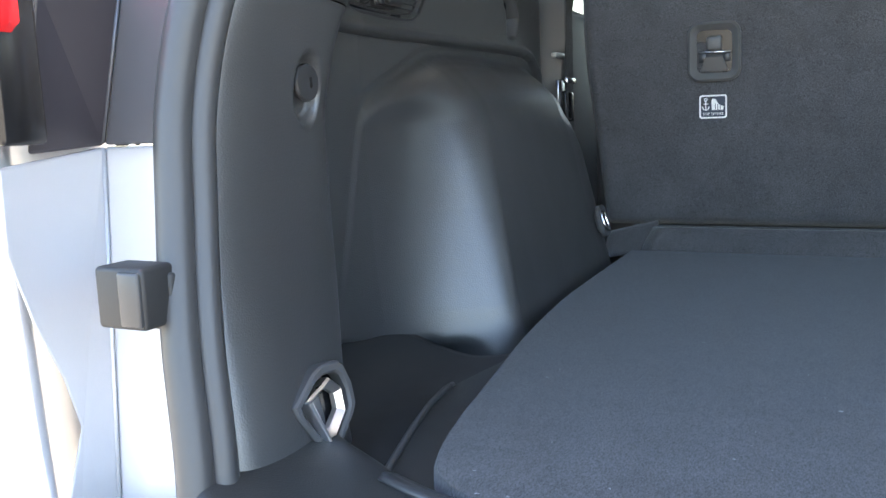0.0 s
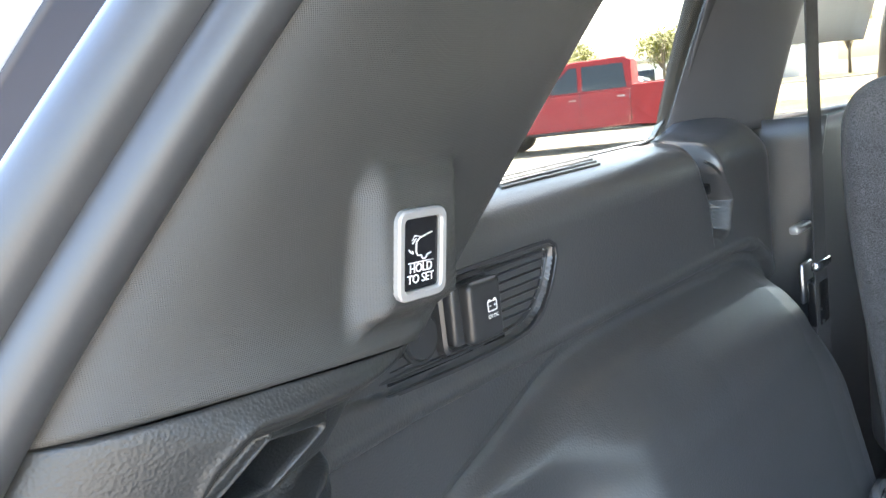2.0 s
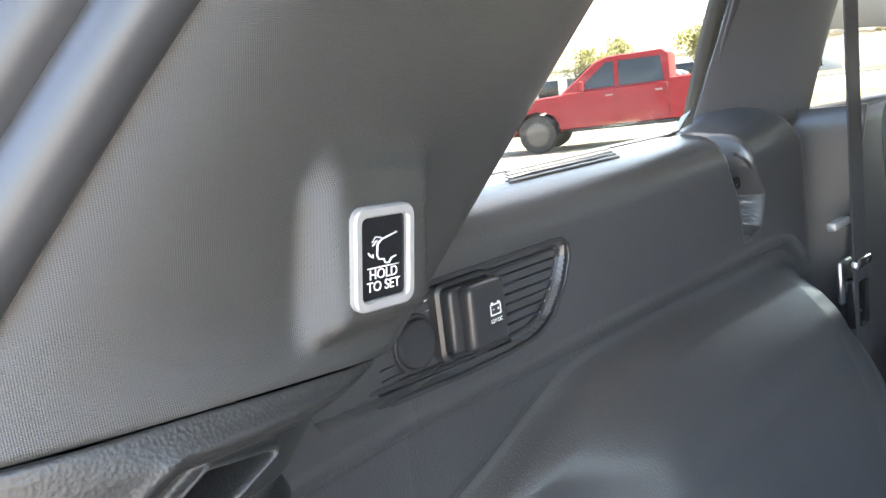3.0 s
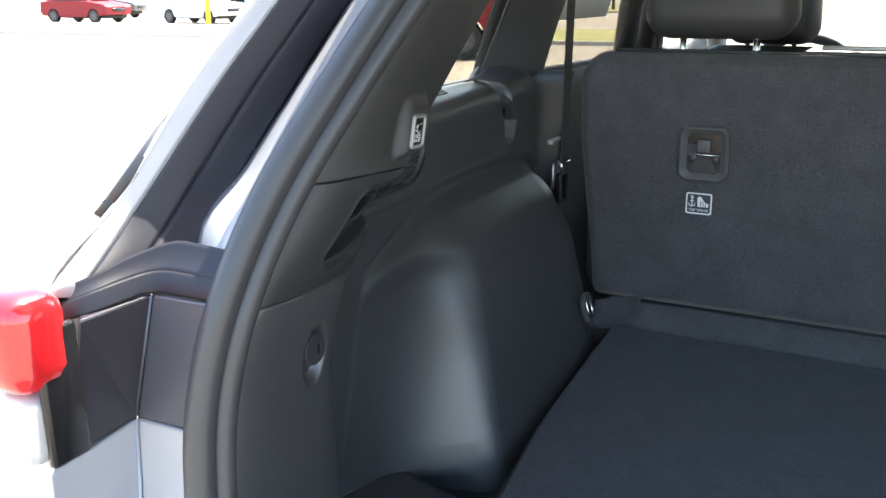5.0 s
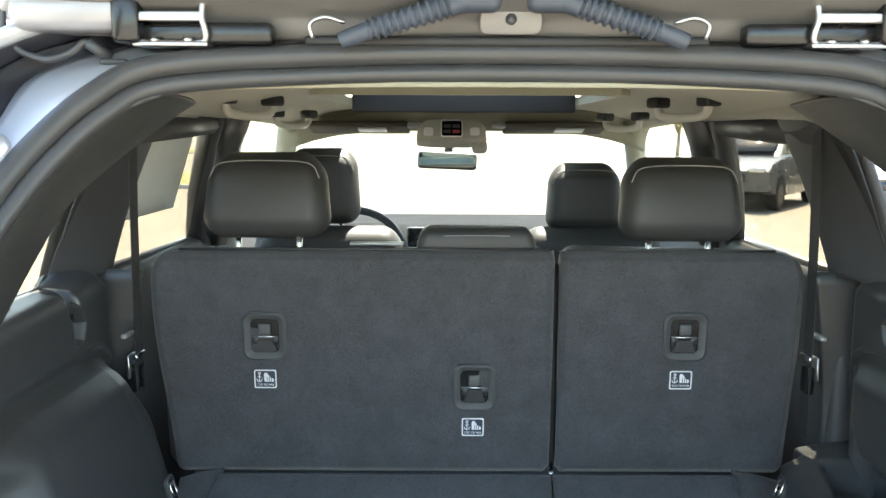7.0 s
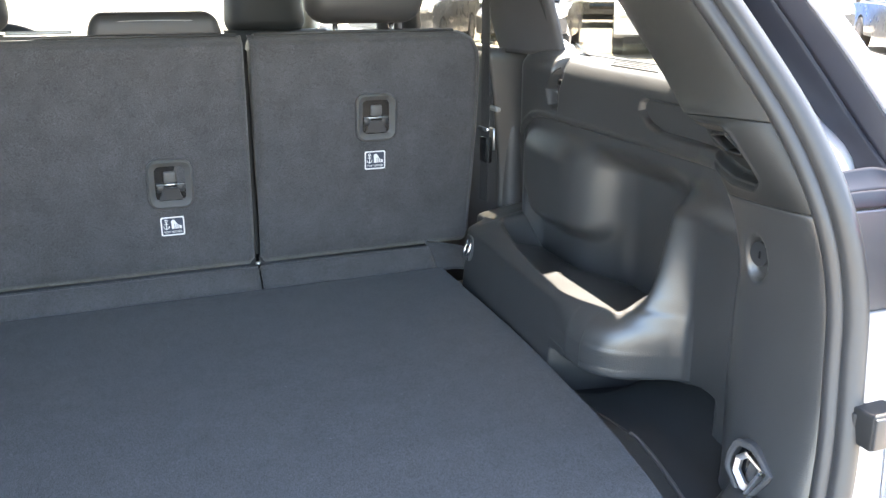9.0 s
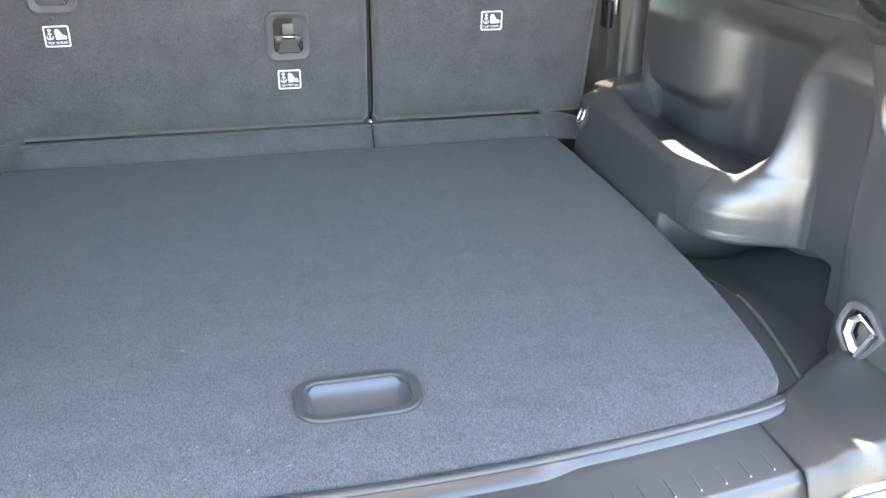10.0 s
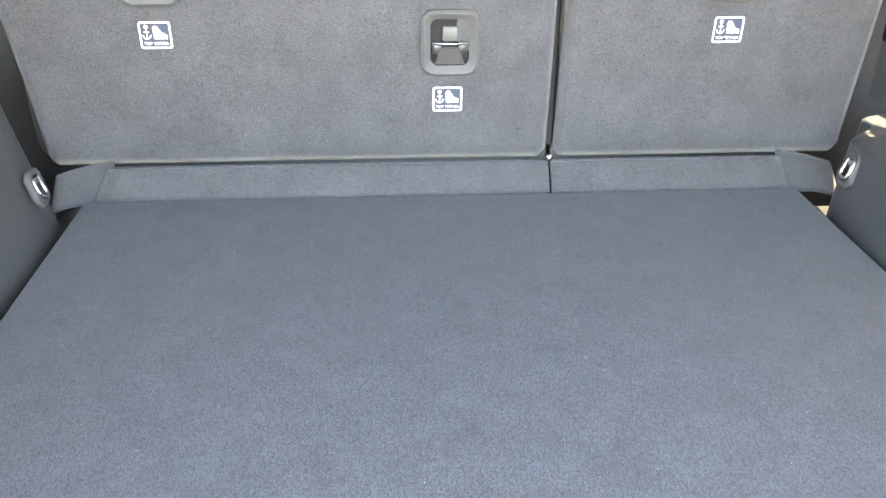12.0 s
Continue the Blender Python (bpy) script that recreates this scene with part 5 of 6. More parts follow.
# ---- ledge vents, load cover catches ----
for side in (-1, 1):
    v = thing("ledge_vent", "slotted black air vent on the ledge under the quarter window", "air vent", group="ledge vents")
    top = 1.2407 if side < 0 else 1.2394
    for j in range(3):
        for i in range(4):
            x = 0.7745 + j * 0.0115
            y = 0.543 + i * 0.0375 + j * 0.013
            zc = top + 0.107 * (x - 0.78)
            at = (sx(side, x) - (0.012 if side > 0 else 0), y, zc)
            part("slot", rbox(0.0078, 0.0335, 0.0016, 0.0006, 1, (at[0], at[1], at[2] + 0.0002)), M["matte"], v)
    for j in range(4):
        x = 0.7688 + j * 0.0115
        part("bar", rbox(0.0032, 0.150, 0.0034, 0.0012, 2, (sx(side, x) - (0.012 if side > 0 else 0), 0.596 + j * 0.013, top + 0.107 * (x - 0.78) + 0.0004)), M["trim"], v)
    c = thing("cover_catch", "curved dark catch for the load cover", "catch", group="load cover catches")
    pts = [(sx(side, 0.7395), y, z) for y, z in ((0.828, 1.2215), (0.862, 1.2060), (0.8865, 1.173), (0.873, 1.140), (0.850, 1.1335))]
    part("rim", tube("rim", smooth_line(pts, 6), 0.0018, 8), M["smooth"], c)
    part("finger", rbox(0.016, 0.020, 0.012, 0.003, 2, (sx(side, 0.752), 0.842, 1.190)), M["gloss"], c)
    part("back_plate", rbox(0.003, 0.050, 0.080, 0.001, 1, (sx(side, 0.762), 0.850, 1.172)), M["catchplate"], c, "dark violet-grey moulded back")

# ---- rear bench ----
def seat_back(name, x0, x1, label, round_l, round_r):
    """Padded back: carpeted shell behind, leather front and top."""
    t = thing(name, label, "rear seat", group="rear seats")
    w = x1 - x0
    def shell(U, V):
        k = V
        z = 0.792 + 0.492 * k
        narrow_l = (0.050 * (1 - np.sqrt(np.clip(1 - np.clip((k - 0.86) / 0.14, 0, 1) ** 2, 0, 1))) + 0.030 * (1 - sm(k / 0.8))) * round_l
        narrow_r = (0.050 * (1 - np.sqrt(np.clip(1 - np.clip((k - 0.86) / 0.14, 0, 1) ** 2, 0, 1))) + 0.012 * (1 - sm(k / 0.8))) * round_r
        a, b = x0 + narrow_l, x1 - narrow_r
        x = a + (b - a) * U
        e = np.minimum(U, 1 - U) * w
        edge = 0.014 * (1 - sm(e / 0.016)) + 0.012 * np.exp(-k / 0.008) + 0.022 * sm((k - 0.955) / 0.045) ** 1.5
        y = 1.094 - 0.036 * np.sin(k * math.pi / 2) + edge + 0.0015 * np.sin(x * 23) * np.sin(k * 9)
        return x, y, z
    us = np.unique(np.concatenate([np.linspace(0, 0.05, 7), np.linspace(0.05, 0.95, 30), np.linspace(0.95, 1, 7)]))
    vs = np.unique(np.concatenate([np.linspace(0, 0.85, 26), np.linspace(0.85, 1, 22)]))
    solid(part("back_shell", grid("back_shell", shell, 0, 0, us=us, vs=vs), M["seatcarpet"], t, "dark grey carpeted back panel"), 0.006, -1)
    # leather front cushion, rolled over the top
    bm = rbox(w - 0.012, 0.115, 0.495, 0.035, 5, ((x0 + x1) / 2, 1.178, 1.040))
    for v in bm.verts:
        s = (v.co.z - 0.792) / 0.5
        v.co.y += -0.030 * math.sin(max(0, min(1, s)) * math.pi / 2) - 0.012
        if s > 0.9:
            q = (v.co.x - x0) / w
            if round_l and q < 0.2:
                v.co.z -= 0.030 * (1 - q / 0.2) ** 2
            if round_r and q > 0.8:
                v.co.z -= 0.030 * (1 - (1 - q) / 0.2) ** 2
    part("backrest", bm, M["leather"], t, "black leather backrest", sharp=50)
    part("welt", tube("welt", [(x0 + 0.05 * round_l + 0.012, 1.078, 1.286), ((x0 + x1) / 2, 1.078, 1.288), (x1 - 0.05 * round_r - 0.012, 1.078, 1.286)], 0.0035, 8), M["leather"], t)
    bm = rbox(w - 0.02, 0.52, 0.14, 0.04, 4, ((x0 + x1) / 2, 1.46, 0.86))
    part("seat_cushion", bm, M["leather"], t)
    return t


big = seat_back("split_bench", -0.678, 0.168, "wide rear seat back covered in dark grey carpet", 1, 0)
small = seat_back("split_bench", 0.180, 0.690, "narrow rear seat back covered in dark grey carpet", 0, 1)
# gap between the backs, with its bright catch
cat = part("release_catch", cyl(0.006, 0.012, 14, bevel=0.0015, axis="y", c=(0.170, 1.078, 0.800)), M["chrome"])
tagged(cat, "small bright seat catch at the foot of the gap", "catch")
part("gap_strip", rbox(0.016, 0.02, 0.47, 0.004, 1, (0.174, 1.120, 1.02)), M["matte"], small)


def tether(x, z, label):
    """Child seat anchor: framed cup with a folding plate."""
    s = (z - 0.792) / 0.498
    y = 1.094 - 0.036 * math.sin(s * math.pi / 2)
    slope = -0.036 * math.cos(s * math.pi / 2) * math.pi / 2 / 0.498
    t = thing("tether_anchor", label, "child seat anchor", face_at((x, y, z), (1, 0, 0), (0, slope, 1)), group="tether anchors")
    part("bezel", ring("bezel", rrect(0.090, 0.103, 0.021, 6), rrect(0.060, 0.073, 0.011, 6), -0.004, 0.011, 0.0045, 0.006), M["anchorgrey"], t, "raised dark grey bezel", sharp=40)
    # shallow plate in black: the shade of a deep recess is in its colour
    part("cup", prism("cup", rrect(0.060, 0.079, 0.010, 5), -0.003, 0.0005), M["gloss"], t)
    part("flap", rbox(0.025, 0.024, 0.008, 0.003, 2, (0.0, 0.015, 0.004)), M["anchorgrey"], t)
    part("anchor_bar", tube("anchor_bar", [(-0.028, -0.001, 0.004), (0.028, -0.001, 0.005)], 0.0021, 8), M["chrome"], t)
    part("lower_plate", prism("lower_plate", [(-0.024, -0.034), (0.024, -0.034), (0.014, -0.008), (-0.014, -0.008)], 0.0005, 0.005, 0.001), M["smooth"], t)
    part("wing", rbox(0.014, 0.016, 0.003, 0.001, 1, (-0.020, -0.010, 0.002)), M["smooth"], t)
    part("wing", rbox(0.014, 0.016, 0.003, 0.001, 1, (0.020, -0.010, 0.002)), M["smooth"], t)
    return t


def tether_label(x, z):
    s = (z - 0.792) / 0.498
    y = 1.094 - 0.036 * math.sin(s * math.pi / 2)
    slope = -0.036 * math.cos(s * math.pi / 2) * math.pi / 2 / 0.498
    t = thing("tether_label", "white framed child seat label printed on the seat back carpet", "label", face_at((x, y - 0.0005, z), (1, 0, 0), (0, slope, 1)), group="tether labels")
    part("base", prism("base", rrect(0.0475, 0.0415, 0.004, 4), -0.002, 0.0006), M["labelink"], t, "dark printed ground")
    part("border", ring("border", rrect(0.0475, 0.0415, 0.004, 4), rrect(0.0420, 0.0360, 0.003, 4), 0.0004, 0.0010, 0.0001), M["white"], t)
    sym = part("seat_symbol", prism("seat_symbol", [(-0.002, -0.006), (0.0175, -0.006), (0.0180, 0.000), (0.010, 0.004), (0.004, 0.0135), (-0.001, 0.0140), (-0.003, 0.010)], 0.0004, 0.0011), M["white"], t, "white child seat symbol")
    for k in range(3):
        part("stripe", rbox(0.0013, 0.0105, 0.0003, 0, 1, (0.004 + k * 0.0042, 0.000 - k * 0.0008, 0.0012)), M["labelink"], sym)
    anc = part("anchor_symbol", tube("anchor_symbol", [(-0.0185, 0.0005, 0.0009), (-0.0165, -0.0045, 0.0009), (-0.0125, -0.006, 0.0009), (-0.0085, -0.0045, 0.0009), (-0.0065, 0.0005, 0.0009)], 0.0009, 6), M["white"], t, "white anchor symbol")
    part("shank", rbox(0.0017, 0.016, 0.0006, 0, 1, (-0.0125, 0.002, 0.0009)), M["white"], anc)
    part("stock", rbox(0.0080, 0.0015, 0.0006, 0, 1, (-0.0125, 0.005, 0.0009)), M["white"], anc)
    part("eye", ring("eye", rrect(0.006, 0.006, 0.0029, 4, -0.0125, 0.0125), rrect(0.003, 0.003, 0.0014, 4, -0.0125, 0.0125), 0.0004, 0.0010, 0.0001), M["white"], anc)
    lettering("lettering", "TOP TETHER", 0.0064, M["white"], t, pose(0, -0.0130, 0.0008), 0.0002)
    return t


for x, z, lz in ((-0.4390, 1.105, 1.0095), (0.0025, 0.994, 0.9015), (0.4420, 1.107, 1.0105)):
    tether(x, z, "dark grey child seat tether anchor in the seat back")
    tether_label(x - 0.0025, lz)


def head_rest(x, y, z0, w, h, d, label, tilt=0.0):
    """Padded head restraint on two bright posts."""
    t = thing("head_restraint", label, "head restraint", pose(x, y, z0), group="head restraints")
    bm = rbox(w, d, h, min(0.048, d * 0.46), 7, (0, 0, h / 2), 0.0)
    for v in bm.verts:
        s = v.co.z / h
        v.co.x *= 1.0 - 0.15 * max(s, 0.0) ** 2.4 - 0.02 * (1 - s) ** 3
        v.co.y += -0.018 * math.sin(s * math.pi) + 0.03 * s
        v.co.z -= 0.034 * (min(1.0, abs(v.co.x) / (w / 2))) ** 4 * s ** 3
    part("cushion", bm, M["leather"], t, "black leather cushion", sharp=60)
    a = w * 0.5
    seam = [(-a * 0.84, -d * 0.30, h * 0.70), (-a * 0.74, -d * 0.27, h * 0.84), (-a * 0.5, -d * 0.245, h * 0.885), (0, -d * 0.245, h * 0.895)]
    seam = seam + [(-x1, y1, z1) for x1, y1, z1 in seam[-2::-1]]
    part("stitching", tube("stitching", smooth_line(seam, 5), 0.0014, 5), M["stitch"], t, "pale stitched seam")
    for q in (-1, 1):
        p = part("post", cyl(0.0062, 0.10, 12, c=(q * w * 0.24, 0.0, -0.025)), M["chrome"], t, "bright steel post")
        part("guide_sleeve", rbox(0.030, 0.026, 0.012, 0.004, 2, (q * w * 0.24, 0.0, -0.034)), M["gloss"], p)
    return t


head_rest(-0.4360, 1.115, 1.307, 0.270, 0.183, 0.108, "tall black leather rear head restraint behind the driver")
head_rest(0.4350, 1.115, 1.302, 0.262, 0.180, 0.108, "tall black leather rear head restraint on the narrow seat")
mid = thing("centre_head_restraint", "low black leather centre head restraint with pale stitching", "head restraint", pose(0.005, 1.130, 1.278))
bm = rbox(0.262, 0.10, 0.058, 0.022, 5, (0, 0, 0.024))
for v in bm.verts:
    v.co.x *= 1 - 0.12 * max(0, v.co.z) / 0.053
part("cushion", bm, M["leather"], mid, sharp=60)
part("stitching", tube("stitching", smooth_line([(-0.100, -0.046, 0.034), (-0.05, -0.049, 0.038), (0.05, -0.049, 0.038), (0.100, -0.046, 0.034)], 5), 0.001, 5), M["stitch"], mid, "pale stitched seam")
strap = part("recline_strap", rbox(0.115, 0.018, 0.007, 0.002, 2, (-0.205, 1.105, 1.296)), M["satin"])
tagged(strap, "pale release strap lying on the seat top", "strap")

# ---- belts beside the bench ----
for side in (-1, 1):
    b = thing("seat_belt", "black webbing seat belt hanging beside the rear seat", "seat belt", group="seat belts")
    X = lambda a: sx(side, a - (0.03 if side > 0 else 0))
    pts = smooth_line([(X(0.690), 1.040, 1.545), (X(0.696), 1.040, 1.36), (X(0.699), 1.042, 1.10), (X(0.70), 1.05, 0.90)], 6)
    v, f = [], []
    for p in pts:
        v += [(p[0], p[1] - 0.020, p[2]), (p[0] + 0.0018, p[1] - 0.020, p[2]), (p[0] + 0.0018, p[1] + 0.022, p[2]), (p[0], p[1] + 0.022, p[2])]
    for i in range(len(pts) - 1):
        for k in range(4):
            f.append((i * 4 + k, i * 4 + (k + 1) % 4, i * 4 + 4 + (k + 1) % 4, i * 4 + 4 + k))
    part("webbing", mesh_of("webbing", v, f, False), M["belt"], b)
    part("tongue", rbox(0.010, 0.050, 0.012, 0.003, 2, (X(0.698), 1.045, 1.068)), M["chrome"], b, "bright steel tongue")
    part("guide_clip", rbox(0.012, 0.05, 0.010, 0.003, 2, (X(0.715), 1.03, 1.115)), M["satin"], b)
    part("buckle", rbox(0.016, 0.040, 0.060, 0.005, 2, (X(0.705), 1.05, 1.020)), M["gloss"], b)
    part("anchor_plate", rbox(0.006, 0.036, 0.05, 0.002, 1, (X(0.716), 1.045, 1.045)), M["steel"], b)

# ---- front seats ----
for x, label in ((-0.395, "black leather driver's seat"), (0.365, "black leather front passenger seat")):
    s = thing("front_seat", label, "front seat", pose(x, 1.86, 0.50), group="front seats")
    bm = rbox(0.50, 0.14, 0.69, 0.068, 6, (0, 0, 0.415))
    for v in bm.verts:
        q = v.co.z / 0.7
        v.co.y -= 0.06 * q
        v.co.x *= 1 - 0.42 * max(0, q - 0.62)
    part("backrest", bm, M["leather"], s, sharp=60)
    part("cushion", rbox(0.50, 0.50, 0.16, 0.05, 4, (0, 0.26, 0.08)), M["leather"], s, sharp=60)
    part("base", rbox(0.42, 0.42, 0.08, 0.01, 2, (0, 0.24, -0.02)), M["matte"], s)
head_rest(-0.425, 1.83, 1.262, 0.232, 0.224, 0.11, "black leather head restraint of the driver's seat")
head_rest(0.348, 1.83, 1.238, 0.230, 0.207, 0.11, "black leather head restraint of the passenger seat")
wheel = thing("steering_wheel", "black leather steering wheel behind the dashboard", "steering wheel", pose(-0.385, 2.30, 1.085, 68, 0, 0))
part("rim", tube("rim", [(0.182 * math.cos(a), 0.182 * math.sin(a), 0) for a in np.linspace(0, 2 * math.pi, 41)[:-1]], 0.0145, 10, closed=True), M["leather"], wheel)
part("hub", rbox(0.16, 0.11, 0.05, 0.02, 3, (0, -0.01, -0.01)), M["smooth"], wheel)
for a in (0, 180, 270):
    part("spoke", rbox(0.11, 0.030, 0.016, 0.005, 2, (0.12, 0, 0)), M["satin"], wheel, m=pose(0, 0, 0, 0, 0, a))

# ---- overhead things ----
mir = thing("rear_view_mirror", "dark framed interior mirror below the roof console", "mirror", pose(-0.055, 2.56, 1.426, -9, 2, -3))
part("housing", rbox(0.225, 0.030, 0.066, 0.014, 4), M["smooth"], mir, sharp=50)
mm = bpy.data.materials.new("mirror glass")
mm.use_nodes = True
mm.node_tree.nodes["Principled BSDF"].inputs["Metallic"].default_value = 1.0
mm.node_tree.nodes["Principled BSDF"].inputs["Roughness"].default_value = 0.03
mm.node_tree.nodes["Principled BSDF"].inputs["Base Color"].default_value = (0.50, 0.54, 0.50, 1)
part("mirror_glass", prism("mirror_glass", rrect(0.212, 0.054, 0.014, 5), 0.0, 0.003), mm, mir, m=face_at((0, -0.0135, 0), (1, 0, 0), (0, 0, 1)))
part("stem", tube("stem", [(0, 0.01, 0.02), (0.005, 0.03, 0.07), (0.005, 0.06, 0.13)], 0.016, 10), M["smooth"], mir)
con = thing("roof_console", "light grey roof console with lamp switches", "roof console", face_at((-0.040, 2.375, 1.540), (1, 0, 0), (0, 0.35, 1)))
o = smooth_poly([(-0.128, -0.040), (-0.060, -0.046), (0.060, -0.046), (0.126, -0.040), (0.118, 0.014), (0.088, 0.040), (-0.088, 0.040), (-0.118, 0.014)], 4)
part("housing", prism("housing", o, -0.060, 0.012, 0.010), M["console"], con, "light grey moulded housing", sharp=50)
part("panel_rim", ring("panel_rim", rrect(0.078, 0.064, 0.008, 4, 0.0, 0.002), rrect(0.070, 0.056, 0.006, 4, 0.0, 0.002), 0.008, 0.0150, 0.0006), M["white"], con)
part("switch_face", prism("switch_face", rrect(0.071, 0.057, 0.005, 3, 0.0, 0.002), 0.008, 0.0135), M["gloss"], con)
for i in range(2):
    for j in range(2):
        part("switch", prism("switch", rrect(0.026, 0.012, 0.002, 3, -0.016 + 0.032 * i, -0.010 + 0.020 * j), 0.0135, 0.0150), M["screen"] if i == 1 and j == 0 else M["bezel"], con)
for q in (-1, 1):
    part("reading_lamp", prism("reading_lamp", rrect(0.034, 0.030, 0.008, 4, q * 0.082, -0.010), 0.010, 0.0150, 0.001), M["white"], con)
part("sensor", rbox(0.056, 0.044, 0.05, 0.015, 3, (0.100, -0.052, -0.03)), M["console"], con)
for x in (-0.370, 0.325):
    v = thing("sun_visor", "taupe cloth sun visor folded against the roof, backlit shade in its colour", "sun visor", pose(x, 2.40, 1.548, -10, 0, 0), group="sun visors")
    part("flap", rbox(0.36, 0.15, 0.020, 0.009, 3), M["visor"], v, sharp=50)
    part("mirror_cover", rbox(0.10, 0.07, 0.006, 0.002, 2, (0.05, -0.035, -0.014)), M["satin"], v)
    part("pivot", rbox(0.05, 0.02, 0.02, 0.006, 2, (0.20 if x < 0 else -0.20, -0.07, -0.004)), M["satin"], v)


def grab_handle(x, y, z, yaw):
    h = thing("grab_handle", "grey folding grab handle on the roof rail", "grab handle", pose(x, y, z, 0, 0, yaw), group="grab handles")
    part("grip", tube("grip", smooth_line([(-0.085, 0, 0.012), (-0.075, 0, -0.014), (-0.03, 0, -0.022), (0.03, 0, -0.022), (0.075, 0, -0.014), (0.085, 0, 0.012)], 4), 0.0105, 10), M["cream"], h)
    for q in (-1, 1):
        part("mount", rbox(0.040, 0.050, 0.026, 0.008, 3, (q * 0.085, 0.0, 0.016)), M["matte"], h)
    return h


for x, y, z, yaw in ((-0.530, 1.38, 1.590, 62), (-0.548, 2.06, 1.572, 62), (0.505, 1.38, 1.588, -62), (0.500, 2.06, 1.566, -62)):
    grab_handle(x, y, z, yaw)
sheet = thing("window_sheet", "pale printed sheet fixed inside the rear door glass", "paper sheet")
def shf(U, V):
    z = 1.335 + 0.235 * V
    y = 1.10 + 0.42 * U
    return -(0.770 - 0.075 * V) + 0.002, y, z
solid(part("paper", grid("paper", shf, 6, 6), M["paper"], sheet), 0.001, 0)

# ---- tailgate, hinges and struts ----
gate = thing("tailgate", "raised silver tailgate seen from below with its inner edge bare", "tailgate")
def gate_skin(name, u0, u1, v0, v1, material, label=""):
    """One piece of the gate's outer shell, between fractions of its width and length."""
    def fn(U, V):
        U, V = u0 + (u1 - u0) * U, v0 + (v1 - v0) * V
        x = -0.60 + 1.23 * U
        a = np.abs(x - 0.015) / 0.615
        y = 0.425 - 1.02 * V - 0.02 * a ** 2
        z = 1.700 + 0.32 * V ** 0.9 - 0.04 * a ** 4 * (1 - V)
        return x, y, z
    return solid(part(name, grid(name, fn, 20, 16), material, gate, label), 0.006, 0)


# gate window is out of view; its bounds and tint shape the sill's sun patch
gate_skin("upper_skin", 0, 1, 0, 0.125, M["paint"], "silver upper skin of the tailgate")
gate_skin("lower_skin", 0, 1, 0.56, 1, M["paint"], "silver lower skin of the tailgate")
gate_skin("side_skin", 0, 0.22, 0.125, 0.56, M["paint"])
gate_skin("side_skin", 0.70, 1, 0.125, 0.56, M["paint"])
gate_skin("rear_window", 0.22, 0.70, 0.125, 0.56, M["gateglass"], "unseen tinted tailgate glass, sized for the sill's sun patch")
def inner_fn(U, V):
    x = -0.565 + 1.16 * U
    a = np.abs(x - 0.015) / 0.58
    prof_y = np.interp(V, [0, 0.25, 0.5, 0.75, 1.0], [0.430, 0.424, 0.402, 0.380, 0.30])
    prof_z = np.interp(V, [0, 0.25, 0.5, 0.75, 1.0], [1.692, 1.652, 1.643, 1.668, 1.700])
    bump = 0.006 * sm((np.abs(np.sin(x * 9.0)) - 0.6) / 0.3) * np.exp(-((V - 0.6) / 0.2) ** 2)
    return x, prof_y - 0.012 * a ** 2 - bump, prof_z + 0.012 * a ** 8
solid(part("inner_panel", grid("inner_panel", inner_fn, 90, 30), M["gatepanel"], gate, "bare silver inner panel of the tailgate, shade in its colour"), 0.004, 0)
part("lower_lining", rbox(1.00, 0.42, 0.02, 0.008, 2), M["matte"], gate, m=pose(0.015, -0.385, 1.918, -17, 0, 0))
for q in (-1, 1):
    part("panel_end", rbox(0.16, 0.09, 0.048, 0.02, 4, (0.015 + q * 0.520, 0.388, 1.672)), M["endpaint"], gate, sharp=60)
    part("stop_block", rbox(0.034, 0.05, 0.056, 0.008, 3, (0.015 + q * 0.455, 0.362, 1.660)), M["gloss"], gate)
    part("hinge_trough", rbox(0.175, 0.03, 0.026, 0.006, 2, (0.015 + q * 0.372, 0.372, 1.646)), M["gloss"], gate)
    for k in range(2):
        part("bolt", cyl(0.0095, 0.012, 6, bevel=0.001, axis="y", c=(0.015 + q * (0.372 + (0.054 if k else -0.054)), 0.358, 1.690)), M["steel"], gate)
    part("strap_hook", tube("strap_hook", smooth_line([(0.015 + q * 0.235, 0.355, 1.640), (0.015 + q * 0.238, 0.352, 1.656), (0.015 + q * 0.220, 0.350, 1.664), (0.015 + q * 0.196, 0.352, 1.658)], 4), 0.0026, 8), M["steel"], gate)
    part("rubber_stop", cyl(0.009, 0.008, 16, bevel=0.001, axis="y", c=(0.015 + q * 0.262, 0.372, 1.678)), M["rubber"], gate)
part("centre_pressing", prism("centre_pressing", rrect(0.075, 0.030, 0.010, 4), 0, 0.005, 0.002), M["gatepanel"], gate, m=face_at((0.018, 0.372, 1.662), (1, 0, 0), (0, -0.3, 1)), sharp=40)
part("centre_plug", cyl(0.007, 0.006, 16, bevel=0.001, axis="y", c=(0.018, 0.366, 1.664)), M["rubber"], gate)
part("wire_trough", rbox(0.50, 0.02, 0.012, 0.004, 2, (0.015, 0.392, 1.640)), M["matte"], gate)
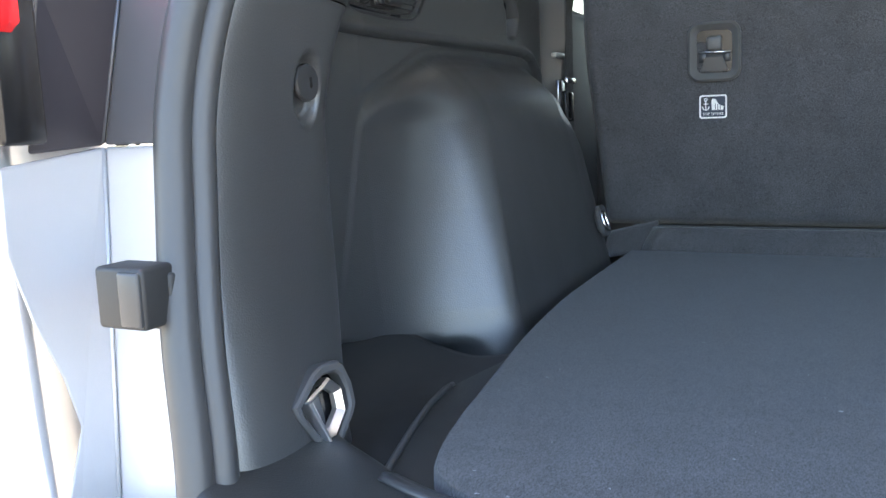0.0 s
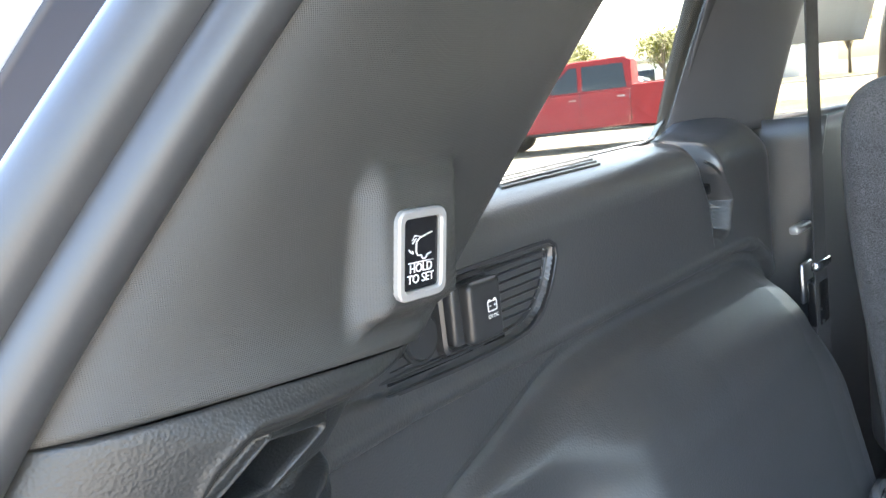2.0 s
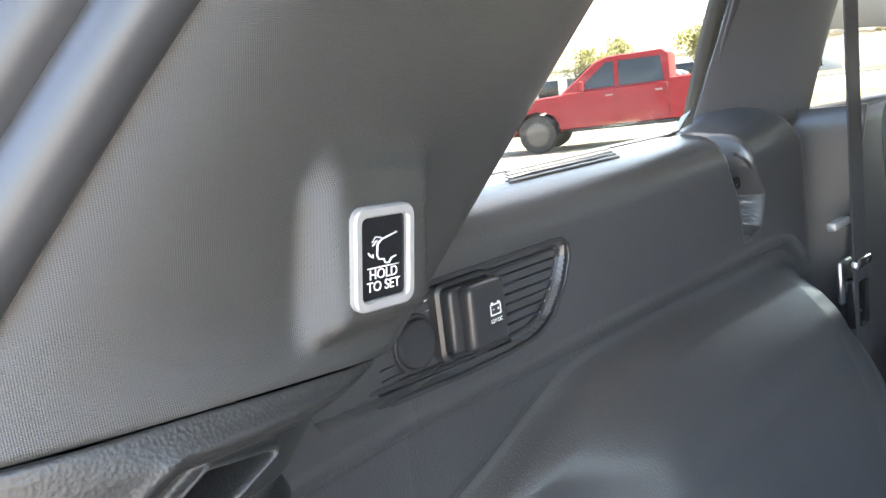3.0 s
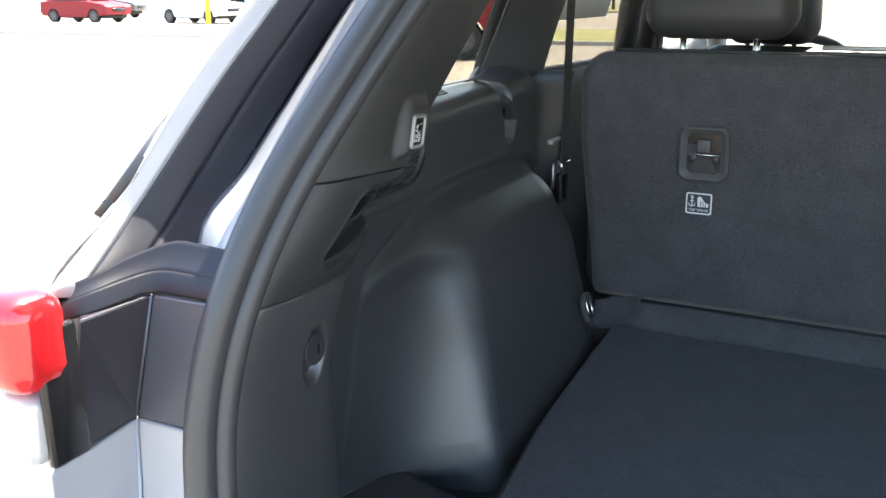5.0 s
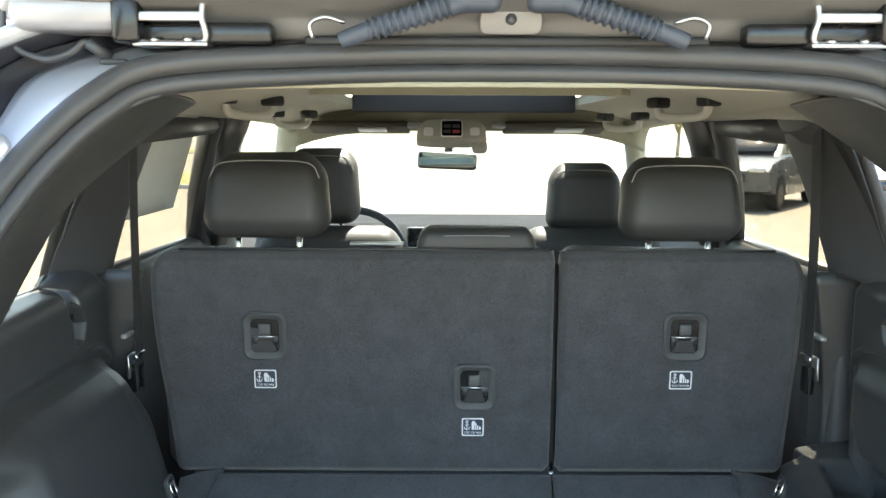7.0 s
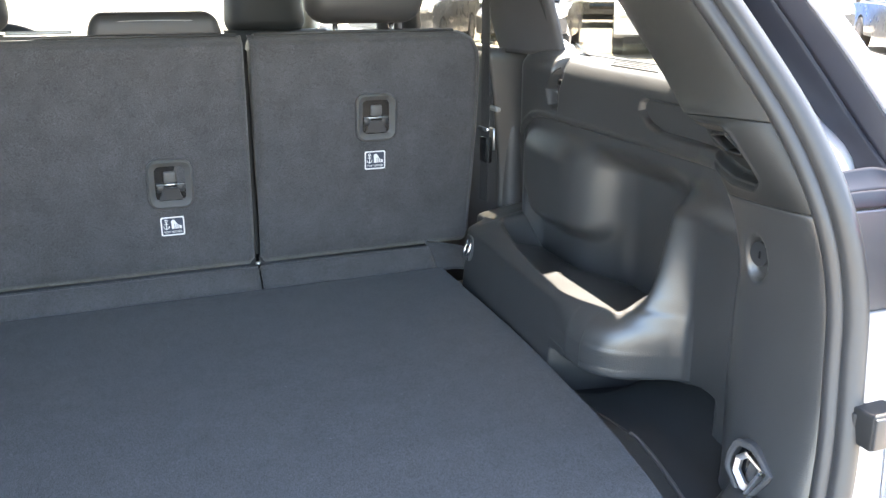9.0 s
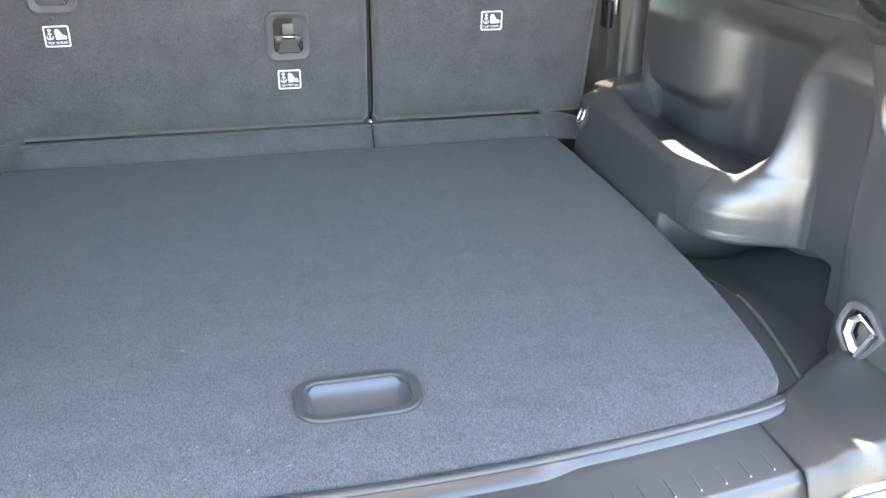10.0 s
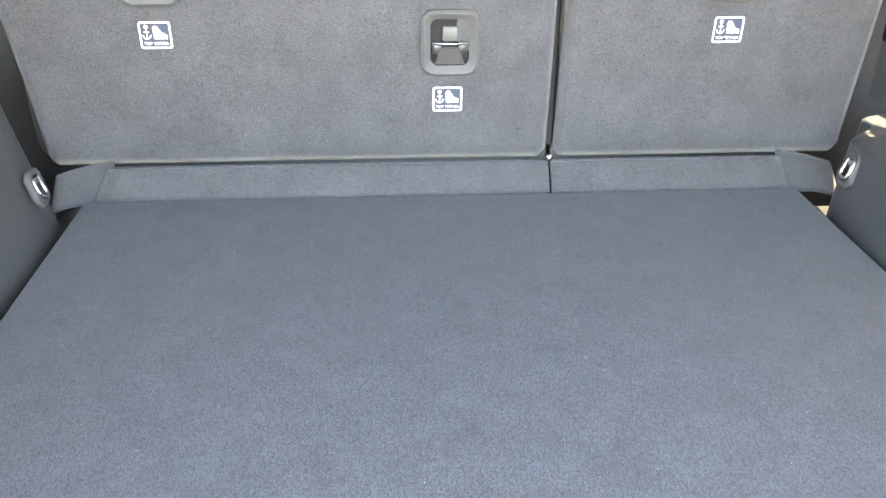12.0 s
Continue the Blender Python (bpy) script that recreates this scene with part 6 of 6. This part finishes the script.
for q in (-1, 1):
    c = 0.015 + q * 0.404
    h = part("hinge", rbox(0.090, 0.030, 0.006, 0.002, 2, (c, 0.360, 1.632)), M["steel"], gate, "bent zinc plated hinge")
    part("loop", tube("loop", smooth_line([(c - 0.041, 0.350, 1.690), (c - 0.039, 0.346, 1.664), (c - 0.042, 0.346, 1.650), (c - 0.042, 0.350, 1.638), (c - 0.030, 0.352, 1.634), (c + 0.030, 0.352, 1.634), (c + 0.042, 0.350, 1.638), (c + 0.042, 0.346, 1.650), (c + 0.039, 0.346, 1.664), (c + 0.041, 0.350, 1.690)], 3), 0.0040, 8), M["steel"], h)
    part("cross_bar", rbox(0.080, 0.006, 0.012, 0.002, 2, (c, 0.346, 1.664)), M["steel"], h)
    for k in (-1, 1):
        part("foot_bolt", cyl(0.0065, 0.006, 6, bevel=0.0008, c=(c + k * 0.020, 0.352, 1.637)), M["steel"], h)

for q in (-1, 1):
    hose = thing("cable_hose", "blue-grey corrugated cable hose between roof and tailgate", "cable hose", group="cable hoses")
    P = smooth_line([(0.020 + q * 0.030, 0.345, 1.690), (0.020 + q * 0.060, 0.340, 1.682), (0.020 + q * 0.085, 0.338, 1.674), (0.020 + q * 0.130, 0.338, 1.660), (0.020 + q * 0.170, 0.340, 1.648), (0.020 + q * 0.205, 0.346, 1.636)], 24)
    rad = []
    for i in range(len(P)):
        s = i / (len(P) - 1)
        base = 0.0135 - 0.004 * abs(s - 0.40)
        rad.append(base + (0.0024 * math.sin(i * 1.25) if 0.34 < s < 0.80 else -0.001 if s > 0.8 else 0.001))
    part("corrugated_tube", tube("corrugated_tube", P, 0.015, 14, radii=rad), M["hose"], hose)
    part("boot", rbox(0.060, 0.035, 0.034, 0.012, 4, (0.020 + q * 0.045, 0.345, 1.686)), M["hose"], hose, sharp=60)

for side in (-1, 1):
    st = thing("gas_strut", "thick black gas strut holding the tailgate open", "gas strut", group="gas struts")
    k = 0.0 if side < 0 else 0.010
    foot = Vector((sx(side, 0.574 + k), 0.262, 1.522))
    top = Vector((sx(side, 0.588 + k), 0.000, 1.762))
    part("cylinder", tube("cylinder", [foot + (top - foot) * 0.10, foot + (top - foot) * 0.13, top], 0.0215, 18), M["smooth"], st)
    part("end_cap", tube("end_cap", [foot + (top - foot) * 0.04, foot + (top - foot) * 0.11], 0.016, 14), M["gloss"], st)
    part("ball_socket", lathe("ball_socket", [(0.008, -0.010), (0.013, -0.006), (0.013, 0.006), (0.008, 0.010)], 16), M["gloss"], st, m=pose(foot.x, foot.y, foot.z, 0, 90, 0), sharp=40)
    if side > 0:
        for i in range(3):
            d = (top - foot).normalized()
            o = foot + (top - foot) * (0.30 + 0.0 * i) + Vector((-0.0155, -0.012, 0.0)) + Vector((0, 0.006, 0.009)) * (i - 1)
            part("label_line", rbox(0.0015, 0.10 - 0.02 * i, 0.0028, 0, 1), M["white"], st, m=Matrix.Translation(o) @ d.to_track_quat("Y", "Z").to_matrix().to_4x4())
    br = thing("strut_bracket", "silver painted strut bracket with a black plug", "bracket", group="strut brackets")
    o = smooth_poly([(0.552, 1.508), (0.590, 1.474), (0.613, 1.446), (0.628, 1.462), (0.638, 1.494), (0.630, 1.519), (0.604, 1.530), (0.564, 1.527)], 3)
    o = [((a - 0.60) * side, z - 1.495) for a, z in o][::side]
    hub = face_at((sx(side, 0.60 + k), 0.275, 1.495), (1, 0, 0), (0, 0.1, 1))
    part("plate", prism("plate", o, -0.012, 0.0, 0.002), M["paint"], br, m=hub, sharp=40)
    part("plug", lathe("plug", [(0.011, 0.0), (0.011, 0.003), (0.008, 0.005), (0.002, 0.0045)], 18), M["gloss"], br, m=hub @ pose((0.613 - 0.60) * side, 0.014, 0), sharp=40)
    gr = thing("cable_grommet", "black cable and grommet at the roof corner", "cable", group="corner cables")
    c = smooth_line([(sx(side, 0.596), 0.375, 1.700), (sx(side, 0.601), 0.375, 1.655), (sx(side, 0.584), 0.373, 1.628), (sx(side, 0.548), 0.370, 1.615), (sx(side, 0.516), 0.370, 1.624), (sx(side, 0.500), 0.370, 1.636), (sx(side, 0.490), 0.374, 1.630)], 6)
    part("cable", tube("cable", c, 0.0045, 8), M["rubber"], gr)
    part("boot", tube("boot", [(sx(side, 0.497), 0.371, 1.636), (sx(side, 0.473), 0.380, 1.618)], 0.0075, 10), M["rubber"], gr)
    part("flange", rbox(0.034, 0.026, 0.007, 0.003, 2, (sx(side, 0.468), 0.384, 1.613)), M["rubber"], gr)

# ---- outside ----
def ground_sheet():
    xs = np.unique(np.concatenate([np.linspace(-40, 40, 41), np.linspace(-900, 900, 31)]))
    v = [(x, y, 0) for x in xs for y in xs]
    n = len(xs)
    f = [(i * n + j, (i + 1) * n + j, (i + 1) * n + j + 1, i * n + j + 1) for i in range(n - 1) for j in range(n - 1)]
    return mesh_of("ground", v, f, False)


ground = tagged(part("ground", ground_sheet(), M["asphalt"]), "pale dusty asphalt car park", "ground", kind="structure")


def strip_of_grass(name, x0, x1, y0, y1, rot=0):
    def fn(U, V):
        x = (U - 0.5) * (x1 - x0)
        y = (V - 0.5) * (y1 - y0)
        e = np.minimum(np.minimum(U, 1 - U) * (x1 - x0), np.minimum(V, 1 - V) * (y1 - y0))
        return x, y, 0.02 + 0.10 * sm(e / 0.5)
    ob = part(name, grid(name, fn, 60, 16), M["grass"], None, m=pose((x0 + x1) / 2, (y0 + y1) / 2, 0, 0, 0, rot))
    tagged(ob, "dry yellow-green mown grass strip with a kerb", "grass", kind="structure")
    w, h = x1 - x0, y1 - y0
    k = part("kerb", ring("kerb", rrect(w + 0.3, h + 0.3, 0.5, 5), rrect(w, h, 0.4, 5), 0.0, 0.12, 0.015), M["kerb"], ob, m=pose(0, 0, 0))
    return ob


strip_of_grass("grass_strip", -45, -6, 22.0, 30.0, 3)
strip_of_grass("grass_strip", -70, -10, 62.0, 80.0, 0)
strip_of_grass("grass_strip", 12, 80, 44.0, 54.0, 0)


def wheel_parts(parent, x, y, r, w):
    wh = part("wheel", lathe("wheel", [(r * 0.62, -w / 2), (r * 0.97, -w / 2), (r, -w / 2 + 0.03), (r, w / 2 - 0.03), (r * 0.97, w / 2), (r * 0.62, w / 2)], 28), M["tyre"], parent, m=pose(x, y, r, 90, 0, 0), sharp=40)
    rim = part("rim", lathe("rim", [(r * 0.62, -w / 2 - 0.002), (r * 0.60, -w / 2 + 0.02), (r * 0.60, w / 2 - 0.02), (r * 0.62, w / 2 + 0.002)], 28), M["rim"], wh, sharp=40)
    for k in range(6):
        for s in (-1, 1):
            part("spoke", rbox(r * 0.58, r * 0.12, 0.03, 0.008, 1, (r * 0.30, 0, s * (w / 2 - 0.012))), M["rim"], wh, m=pose(0, 0, 0, 0, 0, 60 * k))
    return wh


def side_prism(name, prof, w, taper=0.0, z_t=None):
    """Body pressed from a side outline (x, z), width along y, narrowed above z_t."""
    n = len(prof)
    v = []
    for s in (-1, -0.92, 0.92, 1):
        for x, z in prof:
            k = 1 - (taper * max(0, z - z_t) if z_t is not None else 0)
            inset = 0.04 if abs(s) == 1 else 0.0
            cx, cz = 0, 0.8
            v.append((x - inset * (1 if x > cx else -1) * 0.5, s * w / 2 * k, z - inset * 0.5 * (1 if z > cz else -1)))
    f = [tuple(range(n))[::-1], tuple(range(3 * n, 4 * n))]
    for r in range(3):
        for i in range(n):
            f.append((r * n + i, r * n + (i + 1) % n, (r + 1) * n + (i + 1) % n, (r + 1) * n + i))
    me = mesh_of(name, v, f, False)
    bm = bmesh.new()
    bm.from_mesh(me)
    bmesh.ops.recalc_face_normals(bm, faces=list(bm.faces))
    bpy.data.meshes.remove(me)
    return bm


def pickup(m, paint):
    t = thing("pickup_truck", "bright red crew cab pickup truck parked by the grass", "truck", m)
    arc = lambda cx: [(cx + 0.50 * math.cos(a), 0.42 + 0.50 * math.sin(a)) for a in np.linspace(math.pi, 0, 9)]
    prof = [(-2.90, 0.60), (-2.92, 1.02), (-2.84, 1.12), (-1.30, 1.20), (-1.24, 1.22), (0.95, 1.22), (1.0, 1.30), (2.88, 1.30), (2.92, 0.60), (2.55, 0.52)]
    prof += [(x, z) for x, z in arc(1.95)[::-1]] + [(1.2, 0.45), (-1.35, 0.45)] + [(x, z) for x, z in arc(-1.88)[::-1]] + [(-2.62, 0.48)]
    part("body", side_prism("body", prof[::-1], 1.98), paint, t, "red painted body", sharp=35)
    cab = [(-1.32, 1.20), (-0.55, 1.80), (-0.30, 1.88), (0.85, 1.90), (0.98, 1.80), (1.00, 1.20)]
    part("cab", side_prism("cab", cab[::-1], 1.86, 0.20, 1.2), paint, t, "red cab roof and pillars", sharp=35)
    for s in (-1, 1):
        for a, b, name in ((-0.92, -0.16, "front_window"), (-0.06, 0.86, "rear_window")):
            o = [(a, 1.25), (b, 1.25), (b, 1.76), (max(a + 0.60, a) if name == "front_window" else a, 1.76)]
            if name == "rear_window":
                o = [(a, 1.25), (b, 1.25), (b - 0.06, 1.76), (a, 1.76)]
            vv = [(x, s * (0.937 - 0.186 * (z - 1.2)), z) for x, z in o] + [(x, s * (0.90 - 0.186 * (z - 1.2)), z) for x, z in o]
            part(name, mesh_of(name, vv, [(0, 1, 2, 3), (7, 6, 5, 4), (0, 4, 5, 1), (1, 5, 6, 2), (2, 6, 7, 3), (3, 7, 4, 0)], False), M["carglass"], t)
        mirror = part("door_mirror", rbox(0.14, 0.20, 0.22, 0.04, 2, (-0.85, s * 1.06, 1.32)), paint, t, sharp=40)
        for x in (-0.12, 0.92):
            part("door_gap", rbox(0.012, 0.01, 0.72, 0, 1, (x, s * 0.988, 0.86)), M["matte"], t)
        for x in (-0.28, 0.74):
            part("door_handle", rbox(0.16, 0.03, 0.035, 0.01, 2, (x, s * 0.998, 1.08)), M["satin"], t)
        part("running_board", rbox(2.3, 0.12, 0.06, 0.02, 2, (-0.05, s * 0.97, 0.42)), M["tyre"], t)
        part("head_lamp", rbox(0.22, 0.34, 0.17, 0.04, 2, (-2.82, s * 0.74, 1.0)), M["lampclear"], t)
        part("tail_lamp", rbox(0.14, 0.14, 0.40, 0.03, 2, (2.84, s * 0.90, 1.05)), M["lampred"], t)
        for x in (-1.88, 1.95):
            wheel_parts(t, x, s * 0.86, 0.41, 0.27)
    part("grille", rbox(0.06, 1.10, 0.34, 0.03, 2, (-2.92, 0, 0.92)), M["gloss"], t)
    part("front_bumper", rbox(0.22, 1.92, 0.24, 0.06, 3, (-2.90, 0, 0.60)), paint, t, sharp=40)
    part("rear_bumper", rbox(0.16, 1.9, 0.20, 0.05, 2, (2.94, 0, 0.58)), M["rim"], t, sharp=40)
    part("windscreen", rbox(0.02, 1.5, 0.82, 0.004, 1), M["carglass"], t, m=pose(-0.96, 0, 1.50, 0, 51, 0))
    part("load_bed", rbox(1.78, 1.6, 0.02, 0, 1, (1.95, 0, 1.305)), M["tyre"], t)
    part("chassis", rbox(5.2, 1.3, 0.2, 0.02, 1, (0, 0, 0.48)), M["tyre"], t)
    return t


# the truck points to the left and is seen from its left side
pickup(pose(-10.45, 16.75, 0, 0, 0, 24), M["red"])


def saloon(m, paint, label, tall=0.0):
    t = thing("parked_car", label, "car", m, group="parked cars")
    h = tall
    arc = lambda cx: [(cx + 0.37 * math.cos(a), 0.33 + 0.37 * math.sin(a)) for a in np.linspace(math.pi, 0, 8)]
    prof = [(-2.25, 0.42), (-2.28, 0.72 + h * 0.4), (-2.10, 0.84 + h * 0.5), (-1.10, 0.96 + h * 0.6), (1.60, 0.98 + h * 0.6), (2.20, 0.94 + h * 0.6), (2.28, 0.55), (2.15, 0.34)]
    prof += arc(1.38)[::-1] + [(0.9, 0.28), (-0.9, 0.28)] + arc(-1.40)[::-1]
    part("body", side_prism("body", prof[::-1], 1.80), paint, t, sharp=35)
    cab = [(-1.15, 0.94 + h * 0.6), (-0.35, 1.38 + h), (0.20, 1.46 + h), (1.15, 1.42 + h), (1.95, 0.96 + h * 0.6)]
    part("roof", side_prism("roof", cab[::-1], 1.62, 0.28, 0.95 + h * 0.6), paint, t, sharp=35)
    for s in (-1, 1):
        o = [(-0.90, 1.0 + h * 0.6), (1.62, 1.0 + h * 0.6), (1.08, 1.36 + h), (-0.28, 1.34 + h)]
        vv = [(x, s * (0.822 - 0.2 * (z - 0.95 - h * 0.6)), z) for x, z in o] + [(x, s * (0.78 - 0.2 * (z - 0.95 - h * 0.6)), z) for x, z in o]
        part("side_glass", mesh_of("side_glass", vv, [(0, 1, 2, 3), (7, 6, 5, 4), (0, 4, 5, 1), (1, 5, 6, 2), (2, 6, 7, 3), (3, 7, 4, 0)], False), M["carglass"], t)
        part("head_lamp", rbox(0.22, 0.34, 0.12, 0.03, 1, (-2.18, s * 0.66, 0.74 + h * 0.4)), M["lampclear"], t)
        part("tail_lamp", rbox(0.14, 0.30, 0.14, 0.03, 1, (2.20, s * 0.70, 0.80 + h * 0.4)), M["lampred"], t)
        for x in (-1.40, 1.38):
            wheel_parts(t, x, s * 0.80, 0.33, 0.21)
    part("windscreen", rbox(0.02, 1.30, 0.78, 0.004, 1), M["carglass"], t, m=pose(-0.80, 0, 1.18 + h * 0.8, 0, 60, 0))
    part("grille", rbox(0.05, 0.9, 0.16, 0.02, 1, (-2.28, 0, 0.60 + h * 0.3)), M["gloss"], t)
    part("chassis", rbox(4.0, 1.4, 0.16, 0.02, 1, (0, 0, 0.32)), M["tyre"], t)
    return t


row = ["greypaint", "greypaint", "whitepaint", "greypaint", "greypaint", "whitepaint", "greypaint"]
for i, p in enumerate(row):
    tall = (0.25, 0.05, 0.1, 0.3, 0.0, 0.2, 0.1)[i]
    saloon(pose(6.8 + 2.15 * i, 18.3 - 1.5 * i, 0, 0, 0, 54 + 2 * (i % 3)), M[p], "dark grey car parked in a row" if p == "greypaint" else "white car parked in a row", tall)
for i, (x, y, p) in enumerate(((12.5, 27.0, "whitepaint"), (16.0, 25.5, "greypaint"), (21.5, 22.0, "greypaint"))):
    saloon(pose(x, y, 0, 0, 0, 60), M[p], "white car in the second row" if p == "whitepaint" else "dark grey car in the second row", 0.2)
saloon(pose(17.5, 19.5, 0, 0, 0, 20), M["bluepaint"], "bright blue car parked in a row", 0.25)
for i, (x, y, p) in enumerate(((-31, 34, "whitepaint"), (-38, 33, "red"), (-24, 44, "whitepaint"), (-44, 40, "greypaint"))):
    saloon(pose(x, y, 0, 0, 0, 175 + 8 * i), M[p], {"whitepaint": "white car far across the lot", "red": "red car far across the lot", "greypaint": "grey car far across the lot"}[p], 0.2)


def tree(x, y, h, r, seed):
    t = thing("tree", "leafy roadside tree with an uneven crown", "tree", pose(x, y, 0, 0, 0, seed * 40), group="roadside trees")
    rnd = random.Random(seed)
    part("trunk", tube("trunk", [(0, 0, 0), (0.05, 0.02, h * 0.25), (0.0, 0.1, h * 0.55), (0.1, 0.0, h * 0.85)], 0.2, 8, radii=[h * 0.030, h * 0.024, h * 0.015, h * 0.005]), M["bark"], t)
    clumps = []
    for k in range(9):
        a, e = rnd.uniform(0, 6.28), rnd.uniform(0.35, 0.95)
        p = Vector((math.cos(a) * r * rnd.uniform(0.2, 0.75), math.sin(a) * r * rnd.uniform(0.2, 0.75), h * (0.38 + 0.55 * e)))
        clumps.append((p, r * rnd.uniform(0.28, 0.5)))
        part("limb", tube("limb", [(0, 0, h * 0.35), tuple(p * 0.6 + Vector((0, 0, h * 0.18))), tuple(p)], 0.08, 6, radii=[h * 0.012, h * 0.008, h * 0.003]), M["bark"], t)
    v, f = [], []
    for p, q in clumps:
        for _ in range(260):
            d = Vector((rnd.gauss(0, 1), rnd.gauss(0, 1), rnd.gauss(0, 0.8))).normalized() * q * rnd.uniform(0.45, 1.12)
            c = p + d
            s = rnd.uniform(0.10, 0.24) * h / 8
            u = Vector((rnd.gauss(0, 1), rnd.gauss(0, 1), rnd.gauss(0, 1))).normalized()
            w = u.orthogonal().normalized()
            i = len(v)
            v += [c - u * s, c + w * s * 0.6, c + u * s, c - w * s * 0.6]
            f.append((i, i + 1, i + 2, i + 3))
    part("crown", mesh_of("crown", v, f, False), M["leaf"], t)
    return t


for i, (x, y, h, r) in enumerate(((-42, 66, 5.2, 2.6), (-48, 70, 4.8, 2.4), (-36, 72, 5.6, 2.8), (-58, 66, 5, 2.6), (-62, 74, 5, 2.6), (-20, 70, 5, 2.6), (-12, 66, 5, 2.6),
                                  (16, 40, 4.6, 2.6), (22, 36, 5.6, 3.2), (25, 31, 6.4, 3.4), (28, 32, 7.0, 3.6), (22, 29, 5.6, 3.0), (31, 29, 7.5, 3.6), (19, 44, 5, 3), (35, 27, 8.0, 4.0), (13, 48, 4.6, 2.8), (38, 24, 8.5, 4.2))):
    tree(x, y, h, r, i + 1)
pole = thing("lamp_pole", "yellow painted lamp pole across the lot", "lamp pole", pose(-27.5, 30.5, 0))
part("shaft", cyl(0.11, 7.0, 12, 0.08, c=(0, 0, 3.5)), M["yellow"], pole)
part("arm", rbox(1.4, 0.10, 0.08, 0.02, 1, (0.5, 0, 7.0)), M["yellow"], pole)
part("head", rbox(0.6, 0.28, 0.10, 0.03, 2, (1.2, 0, 6.95)), M["rim"], pole)
bld = thing("sales_building", "low white building far across the road", "building", pose(-52, 92, 0))
part("wall", rbox(46, 12, 3.4, 0.05, 1, (0, 0, 1.7)), M["whitepaint"], bld)
part("roof", rbox(47, 13, 0.4, 0.05, 1, (0, 0, 3.5)), M["kerb"], bld)
for i in range(10):
    part("window", rbox(3.0, 0.2, 2.0, 0.02, 1, (-20 + i * 4.4, -6.02, 1.5)), M["carglass"], bld)

# exterior of the vehicle itself, so that it stands on its wheels
for x in (-0.80, 0.83):
    for y in (0.78, 3.45):
        wheel_parts(suv, 0, 0, 0.36, 0.23).matrix_basis = pose(x, y, 0.36, 0, 90, 0)
part("bonnet", rbox(1.60, 1.15, 0.30, 0.09, 4, (0.015, 3.82, 0.84), 0.06), M["paint"], suv, "silver bonnet", sharp=50)
part("front_bumper", rbox(1.66, 0.30, 0.46, 0.08, 4, (0.015, 4.32, 0.62)), M["paint"], suv, "silver front bumper", sharp=50)
for q in (-1, 1):
    part("rear_wing", rbox(0.03, 0.72, 0.62, 0.012, 2, (0.012 + q * 0.872, 0.62, 0.84)), M["paint"], suv)
    part("front_wing", rbox(0.04, 1.15, 0.50, 0.015, 2, (0.015 + q * 0.815, 3.78, 0.80)), M["paint"], suv)
